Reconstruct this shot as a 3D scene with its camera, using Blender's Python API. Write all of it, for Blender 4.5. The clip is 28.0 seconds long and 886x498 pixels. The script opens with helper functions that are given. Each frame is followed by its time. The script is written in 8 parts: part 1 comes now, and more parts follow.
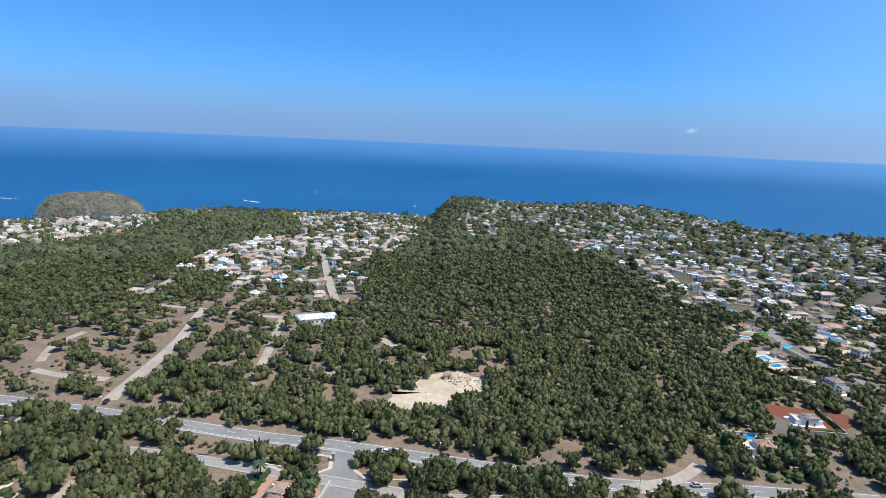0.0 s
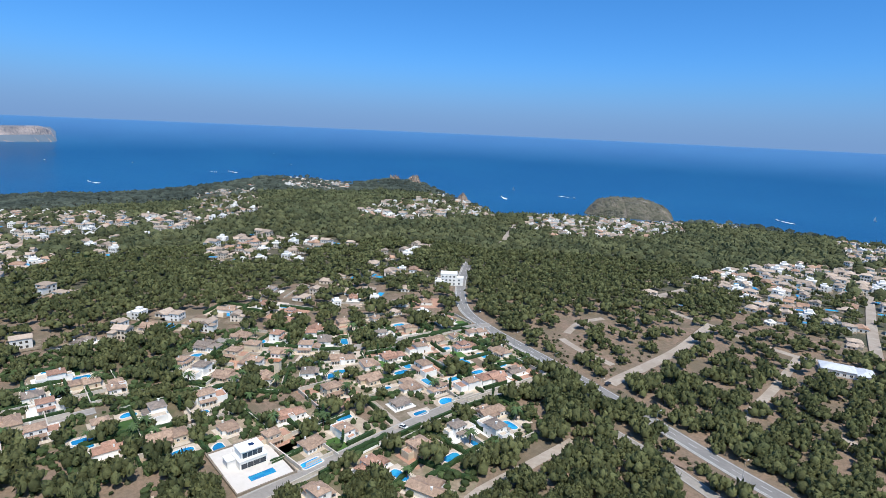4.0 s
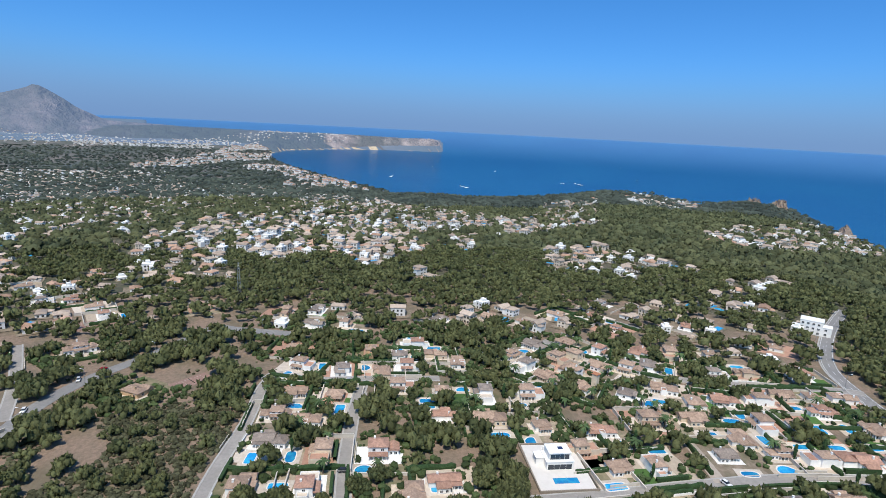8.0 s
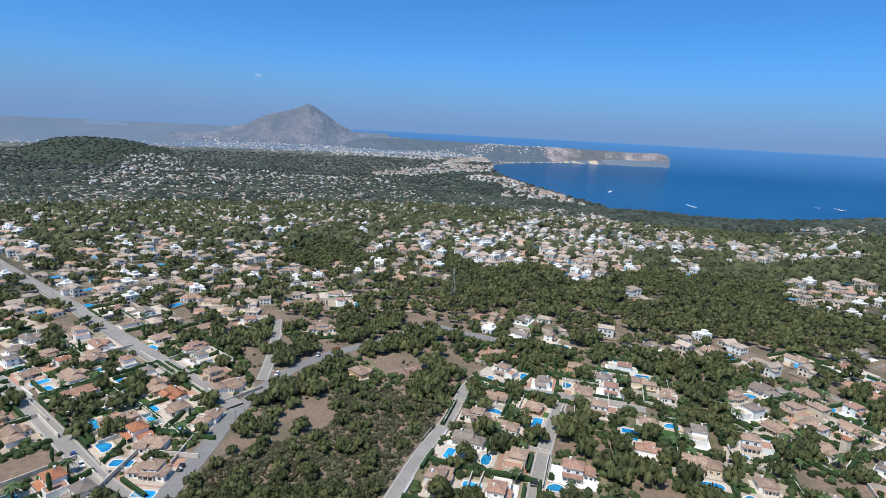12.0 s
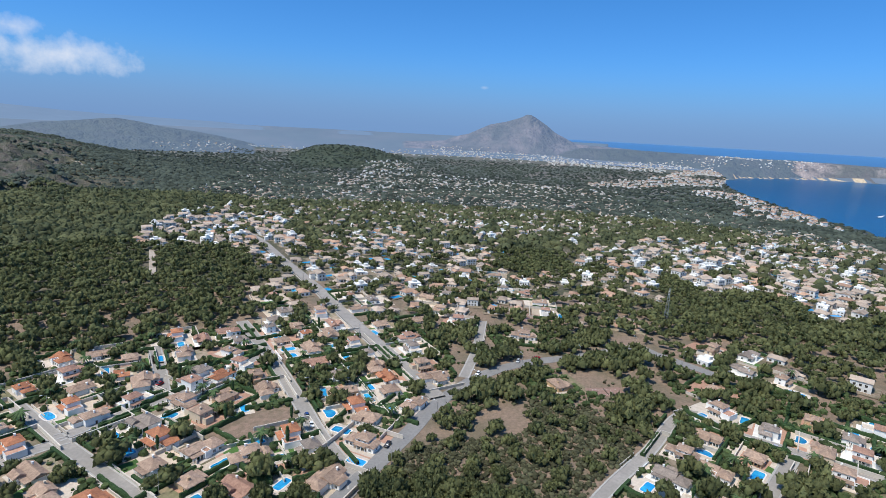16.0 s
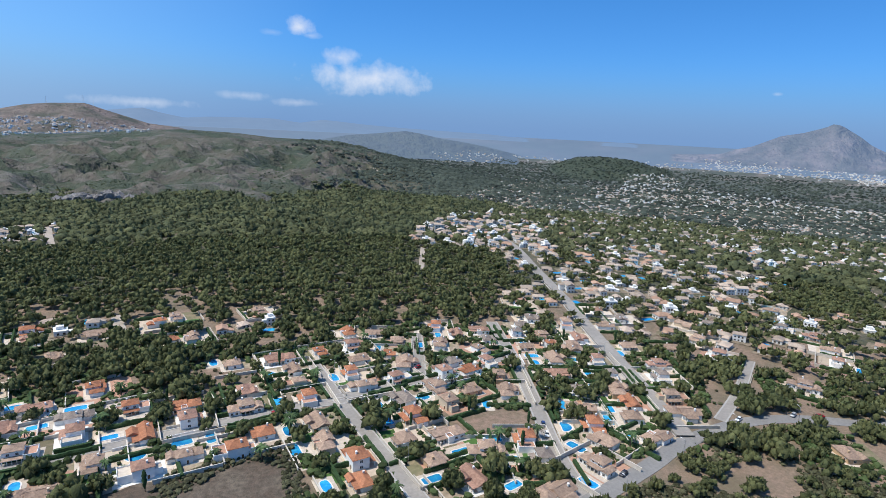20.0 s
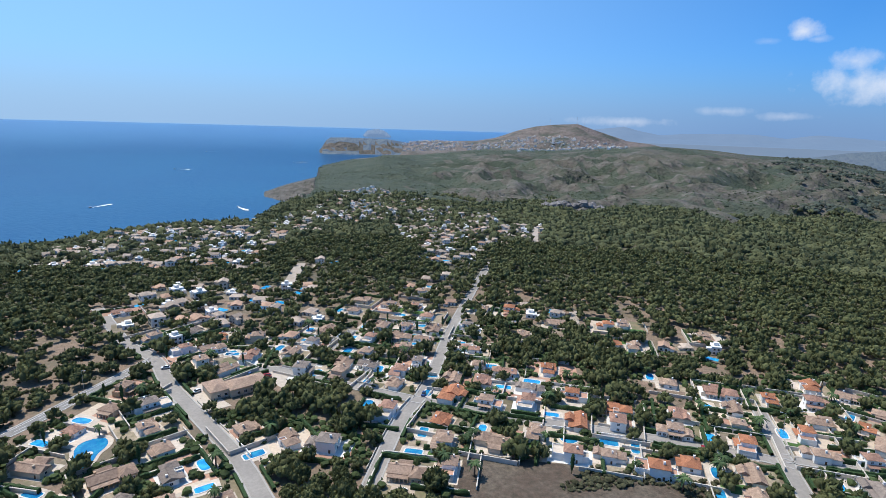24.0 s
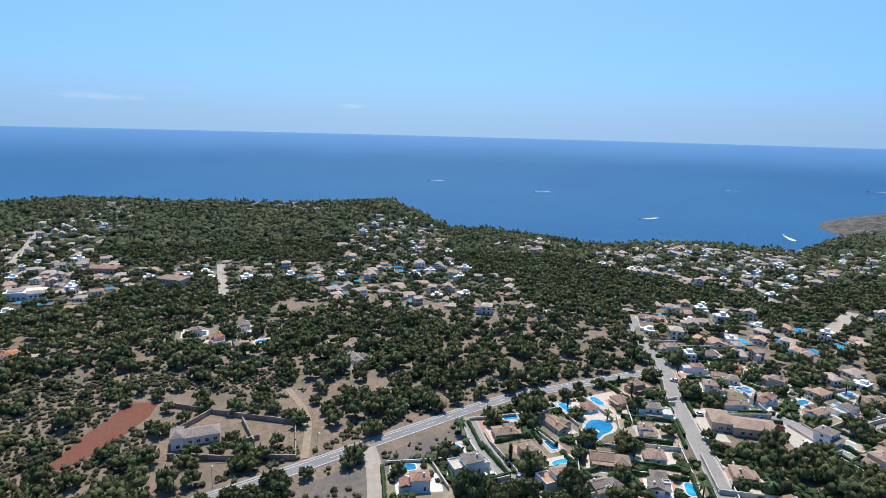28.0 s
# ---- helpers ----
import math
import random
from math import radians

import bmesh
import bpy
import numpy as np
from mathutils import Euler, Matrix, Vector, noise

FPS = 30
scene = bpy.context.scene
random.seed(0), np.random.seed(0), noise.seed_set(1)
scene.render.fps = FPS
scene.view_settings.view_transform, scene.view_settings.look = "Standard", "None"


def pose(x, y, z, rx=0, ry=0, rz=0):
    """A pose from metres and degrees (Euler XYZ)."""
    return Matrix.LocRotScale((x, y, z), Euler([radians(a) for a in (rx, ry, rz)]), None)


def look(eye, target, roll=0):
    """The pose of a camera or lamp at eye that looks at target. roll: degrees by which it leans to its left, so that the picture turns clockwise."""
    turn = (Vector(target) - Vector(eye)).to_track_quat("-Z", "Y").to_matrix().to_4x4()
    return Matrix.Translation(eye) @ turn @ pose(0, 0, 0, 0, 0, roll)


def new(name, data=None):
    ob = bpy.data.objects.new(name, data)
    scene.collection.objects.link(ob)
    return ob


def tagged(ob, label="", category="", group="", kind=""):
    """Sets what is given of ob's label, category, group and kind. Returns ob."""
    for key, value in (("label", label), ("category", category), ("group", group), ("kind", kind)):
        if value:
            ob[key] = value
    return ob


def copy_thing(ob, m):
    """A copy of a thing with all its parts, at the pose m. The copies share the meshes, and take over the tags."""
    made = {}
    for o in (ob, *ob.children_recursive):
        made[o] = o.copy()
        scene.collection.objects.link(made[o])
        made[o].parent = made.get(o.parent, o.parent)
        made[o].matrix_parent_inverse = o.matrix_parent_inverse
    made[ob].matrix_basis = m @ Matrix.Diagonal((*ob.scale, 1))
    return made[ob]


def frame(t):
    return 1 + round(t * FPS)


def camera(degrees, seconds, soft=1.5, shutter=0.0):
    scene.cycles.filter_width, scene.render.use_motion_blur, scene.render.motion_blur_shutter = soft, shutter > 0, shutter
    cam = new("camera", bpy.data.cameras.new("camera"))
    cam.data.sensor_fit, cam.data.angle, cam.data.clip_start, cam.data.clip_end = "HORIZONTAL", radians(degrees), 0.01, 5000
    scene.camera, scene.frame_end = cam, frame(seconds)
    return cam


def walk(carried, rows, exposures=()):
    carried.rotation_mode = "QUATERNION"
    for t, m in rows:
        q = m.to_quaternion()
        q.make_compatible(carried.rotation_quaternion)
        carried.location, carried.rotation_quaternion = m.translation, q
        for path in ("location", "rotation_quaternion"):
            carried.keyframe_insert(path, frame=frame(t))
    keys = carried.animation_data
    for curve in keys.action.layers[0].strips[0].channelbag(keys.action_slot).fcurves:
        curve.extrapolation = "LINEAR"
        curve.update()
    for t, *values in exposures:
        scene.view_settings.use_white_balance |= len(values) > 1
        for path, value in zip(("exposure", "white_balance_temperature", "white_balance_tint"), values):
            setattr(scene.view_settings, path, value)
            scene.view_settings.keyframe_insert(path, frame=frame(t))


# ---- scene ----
cam = camera(76.99, 28.0, soft=0.6)
EYE = (0, 0, 120)
# seconds, yaw, pitch, roll of a camera that hovers and turns on the spot
ROWS = [
    (0.0, 0.00, -11.14, 2.51),
    (0.5, 7.40, -11.37, 2.55),
    (1.0, 14.34, -11.53, 2.51),
    (1.5, 21.38, -11.69, 2.59),
    (2.0, 28.27, -11.83, 2.73),
    (2.5, 34.53, -11.96, 2.81),
    (3.0, 40.18, -12.07, 2.74),
    (3.5, 45.62, -12.18, 2.76),
    (4.0, 50.92, -12.20, 2.56),
    (4.5, 56.53, -12.26, 2.58),
    (6.5, 73.83, -12.35, 2.88),
    (7.0, 77.68, -12.35, 2.89),
    (7.5, 81.59, -12.36, 2.91),
    (8.0, 85.12, -12.35, 2.88),
    (8.5, 88.26, -12.25, 2.77),
    (9.0, 91.47, -12.25, 2.75),
    (9.5, 94.28, -12.21, 2.79),
    (10.0, 96.69, -12.17, 2.85),
    (10.5, 99.57, -12.17, 2.83),
    (11.0, 102.43, -12.16, 2.87),
    (11.5, 104.89, -12.14, 2.87),
    (12.0, 107.13, -12.11, 2.93),
    (12.5, 109.19, -12.08, 2.79),
    (14.5, 120.45, -12.11, 2.92),
    (15.0, 123.25, -12.15, 2.97),
    (15.5, 125.74, -12.19, 3.00),
    (16.0, 128.84, -12.23, 3.05),
    (16.5, 132.23, -12.26, 3.06),
    (17.0, 135.64, -12.29, 3.13),
    (17.5, 138.74, -12.30, 3.11),
    (18.0, 141.61, -12.32, 3.09),
    (18.5, 144.52, -12.34, 3.11),
    (19.0, 147.75, -12.36, 3.00),
    (19.5, 151.25, -12.40, 2.98),
    (20.0, 154.96, -12.35, 2.78),
    (20.5, 159.00, -12.39, 2.76),
    (22.5, 180.89, -12.44, 1.85),
    (23.0, 187.57, -12.45, 1.78),
    (23.5, 193.98, -12.45, 1.79),
    (24.0, 200.47, -12.46, 1.67),
    (24.5, 206.38, -12.45, 1.53),
    (25.0, 212.91, -12.37, 1.48),
    (25.5, 219.49, -12.39, 1.56),
    (26.0, 226.21, -12.27, 1.40),
    (26.5, 233.12, -12.08, 1.24),
    (27.0, 239.96, -11.80, 0.93),
    (27.5, 246.60, -11.72, 1.00),
    (28.0, 252.72, -11.91, 1.51),
]
walk(cam, [(t, pose(*EYE, 90 + p, 0, y) @ pose(0, 0, 0, 0, 0, r)) for t, y, p, r in ROWS],
     exposures=[(0, 0.17), (4, 0.0), (9, -0.1), (13, -0.1), (18, -0.03), (23, 0.0), (28, 0.03)])

# ---- world and sun ----
SUN_BEARING, SUN_HEIGHT = 255.0, 62.0
world = bpy.data.worlds.new("world")
scene.world = world
world.use_nodes = True
wn, wl = world.node_tree.nodes, world.node_tree.links
wn.clear()
sky = wn.new("ShaderNodeTexSky")
sky.sky_type, sky.sun_disc = "NISHITA", False
sky.sun_elevation, sky.sun_rotation = radians(SUN_HEIGHT), radians(360 - SUN_BEARING)
sky.altitude, sky.air_density, sky.dust_density, sky.ozone_density = 200, 1.0, 0.6, 3.0
w_out, w_bg = wn.new("ShaderNodeOutputWorld"), wn.new("ShaderNodeBackground")
w_bg.inputs["Strength"].default_value = 0.15
wl.new(w_bg.outputs[0], w_out.inputs[0])


def toward(az, el):
    """Unit vector at a bearing and an angle above the horizon."""
    a, e = radians(az), radians(el)
    return Vector((-math.sin(a) * math.cos(e), math.cos(a) * math.cos(e), math.sin(e)))


def clouds(colour_in):
    """Small fair-weather cumulus: bearing, height, half width, half height, thickness."""
    coord = wn.new("ShaderNodeTexCoord")
    sep = wn.new("ShaderNodeSeparateXYZ")
    wl.new(coord.outputs["Generated"], sep.inputs[0])

    def calc(op, a, b=None, c=None):
        n = wn.new("ShaderNodeMath")
        n.operation = op
        for i, v in enumerate((a, b, c)):
            if v is None:
                continue
            if isinstance(v, (int, float)):
                n.inputs[i].default_value = v
            else:
                wl.new(v, n.inputs[i])
        return n.outputs[0]

    az = calc("MULTIPLY", calc("ARCTAN2", calc("MULTIPLY", sep.outputs[0], -1.0), sep.outputs[1]), 180 / math.pi)
    az = calc("MODULO", calc("ADD", az, 360.0), 360.0)
    el = calc("MULTIPLY", calc("ARCSINE", sep.outputs[2]), 180 / math.pi)
    tex = wn.new("ShaderNodeTexNoise")
    tex.inputs["Scale"].default_value, tex.inputs["Detail"].default_value, tex.inputs["Roughness"].default_value = 28, 8, 0.6
    wl.new(coord.outputs["Generated"], tex.inputs["Vector"])
    total = None
    for a, e, w, h, k in ((162.8, 4.3, 7.6, 1.9, 1.0), (165.8, 6.0, 2.2, 1.1, 0.8), (169.5, 8.45, 1.6, 1.1, 1.0), (168.6, 7.8, 1.4, 0.4, 0.5), (174.7, 2.0, 3.0, 0.5, 0.45), (183.5, 0.9, 5.5, 0.6, 0.6),
                          (170, 1.6, 2.5, 0.5, 0.5), (283.5, 2.2, 5.0, 0.4, 0.35), (262, 2.2, 2.0, 0.3, 0.3), (337, 1.75, 0.7, 0.35, 0.7), (125.6, 4.1, 0.5, 0.2, 0.35), (172, 7.8, 1.2, 0.35, 0.25)):
        dx = calc("DIVIDE", calc("SUBTRACT", az, a), w)
        dy = calc("DIVIDE", calc("SUBTRACT", el, e), h)
        r = calc("SQRT", calc("ADD", calc("MULTIPLY", dx, dx), calc("MULTIPLY", dy, dy)))
        body = calc("SUBTRACT", calc("MULTIPLY", calc("SUBTRACT", 1.0, r), 0.8), calc("MULTIPLY", calc("SUBTRACT", 0.55, tex.outputs["Fac"]), 1.6))
        body = calc("MULTIPLY", calc("MINIMUM", calc("MAXIMUM", calc("MULTIPLY", body, 1.25), 0.0), 1.0), k)
        body = calc("MULTIPLY", body, calc("MINIMUM", calc("MAXIMUM", calc("MULTIPLY", calc("SUBTRACT", 1.15, r), 4.0), 0.0), 1.0))
        total = body if total is None else calc("MAXIMUM", total, body)
    mix = wn.new("ShaderNodeMix")
    mix.data_type = "RGBA"
    wl.new(calc("MULTIPLY", total, 0.85), mix.inputs["Factor"])
    wl.new(colour_in, mix.inputs["A"])
    mix.inputs["B"].default_value = (5.2, 5.6, 6.4, 1)
    return mix.outputs["Result"]



def sea_air(colour_in):
    """Deepens the blue of the clear sea air aloft and veils the sky low down, more so under the sun."""
    coord = wn.new("ShaderNodeTexCoord")
    sep = wn.new("ShaderNodeSeparateXYZ")
    wl.new(coord.outputs["Generated"], sep.inputs[0])
    ramp = wn.new("ShaderNodeValToRGB")
    wl.new(sep.outputs[2], ramp.inputs[0])
    e = ramp.color_ramp.elements
    e[0].position, e[0].color = 0.0, (0.29, 0.54, 1.15, 1)
    e[1].position, e[1].color = 0.30, (0.22, 0.62, 1.0, 1)
    mid = e.new(0.07)
    mid.color = (0.25, 0.56, 1.02, 1)
    tint = wn.new("ShaderNodeMix")
    tint.data_type, tint.blend_type = "RGBA", "MULTIPLY"
    tint.inputs["Factor"].default_value = 1.0
    wl.new(colour_in, tint.inputs["A"])
    wl.new(ramp.outputs[0], tint.inputs["B"])
    side = wn.new("ShaderNodeVectorMath")
    side.operation = "DOT_PRODUCT"
    side.inputs[1].default_value = toward(SUN_BEARING, 25)
    wl.new(coord.outputs["Generated"], side.inputs[0])
    veil = wn.new("ShaderNodeMapRange")
    veil.inputs["From Min"].default_value, veil.inputs["From Max"].default_value = 0.1, 1.0
    veil.inputs["To Max"].default_value = 0.55
    wl.new(side.outputs["Value"], veil.inputs["Value"])
    glow = wn.new("ShaderNodeMix")
    glow.data_type = "RGBA"
    wl.new(veil.outputs[0], glow.inputs["Factor"])
    wl.new(tint.outputs["Result"], glow.inputs["A"])
    glow.inputs["B"].default_value = (3.1, 5.1, 7.0, 1)
    low = wn.new("ShaderNodeMapRange")
    low.interpolation_type = "SMOOTHERSTEP"
    low.inputs["From Min"].default_value, low.inputs["From Max"].default_value = -0.02, 0.14
    low.inputs["To Min"].default_value, low.inputs["To Max"].default_value = 0.85, 0.0
    wl.new(sep.outputs[2], low.inputs["Value"])
    lit = wn.new("ShaderNodeMix")
    lit.data_type = "RGBA"
    wl.new(veil.outputs[0], lit.inputs["Factor"])
    lit.inputs["A"].default_value, lit.inputs["B"].default_value = (1.30, 2.30, 4.20, 1), (3.4, 5.1, 6.9, 1)
    haze = wn.new("ShaderNodeMix")
    haze.data_type = "RGBA"
    wl.new(low.outputs[0], haze.inputs["Factor"])
    wl.new(glow.outputs["Result"], haze.inputs["A"])
    wl.new(lit.outputs["Result"], haze.inputs["B"])
    return haze.outputs["Result"]


wl.new(clouds(sea_air(sky.outputs[0])), w_bg.inputs["Color"])
sun = new("sun", bpy.data.lights.new("sun", "SUN"))
sun.data.energy, sun.data.angle, sun.data.color = 4.6, radians(0.53), (1.0, 0.95, 0.88)
sun.matrix_world = look(tuple(toward(SUN_BEARING, SUN_HEIGHT) * 400), (0, 0, 0))

# ---- materials ----
def material(name, colour, rough=0.8, spec=0.3, metal=0.0, grain=None, dark=None, amount=0.5, bump=0.0, bump_scale=8.0,
             islands=0.0, objects=0.0, through_light=0.0, patch=None, patch_scale=0.02, patch_range=(0.45, 0.6), detail=5, glow=None, rock=None, rock_scale=0.02, rock_range=(0.55, 0.62)):
    """A rough surface: grain (scale of the fine mottling towards the colour dark), patch (a second colour in broad patches),
    islands and objects (how much single pieces differ in lightness)."""
    m = bpy.data.materials.new(name)
    m.use_nodes = True
    nt, ln = m.node_tree.nodes, m.node_tree.links
    bsdf = nt["Principled BSDF"]
    bsdf.inputs["Roughness"].default_value, bsdf.inputs["Metallic"].default_value = rough, metal
    bsdf.inputs["Specular IOR Level"].default_value = spec
    geo = nt.new("ShaderNodeNewGeometry")
    out = None

    def blend(fac, a, b, mode="MIX"):
        n = nt.new("ShaderNodeMix")
        n.data_type, n.blend_type = "RGBA", mode
        for sock, v in (("Factor", fac), ("A", a), ("B", b)):
            if hasattr(v, "links"):
                ln.new(v, n.inputs[sock])
            else:
                n.inputs[sock].default_value = v if sock == "Factor" else (*v[:3], 1)
        return n.outputs["Result"]

    def mottled(scale, low, high, det):
        t = nt.new("ShaderNodeTexNoise")
        t.inputs["Scale"].default_value, t.inputs["Detail"].default_value, t.inputs["Roughness"].default_value = scale, det, 0.62
        ln.new(geo.outputs["Position"], t.inputs["Vector"])
        r = nt.new("ShaderNodeMapRange")
        r.inputs["From Min"].default_value, r.inputs["From Max"].default_value = low, high
        ln.new(t.outputs["Fac"], r.inputs["Value"])
        return r.outputs["Result"], t

    col = colour
    if patch:
        f, _ = mottled(patch_scale, *patch_range, detail)
        col = blend(f, col, patch)
    if rock:
        f, _ = mottled(rock_scale, *rock_range, 9)
        col = blend(f, col, rock)
    if grain:
        f, _ = mottled(grain, 0.36, 0.66, 4)
        sc = nt.new("ShaderNodeMath")
        sc.operation = "MULTIPLY"
        sc.inputs[1].default_value = amount
        ln.new(f, sc.inputs[0])
        col = blend(sc.outputs[0], col, dark or tuple(c * 0.45 for c in colour))
    for share, node, sock in ((islands, "ShaderNodeNewGeometry", "Random Per Island"), (objects, "ShaderNodeObjectInfo", "Random")):
        if share:
            n = geo if node == "ShaderNodeNewGeometry" else nt.new(node)
            r = nt.new("ShaderNodeMapRange")
            r.inputs["To Min"].default_value, r.inputs["To Max"].default_value = 1 - share, 1 + share
            ln.new(n.outputs[sock], r.inputs["Value"])
            hsv = nt.new("ShaderNodeHueSaturation")
            ln.new(r.outputs["Result"], hsv.inputs["Value"])
            if hasattr(col, "links"):
                ln.new(col, hsv.inputs["Color"])
            else:
                hsv.inputs["Color"].default_value = (*col, 1)
            col = hsv.outputs["Color"]
    if hasattr(col, "links"):
        ln.new(col, bsdf.inputs["Base Color"])
    else:
        bsdf.inputs["Base Color"].default_value = (*col, 1)
    if bump:
        _, t = mottled(bump_scale, 0, 1, 5)
        b = nt.new("ShaderNodeBump")
        b.inputs["Strength"].default_value, b.inputs["Distance"].default_value = bump, 1.0 / bump_scale
        ln.new(t.outputs["Fac"], b.inputs["Height"])
        ln.new(b.outputs["Normal"], bsdf.inputs["Normal"])
    if through_light:
        thin = nt.new("ShaderNodeBsdfTranslucent")
        if hasattr(col, "links"):
            ln.new(col, thin.inputs["Color"])
        both = nt.new("ShaderNodeMixShader")
        both.inputs[0].default_value = through_light
        ln.new(bsdf.outputs[0], both.inputs[1])
        ln.new(thin.outputs[0], both.inputs[2])
        ln.new(both.outputs[0], nt["Material Output"].inputs[0])
    # glow: an emission that stands in for the haze in front of far land
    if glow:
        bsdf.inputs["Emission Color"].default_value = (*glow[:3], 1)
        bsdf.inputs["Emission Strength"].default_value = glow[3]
    return m


SOIL = material("dry_soil", (0.285, 0.200, 0.142), grain=0.6, dark=(0.14, 0.108, 0.074), amount=0.7, patch=(0.18, 0.146, 0.096), patch_scale=0.05, bump=0.5, bump_scale=1.5)
WOOD_FLOOR = material("forest_floor", (0.10, 0.095, 0.055), grain=0.35, dark=(0.05, 0.055, 0.03), amount=0.8, patch=(0.17, 0.14, 0.10), patch_scale=0.03, bump=0.5, bump_scale=0.8)
SCRUB = material("hillside_scrub", (0.070, 0.088, 0.057), grain=0.10, dark=(0.055, 0.066, 0.042), amount=0.9, patch=(0.105, 0.092, 0.070), patch_scale=0.011, patch_range=(0.46, 0.6), bump=0.8, bump_scale=0.06, detail=10, rock=(0.23, 0.195, 0.175), rock_scale=0.03, rock_range=(0.585, 0.65))
CLIFF = material("cliff_rock", (0.185, 0.165, 0.142), grain=0.05, dark=(0.075, 0.07, 0.06), amount=0.85, patch=(0.09, 0.09, 0.065), patch_scale=0.02, patch_range=(0.5, 0.62), bump=1.0, bump_scale=0.06)
# fields of the valley, their colours lightened and greyed to paint in haze
PLAIN = material("hazed_valley_plain", (0.105, 0.115, 0.095), grain=0.02, dark=(0.06, 0.074, 0.062), amount=0.9, patch=(0.22, 0.19, 0.165), patch_scale=0.006, patch_range=(0.48, 0.62), detail=7)
SPUR = material("rocky_spur", (0.112, 0.094, 0.076), grain=0.09, dark=(0.075, 0.082, 0.056), amount=0.9, patch=(0.165, 0.145, 0.128), patch_scale=0.03, patch_range=(0.46, 0.6), bump=0.8, bump_scale=0.08, detail=9)
GULLY = material("grown_gully", (0.054, 0.074, 0.046), grain=0.10, dark=(0.034, 0.048, 0.028), amount=0.9, patch=(0.084, 0.098, 0.062), patch_scale=0.02, bump=0.8, bump_scale=0.08, detail=9)
LIMESTONE = material("bare_limestone", (0.27, 0.25, 0.235), grain=0.2, dark=(0.12, 0.115, 0.11), amount=0.8, islands=0.3, bump=0.8, bump_scale=0.3)
MAST_HILL = material("bare_hilltop", (0.25, 0.195, 0.17), grain=0.06, dark=(0.09, 0.08, 0.065), amount=0.8, patch=(0.072, 0.086, 0.06), patch_scale=0.008, patch_range=(0.46, 0.62), bump=1.0, bump_scale=0.05, detail=9)
# far land down to HAZY_PLAIN, except none: blue haze painted in as emission
MOUNTAIN = material("hazed_mountain_rock", (0.205, 0.168, 0.155), grain=0.011, dark=(0.06, 0.065, 0.055), amount=0.9, patch=(0.075, 0.08, 0.065), patch_scale=0.0032, patch_range=(0.42, 0.58), detail=9, bump=1.0, bump_scale=0.012, glow=(0.15, 0.235, 0.42, 0.58))
FAR_RANGE = material("hazed_far_range", (0.03, 0.038, 0.045), grain=0.004, dark=(0.02, 0.026, 0.03), amount=0.6, glow=(0.175, 0.285, 0.48, 0.88))
CAPE = material("hazed_cape_rock", (0.40, 0.32, 0.28), grain=0.012, dark=(0.115, 0.10, 0.085), amount=0.9, patch=(0.10, 0.105, 0.08), patch_scale=0.003, bump=1.0, bump_scale=0.02, glow=(0.15, 0.23, 0.40, 0.34))
FAR_HILL = material("hazed_far_hill", (0.058, 0.068, 0.048), grain=0.012, dark=(0.035, 0.044, 0.034), amount=0.8, patch=(0.10, 0.095, 0.08), patch_scale=0.003, patch_range=(0.52, 0.66), bump=1.0, bump_scale=0.012, glow=(0.145, 0.225, 0.39, 0.56))
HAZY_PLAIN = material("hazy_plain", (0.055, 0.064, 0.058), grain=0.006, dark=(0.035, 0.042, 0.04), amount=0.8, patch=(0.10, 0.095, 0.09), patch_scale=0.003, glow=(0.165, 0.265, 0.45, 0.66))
FOLIAGE = material("pine_foliage", through_light=0.24, colour=(0.158, 0.168, 0.070), rough=0.75, spec=0.1, patch=(0.102, 0.118, 0.050), patch_scale=0.07, islands=0.36, grain=1.3, dark=(0.055, 0.062, 0.034), amount=0.5, bump=0.7, bump_scale=1.6)
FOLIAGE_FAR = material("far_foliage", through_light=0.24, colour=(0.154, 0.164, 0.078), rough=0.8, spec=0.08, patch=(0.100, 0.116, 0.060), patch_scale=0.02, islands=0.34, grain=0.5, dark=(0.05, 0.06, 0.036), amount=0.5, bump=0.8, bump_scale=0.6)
# foliage for the farthest woods, its greyish blue tint painted in for haze
FOLIAGE_HAZE = material("hazed_foliage", through_light=0.15, colour=(0.078, 0.094, 0.074), rough=0.9, spec=0.05, islands=0.4, patch=(0.052, 0.066, 0.056), patch_scale=0.006)
MAQUIS = material("maquis", through_light=0.3, colour=(0.076, 0.100, 0.058), spec=0.1, islands=0.4, patch=(0.075, 0.092, 0.052), patch_scale=0.01)
BUSH = material("shrub_foliage", through_light=0.3, colour=(0.085, 0.12, 0.045), spec=0.2, islands=0.5, grain=2.0, amount=0.5)
DRY_BUSH = material("dry_shrub", through_light=0.3, colour=(0.115, 0.115, 0.065), spec=0.1, islands=0.5, grain=1.5, amount=0.5)
HEDGE = material("hedge_leaves", (0.045, 0.085, 0.03), spec=0.2, grain=1.6, dark=(0.018, 0.04, 0.014), amount=0.8, bump=0.8, bump_scale=3)
BARK = material("bark", (0.13, 0.09, 0.065), grain=5, amount=0.6)
PALM = material("palm_fronds", (0.075, 0.12, 0.045), spec=0.3, objects=0.25)
LAWN = material("lawn", (0.075, 0.155, 0.035), grain=0.8, dark=(0.05, 0.09, 0.025), amount=0.6, objects=0.25)
ASPHALT = material("asphalt", (0.30, 0.275, 0.245), grain=0.7, dark=(0.22, 0.20, 0.18), amount=0.5, patch=(0.35, 0.32, 0.285), patch_scale=0.08)
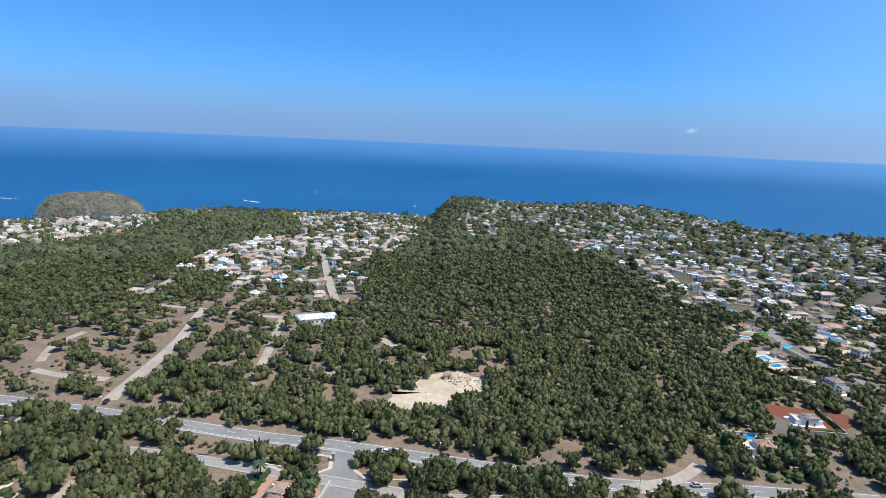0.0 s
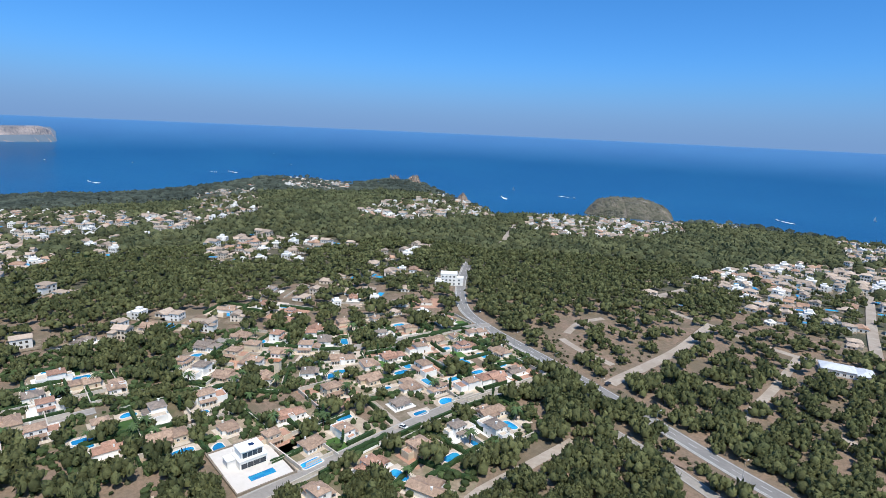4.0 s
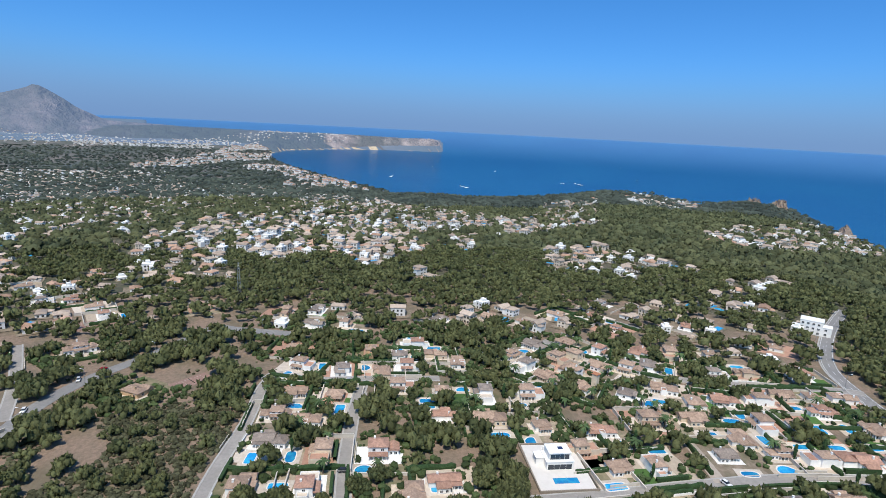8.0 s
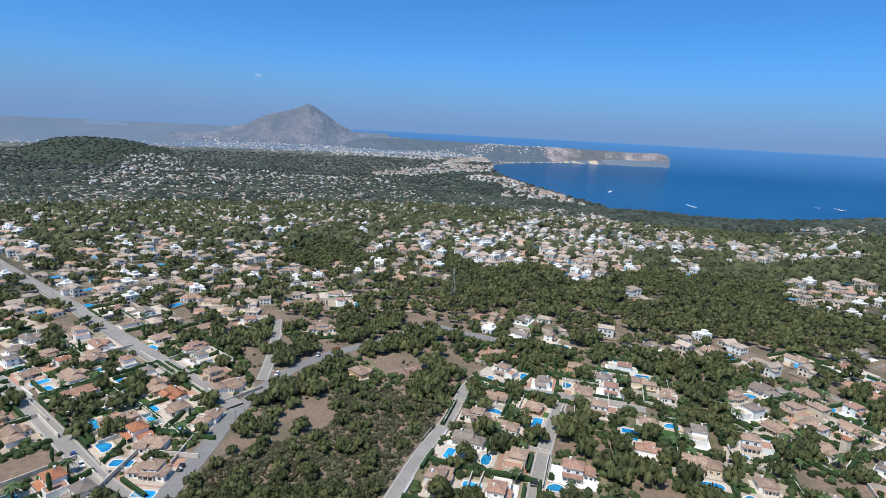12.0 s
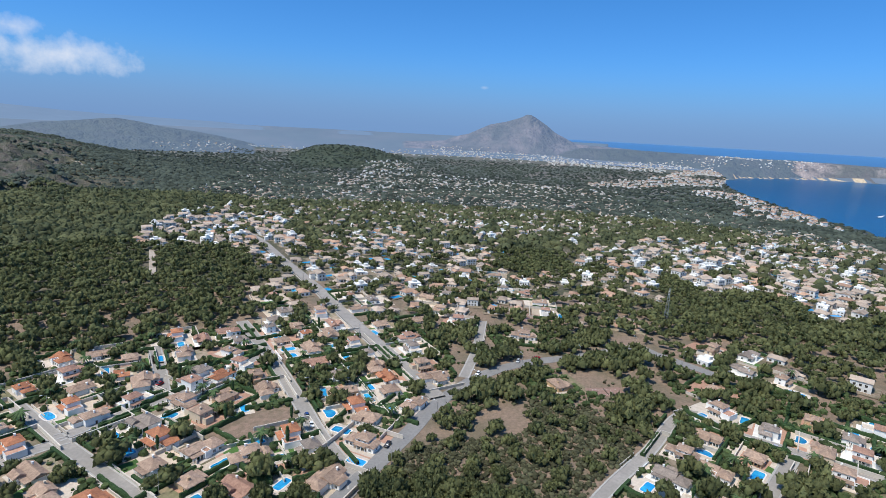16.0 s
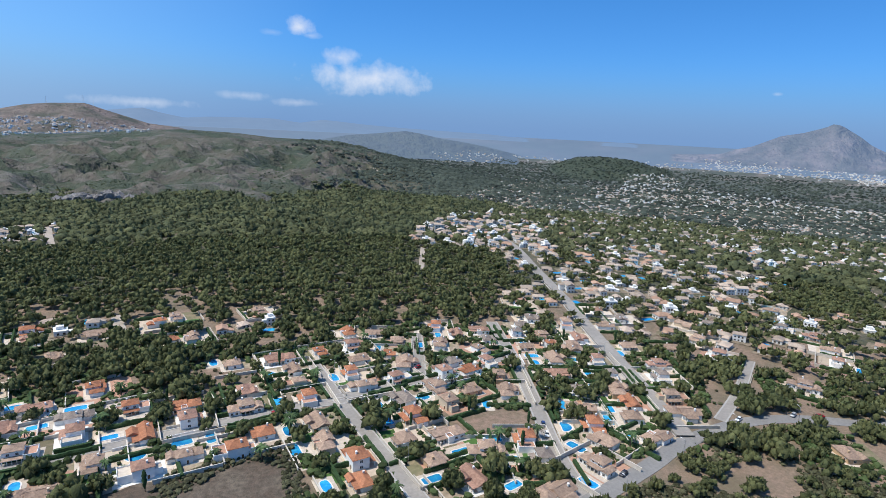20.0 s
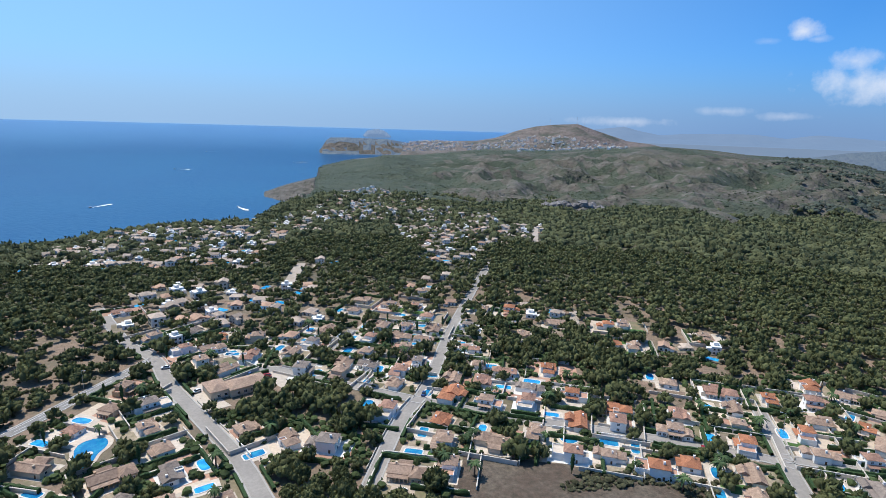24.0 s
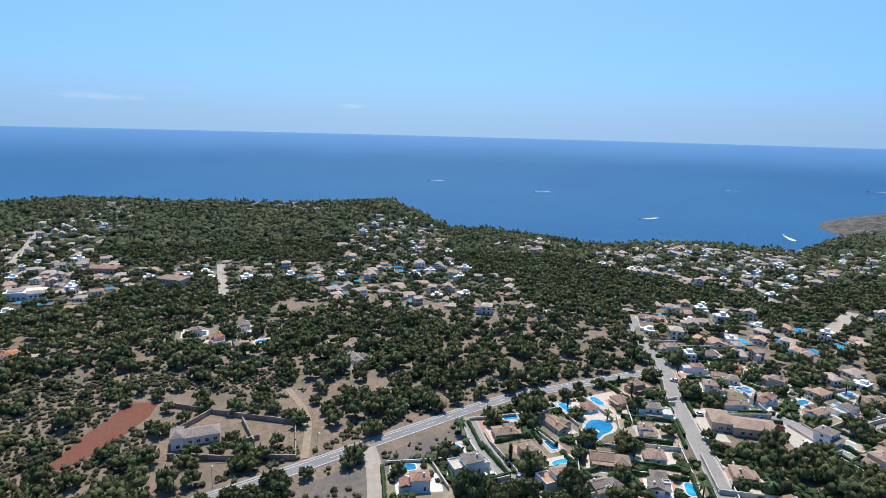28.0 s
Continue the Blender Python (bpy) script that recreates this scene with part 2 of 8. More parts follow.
ASPHALT_DARK = material("dark_asphalt", (0.235, 0.226, 0.215), grain=0.9, dark=(0.165, 0.158, 0.15), amount=0.5, patch=(0.275, 0.262, 0.245), patch_scale=0.06)
CONCRETE_LANE = material("dusty_lane", (0.44, 0.375, 0.31), grain=0.5, dark=(0.30, 0.25, 0.20), amount=0.6, patch=(0.36, 0.30, 0.24), patch_scale=0.06)
DIRT = material("dirt_track", (0.36, 0.27, 0.18), grain=0.5, amount=0.5)
PAINT = material("road_paint", (0.72, 0.72, 0.70), grain=1.2, amount=0.3)
KERB = material("kerb_stone", (0.42, 0.40, 0.37), grain=1.0, amount=0.3)
SAND = material("sand_and_gravel", (0.62, 0.51, 0.37), grain=0.3, dark=(0.40, 0.32, 0.22), amount=0.7, patch=(0.48, 0.38, 0.27), patch_scale=0.08, bump=0.4, bump_scale=1)
RED_EARTH = material("red_earth", (0.215, 0.066, 0.035), grain=0.5, dark=(0.16, 0.06, 0.035), amount=0.7, patch=(0.19, 0.08, 0.045), patch_scale=0.1, bump=0.6, bump_scale=1.2)
BROWN_EARTH = material("brown_earth", (0.30, 0.205, 0.148), grain=0.4, dark=(0.15, 0.115, 0.075), amount=0.8, patch=(0.22, 0.17, 0.115), patch_scale=0.08, bump=0.6, bump_scale=1.2)
GREY_EARTH = material("grey_earth", (0.20, 0.158, 0.124), grain=0.5, dark=(0.12, 0.10, 0.085), amount=0.7, patch=(0.15, 0.13, 0.11), patch_scale=0.1, bump=0.5, bump_scale=1.2)
DARK_EARTH = material("burnt_earth", (0.125, 0.088, 0.064), grain=0.5, dark=(0.06, 0.05, 0.036), amount=0.8, patch=(0.17, 0.135, 0.10), patch_scale=0.06, bump=0.6, bump_scale=1.2)
WHITE_WALL = material("white_render", (0.86, 0.845, 0.81), grain=0.7, dark=(0.70, 0.675, 0.63), amount=0.4, objects=0.06)
CREAM_WALL = material("cream_render", (0.66, 0.55, 0.41), grain=0.7, dark=(0.52, 0.42, 0.31), amount=0.5, objects=0.08)
OCHRE_WALL = material("ochre_render", (0.58, 0.40, 0.24), grain=0.7, dark=(0.44, 0.29, 0.17), amount=0.5, objects=0.08)
STONE_WALL = material("garden_wall_render", (0.62, 0.56, 0.48), grain=0.6, dark=(0.44, 0.39, 0.33), amount=0.5, objects=0.12)


def tiles(name, colour, dark):
    """Curved clay tiles: ribs down the slope, mottled courses."""
    m = material(name, colour, rough=0.85, spec=0.2, grain=1.1, dark=dark, amount=0.75, patch=tuple(c * 1.2 for c in colour), patch_scale=0.35, objects=0.16)
    nt, ln = m.node_tree.nodes, m.node_tree.links
    c = nt.new("ShaderNodeTexCoord")
    w = nt.new("ShaderNodeTexWave")
    w.bands_direction = "X"
    w.inputs["Scale"].default_value, w.inputs["Distortion"].default_value = 1.15, 0.4
    ln.new(c.outputs["Object"], w.inputs["Vector"])
    b = nt.new("ShaderNodeBump")
    b.inputs["Strength"].default_value, b.inputs["Distance"].default_value = 0.6, 0.12
    ln.new(w.outputs["Fac"], b.inputs["Height"])
    ln.new(b.outputs["Normal"], nt["Principled BSDF"].inputs["Normal"])
    return m


TAN_TILES = tiles("sun_bleached_tiles", (0.42, 0.295, 0.215), (0.25, 0.17, 0.125))
PINK_TILES = tiles("faded_pink_tiles", (0.43, 0.255, 0.185), (0.27, 0.155, 0.11))
RED_TILES = tiles("terracotta_tiles", (0.46, 0.20, 0.105), (0.31, 0.13, 0.075))
GREY_TILES = tiles("weathered_grey_tiles", (0.30, 0.245, 0.205), (0.19, 0.155, 0.13))
PAVING = material("terrace_paving", (0.55, 0.45, 0.34), grain=0.8, dark=(0.40, 0.32, 0.24), amount=0.6, objects=0.22)
PAVING_PALE = material("pale_paving", (0.60, 0.52, 0.43), grain=0.6, dark=(0.42, 0.34, 0.265), amount=0.6, objects=0.14)
GRAVEL = material("garden_gravel", (0.36, 0.285, 0.205), grain=0.5, dark=(0.19, 0.145, 0.10), amount=0.75, patch=(0.22, 0.20, 0.12), patch_scale=0.16, objects=0.25)
DRY_GRASS = material("dry_grass", (0.25, 0.20, 0.125), grain=0.6, dark=(0.14, 0.12, 0.07), amount=0.7, patch=(0.15, 0.15, 0.075), patch_scale=0.12, objects=0.25)
PAVING_RED = material("red_paving", (0.46, 0.27, 0.19), grain=0.8, dark=(0.34, 0.19, 0.13), amount=0.6, objects=0.15)
TERRACE_WHITE = material("whitewashed_terrace", (0.76, 0.73, 0.68), grain=0.7, dark=(0.58, 0.54, 0.48), amount=0.5, objects=0.08)
COPING = material("pool_coping", (0.72, 0.68, 0.61), grain=1.0, amount=0.2)
GLASS = material("window_glass", (0.03, 0.04, 0.05), rough=0.08, spec=0.6, objects=0.3)
FRAME = material("white_frame", (0.75, 0.74, 0.72), rough=0.5)
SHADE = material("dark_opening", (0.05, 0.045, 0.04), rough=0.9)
DOOR = material("wooden_door", (0.16, 0.085, 0.045), grain=4, amount=0.4)
METAL = material("galvanised_steel", (0.5, 0.5, 0.5), rough=0.45, metal=0.8)
DARK_METAL = material("dark_steel", (0.12, 0.12, 0.12), rough=0.5, metal=0.6)
RUBBER = material("rubber", (0.03, 0.03, 0.03))
SOLAR = material("solar_panel", (0.02, 0.04, 0.11), rough=0.15, spec=0.6)
RUBBLE = material("rubble_stone", (0.34, 0.28, 0.215), islands=0.3, grain=2, amount=0.4)
FAR_WHITE = material("far_white_walls", (0.84, 0.82, 0.78), islands=0.1, grain=0.1, amount=0.25)
FAR_CREAM = material("far_cream_walls", (0.70, 0.61, 0.51), islands=0.14, grain=0.1, amount=0.25)
FAR_ROOF = material("far_tile_roofs", (0.47, 0.37, 0.29), islands=0.25, grain=0.4, amount=0.4)
FAR_ROOF_RED = material("far_red_roofs", (0.46, 0.29, 0.20), islands=0.25, grain=0.4, amount=0.4)
FOAM = material("foam", (0.80, 0.84, 0.86), rough=0.9)


def pool_water():
    m = material("pool_water", (0.016, 0.23, 0.50), rough=0.06, spec=0.35, patch=(0.04, 0.36, 0.58), patch_scale=0.25, objects=0.28)
    return m


def sea_water():
    m = material("sea_water", (0.006, 0.076, 0.192), rough=0.3, spec=0.11, patch=(0.009, 0.092, 0.21), patch_scale=0.0016, patch_range=(0.4, 0.65), detail=6)
    nt, ln = m.node_tree.nodes, m.node_tree.links
    geo = nt.new("ShaderNodeNewGeometry")
    n1 = nt.new("ShaderNodeTexNoise")
    n1.inputs["Scale"].default_value, n1.inputs["Detail"].default_value = 0.09, 6
    ln.new(geo.outputs["Position"], n1.inputs["Vector"])
    b = nt.new("ShaderNodeBump")
    b.inputs["Strength"].default_value, b.inputs["Distance"].default_value = 0.45, 3.0
    ln.new(n1.outputs["Fac"], b.inputs["Height"])
    ln.new(b.outputs["Normal"], nt["Principled BSDF"].inputs["Normal"])
    return m


def far_sea():
    """The last of the sea, paler towards the horizon by emission painted as haze."""
    m = sea_water()
    m.name = "far_sea"
    nt, ln = m.node_tree.nodes, m.node_tree.links
    geo = nt.new("ShaderNodeNewGeometry")
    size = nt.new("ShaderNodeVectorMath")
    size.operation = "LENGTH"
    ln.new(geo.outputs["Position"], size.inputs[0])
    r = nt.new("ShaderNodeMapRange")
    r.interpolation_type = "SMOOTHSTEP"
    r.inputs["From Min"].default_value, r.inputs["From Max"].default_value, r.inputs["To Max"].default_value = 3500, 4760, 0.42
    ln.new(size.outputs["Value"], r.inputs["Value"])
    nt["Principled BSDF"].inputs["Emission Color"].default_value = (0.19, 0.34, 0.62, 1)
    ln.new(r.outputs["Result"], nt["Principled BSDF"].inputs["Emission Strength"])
    return m


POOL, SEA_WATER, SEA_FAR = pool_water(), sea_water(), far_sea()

# ---- mesh helpers ----
def tri_mesh(name, verts, faces, mats, index=None, smooth=False):
    """A mesh of triangles from arrays that code has worked out."""
    me = bpy.data.meshes.new(name)
    verts, faces = np.asarray(verts, np.float32), np.asarray(faces, np.int32)
    me.vertices.add(len(verts))
    me.vertices.foreach_set("co", verts.ravel())
    me.loops.add(len(faces) * 3)
    me.loops.foreach_set("vertex_index", faces.ravel())
    me.polygons.add(len(faces))
    me.polygons.foreach_set("loop_start", np.arange(len(faces), dtype=np.int32) * 3)
    for m in mats:
        me.materials.append(m)
    if index is not None:
        me.polygons.foreach_set("material_index", np.asarray(index, np.int32))
    me.polygons.foreach_set("use_smooth", np.full(len(faces), smooth))
    me.update(calc_edges=True)
    return me


def grid_faces(nu, nv, wrap=False):
    """Triangles of a grid of nu rows and nv columns."""
    j = np.arange(nv if wrap else nv - 1)
    i = np.arange(nu - 1)
    a = (i[:, None] * nv + j[None]).ravel()
    b = (i[:, None] * nv + (j[None] + 1) % nv).ravel()
    return np.concatenate([np.stack([a, b, b + nv], 1), np.stack([a, b + nv, a + nv], 1)])


def finish(bm, name, mats, smooth=False):
    me = bpy.data.meshes.new(name)
    bm.normal_update()
    bm.to_mesh(me)
    bm.free()
    for m in mats if isinstance(mats, (list, tuple)) else [mats]:
        me.materials.append(m)
    for p in me.polygons:
        p.use_smooth = smooth
    return me


def part(name, bm, mat, parent, label="", m=None):
    """Links a bmesh or a mesh as one mesh object under a thing or a part."""
    me = finish(bm, name, mat) if isinstance(bm, bmesh.types.BMesh) else bm
    ob = new(name, me)
    ob.parent = parent
    if m is not None:
        ob.matrix_basis = m
    return tagged(ob, label=label)


def box(bm, x0, y0, z0, x1, y1, z1, mat=0, bevel=0.0):
    vs = [bm.verts.new((x, y, z)) for z in (z0, z1) for y in (y0, y1) for x in (x0, x1)]
    fs = [bm.faces.new([vs[i] for i in q]) for q in ((0, 2, 3, 1), (4, 5, 7, 6), (0, 1, 5, 4), (2, 6, 7, 3), (0, 4, 6, 2), (1, 3, 7, 5))]
    for f in fs:
        f.material_index = mat
    if bevel:
        edges = list({e for f in fs for e in f.edges})
        bmesh.ops.bevel(bm, geom=edges, offset=bevel, segments=1, affect="EDGES")
    return vs


def hip(bm, x0, y0, x1, y1, z, rise, over=0.45, thick=0.18, gable=False, mat=0):
    """A tiled roof with eaves: hipped, or with gables at its ends, its ridge along the longer side."""
    x0, y0, x1, y1 = x0 - over, y0 - over, x1 + over, y1 + over
    low = [bm.verts.new(p) for p in ((x0, y0, z - thick), (x1, y0, z - thick), (x1, y1, z - thick), (x0, y1, z - thick))]
    eave = [bm.verts.new(p) for p in ((x0, y0, z), (x1, y0, z), (x1, y1, z), (x0, y1, z))]
    if x1 - x0 >= y1 - y0:
        inset = 0.0 if gable else (y1 - y0) / 2 * 0.9
        a, b = bm.verts.new((x0 + inset, (y0 + y1) / 2, z + rise)), bm.verts.new((x1 - inset, (y0 + y1) / 2, z + rise))
        slopes = [(eave[0], eave[1], b, a), (eave[2], eave[3], a, b), (eave[3], eave[0], a), (eave[1], eave[2], b)]
    else:
        inset = 0.0 if gable else (x1 - x0) / 2 * 0.9
        a, b = bm.verts.new(((x0 + x1) / 2, y0 + inset, z + rise)), bm.verts.new(((x0 + x1) / 2, y1 - inset, z + rise))
        slopes = [(eave[1], eave[2], b, a), (eave[3], eave[0], a, b), (eave[0], eave[1], a), (eave[2], eave[3], b)]
    made = [bm.faces.new(s) for s in slopes]
    made += [bm.faces.new((low[i], low[(i + 1) % 4], eave[(i + 1) % 4], eave[i])) for i in range(4)]
    made.append(bm.faces.new(low[::-1]))
    for f in made:
        f.material_index = mat


def shed(bm, x0, y0, x1, y1, z_low, z_high, thick=0.16, mat=0):
    """A lean-to roof that falls towards -y."""
    t = [bm.verts.new(p) for p in ((x0, y0, z_low), (x1, y0, z_low), (x1, y1, z_high), (x0, y1, z_high))]
    u = [bm.verts.new((v.co.x, v.co.y, v.co.z - thick)) for v in t]
    made = [bm.faces.new(t), bm.faces.new(u[::-1])] + [bm.faces.new((u[i], u[(i + 1) % 4], t[(i + 1) % 4], t[i])) for i in range(4)]
    for f in made:
        f.material_index = mat


def tube(bm, p, q, r0, r1, n=6, mat=0, cap=True):
    p, q = Vector(p), Vector(q)
    turn = (q - p).to_track_quat("Z", "Y").to_matrix()
    rings = []
    for c, r in ((p, r0), (q, r1)):
        rings.append([bm.verts.new(c + turn @ Vector((r * math.cos(6.2832 * i / n), r * math.sin(6.2832 * i / n), 0))) for i in range(n)])
    for i in range(n):
        f = bm.faces.new((rings[0][i], rings[0][(i + 1) % n], rings[1][(i + 1) % n], rings[1][i]))
        f.material_index = mat
    if cap:
        bm.faces.new(rings[1]).material_index = mat
        bm.faces.new(rings[0][::-1]).material_index = mat


def slab(bm, pts, z0, z1, mat=0):
    """A flat slab over a polygon given counter-clockwise."""
    lo, hi = [bm.verts.new((x, y, z0)) for x, y in pts], [bm.verts.new((x, y, z1)) for x, y in pts]
    n = len(pts)
    made = [bm.faces.new(hi)] + [bm.faces.new((lo[i], lo[(i + 1) % n], hi[(i + 1) % n], hi[i])) for i in range(n)]
    for f in made:
        f.material_index = mat


def inside(px, py, poly):
    """Which of the points lie in a polygon."""
    hit = np.zeros(np.shape(px), bool)
    n = len(poly)
    for i in range(n):
        (x0, y0), (x1, y1) = poly[i], poly[(i + 1) % n]
        if y0 == y1:
            continue
        cross = ((y0 > py) != (y1 > py)) & (px < (x1 - x0) * (py - y0) / (y1 - y0) + x0)
        hit ^= cross
    return hit


# which ground is taken: 0 free, 1 road, 2 house and terrace, 3 bare, 4 sparse scrub, 5 gardens, 6 thicket, 7 open pine wood, 8 open quarters, 9 weedy field
CELL, HALF = 2.0, 1700.0
SIDE = int(2 * HALF / CELL)
CLAIM = np.zeros((SIDE, SIDE), np.uint8)


def cells(x0, y0, x1, y1):
    i0, i1 = [int(np.clip((v + HALF) / CELL, 0, SIDE)) for v in (x0, x1 + CELL)]
    j0, j1 = [int(np.clip((v + HALF) / CELL, 0, SIDE)) for v in (y0, y1 + CELL)]
    gx, gy = np.meshgrid(np.arange(i0, i1) * CELL - HALF + CELL / 2, np.arange(j0, j1) * CELL - HALF + CELL / 2, indexing="ij")
    return slice(i0, i1), slice(j0, j1), gx, gy


def claim_poly(poly, code, over=(0, 4, 5, 7, 8)):
    xs, ys = [p[0] for p in poly], [p[1] for p in poly]
    si, sj, gx, gy = cells(min(xs), min(ys), max(xs), max(ys))
    block = CLAIM[si, sj]
    block[inside(gx, gy, poly) & np.isin(block, over)] = code


def claim_disc(x, y, r, code, over=(0, 4, 5, 7, 8)):
    si, sj, gx, gy = cells(x - r, y - r, x + r, y + r)
    block = CLAIM[si, sj]
    block[(np.hypot(gx - x, gy - y) < r) & np.isin(block, over)] = code


def claim_line(pts, half, code, over=(0, 2, 3, 4, 5, 7, 8)):
    for (x0, y0), (x1, y1) in zip(pts[:-1], pts[1:]):
        si, sj, gx, gy = cells(min(x0, x1) - half, min(y0, y1) - half, max(x0, x1) + half, max(y0, y1) + half)
        dx, dy = x1 - x0, y1 - y0
        s = np.clip(((gx - x0) * dx + (gy - y0) * dy) / max(dx * dx + dy * dy, 1e-6), 0, 1)
        block = CLAIM[si, sj]
        block[(np.hypot(gx - x0 - s * dx, gy - y0 - s * dy) < half) & np.isin(block, over)] = code


def claimed(x, y):
    i = np.clip(((np.asarray(x) + HALF) / CELL).astype(int), 0, SIDE - 1)
    j = np.clip(((np.asarray(y) + HALF) / CELL).astype(int), 0, SIDE - 1)
    return CLAIM[i, j]

# ---- the lie of the land ----
SEA = -130.0
NEAR_R, FAR_R = 2500.0, 2300.0

# brink of the land towards the sea: bearing (degrees, counter-clockwise from +y), angle below the eye, height of the ground there
BRINK = np.array([
    (-68, -6.6, 0), (-52, -6.6, 0), (-38, -6.5, 0), (-33, -7.0, 0), (-27.7, -6.4, 0), (-22, -5.8, 0), (-17.6, -5.6, 0), (-12, -5.95, 0),
    (-6.5, -5.8, -5), (-0.7, -6.1, -10), (1.2, -7.9, -35), (6.4, -7.8, -40), (11.4, -7.9, -40), (15, -7.6, -40),
    (20.7, -7.5, -40), (26.6, -7.6, -45), (32.3, -8.1, -45), (40, -8.1, -45), (45.9, -8.4, -45), (46.6, -7.9, -40),
    (49.8, -7.1, -30), (52.9, -6.0, -20), (57, -5.4, -18), (60.3, -5.8, -20), (64, -5.4, -25), (69.4, -5.4, -30),
    (75.7, -6.5, -55), (79.2, -6.95, -65), (85, -6.85, -75), (90.5, -6.9, -85)])
BRINK_SOUTH = np.array([
    (217.6, -8.75, -30), (219.5, -9.55, -30), (225.1, -9.65, -30), (230.6, -9.95, -30), (237.3, -10.75, -30), (242.6, -10.05, -30), (247.8, -9.85, -30), (252.0, -10.05, -30), (254.6, -8.75, -15), (258.5, -6.85, 10), (260.6, -6.95, 8), (265.6, -7.25, 0), (269.6, -7.45, 0), (272.9, -7.35, 0), (279.6, -7.15, 0), (286.3, -6.55, 0), (291.6, -6.65, 0)])
# ridges: skyline (bearing, angle), distance of the foot, of the crest, width of the back, level of the foot
RIDGES = [
    ([(127.7, -9), (134, -6.6), (140, -5.2), (146.6, -4.37), (149.3, -3.85), (154.6, -3.75), (157, -3.62), (159.5, -3.2), (161.4, -2.9), (163.4, -2.35), (166, -1.95), (169.7, -1.78), (172.3, -1.72), (175.3, -1.45), (180.4, -1.28), (185, -1.65), (189.7, -2.0), (196.7, -2.15), (203, -2.9), (206.9, -3.04), (208.5, -3.6), (210, -5.5), (211.5, -9)], 850, 2050, 1500, -25),
    ([(167, -8.5), (171, -6.6), (175, -5.3), (179, -4.9), (183, -5.5), (186.5, -5.1), (189.5, -5.9), (192.5, -5.5), (197, -6.8), (201, -8.5)], 820, 1260, 350, -25),
    ([(205.67, -6.2), (208.97, -3.8), (211.97, -4.2), (213.47, -5.3), (216.27, -6), (218.57, -6.8), (219.07, -7.5), (219.27, -9.2)], 1780, 2000, 400, -145),
    ([(174, -3.5), (177, -2), (180.4, -1.16), (182.8, -0.92), (184.2, -0.5), (186.2, 0.1), (187.5, 0.55), (189.9, 0.42), (191.6, 0.2), (193.4, -0.25), (195.5, -1), (197.4, -1.35), (202.7, -1.55), (205.9, -1.9), (208.7, -3.2)], 2500, 3600, 900, 0),
    ([(131.5, -4.4), (133.5, -2.95), (135.2, -2.7), (136.4, -2.37), (138.1, -2.18), (140.4, -2.12), (142.1, -2.32), (144.4, -3.16), (146.5, -4.6)], 3000, 4000, 700, -115),
    ([(142, -3.8), (145.5, -2.95), (148, -2.35), (150.5, -1.85), (153, -1.45), (156, -1.1), (157.6, -0.78), (159.2, -0.58), (160.5, -0.7), (162, -0.9), (165, -1.2), (169.7, -2.2)], 4000, 5200, 1500, -110),
    ([(85.6, -3), (86, -1.5), (86.6, -1.2), (89.5, -1.28), (93.9, -1.2), (97.9, -1.15), (101, -1.22), (106.4, -1.14), (111.67, -1.08), (115.67, -1.2), (121.67, -2.5)], 5750, 6150, 3000, -133),
    ([(203.67, -3.6), (204.07, -1.8), (206.37, -1.45), (210.37, -1.38), (212.17, -1.42), (212.77, -2.1), (213.07, -4.2)], 4700, 5000, 900, -133),
    ([(106, -1.5), (111, -1.05), (116.2, -0.84), (118.3, 0.1), (119.2, 0.79), (120.6, 1.65), (121.1, 1.8), (121.7, 1.45), (123.2, 0.95), (124.8, 0.6), (126.9, -0.42), (127.8, -0.6), (129.3, -1.2), (132.5, -1.42), (136.2, -1.5), (140, -2.2)], 6400, 8800, 2500, -115),
    ([(100, -3), (127.7, -1.6), (133.6, -1.1), (138.2, -0.65), (143.8, -1.1), (147.7, -0.72), (150.9, -0.5), (155.6, -0.4), (159.6, -0.3), (163.2, -0.15), (165.4, 0), (167.4, 0.12), (169.6, -0.25), (172.1, 0.02), (174.2, 0), (177.9, -0.1), (179.9, -0.28), (181.8, 0.06), (183.2, 0.42), (185.6, 0.12), (189.7, -0.5), (199.7, -1.4), (203, -2.5)], 13000, 16000, 3000, -110),
    ([(198, -6), (202, -3.9), (204.5, -3.2), (206.9, -3.06), (209.3, -3.6), (211.6, -4.1), (213, -5.0), (214.2, -7.5)], 1160, 1950, 300, -30),
]


def smooth(a, b, v):
    s = np.clip((v - a) / (b - a), 0, 1)
    return s * s * (3 - 2 * s)


def wave(x, y, k, seed):
    """Gentle seamless unevenness, about -1 to 1."""
    r = np.random.RandomState(seed)
    total = 0
    for i in range(6):
        a, p, f = r.uniform(0, 6.28), r.uniform(0, 6.28), k * r.uniform(0.6, 2.2)
        total = total + np.sin((x * np.cos(a) + y * np.sin(a)) * f + p + 1.3 * np.sin((x * np.sin(a) - y * np.cos(a)) * f * 0.7 + p * 2)) / 6
    return total * 1.8


def bearing(x, y):
    return np.degrees(np.arctan2(-x, y)) % 360


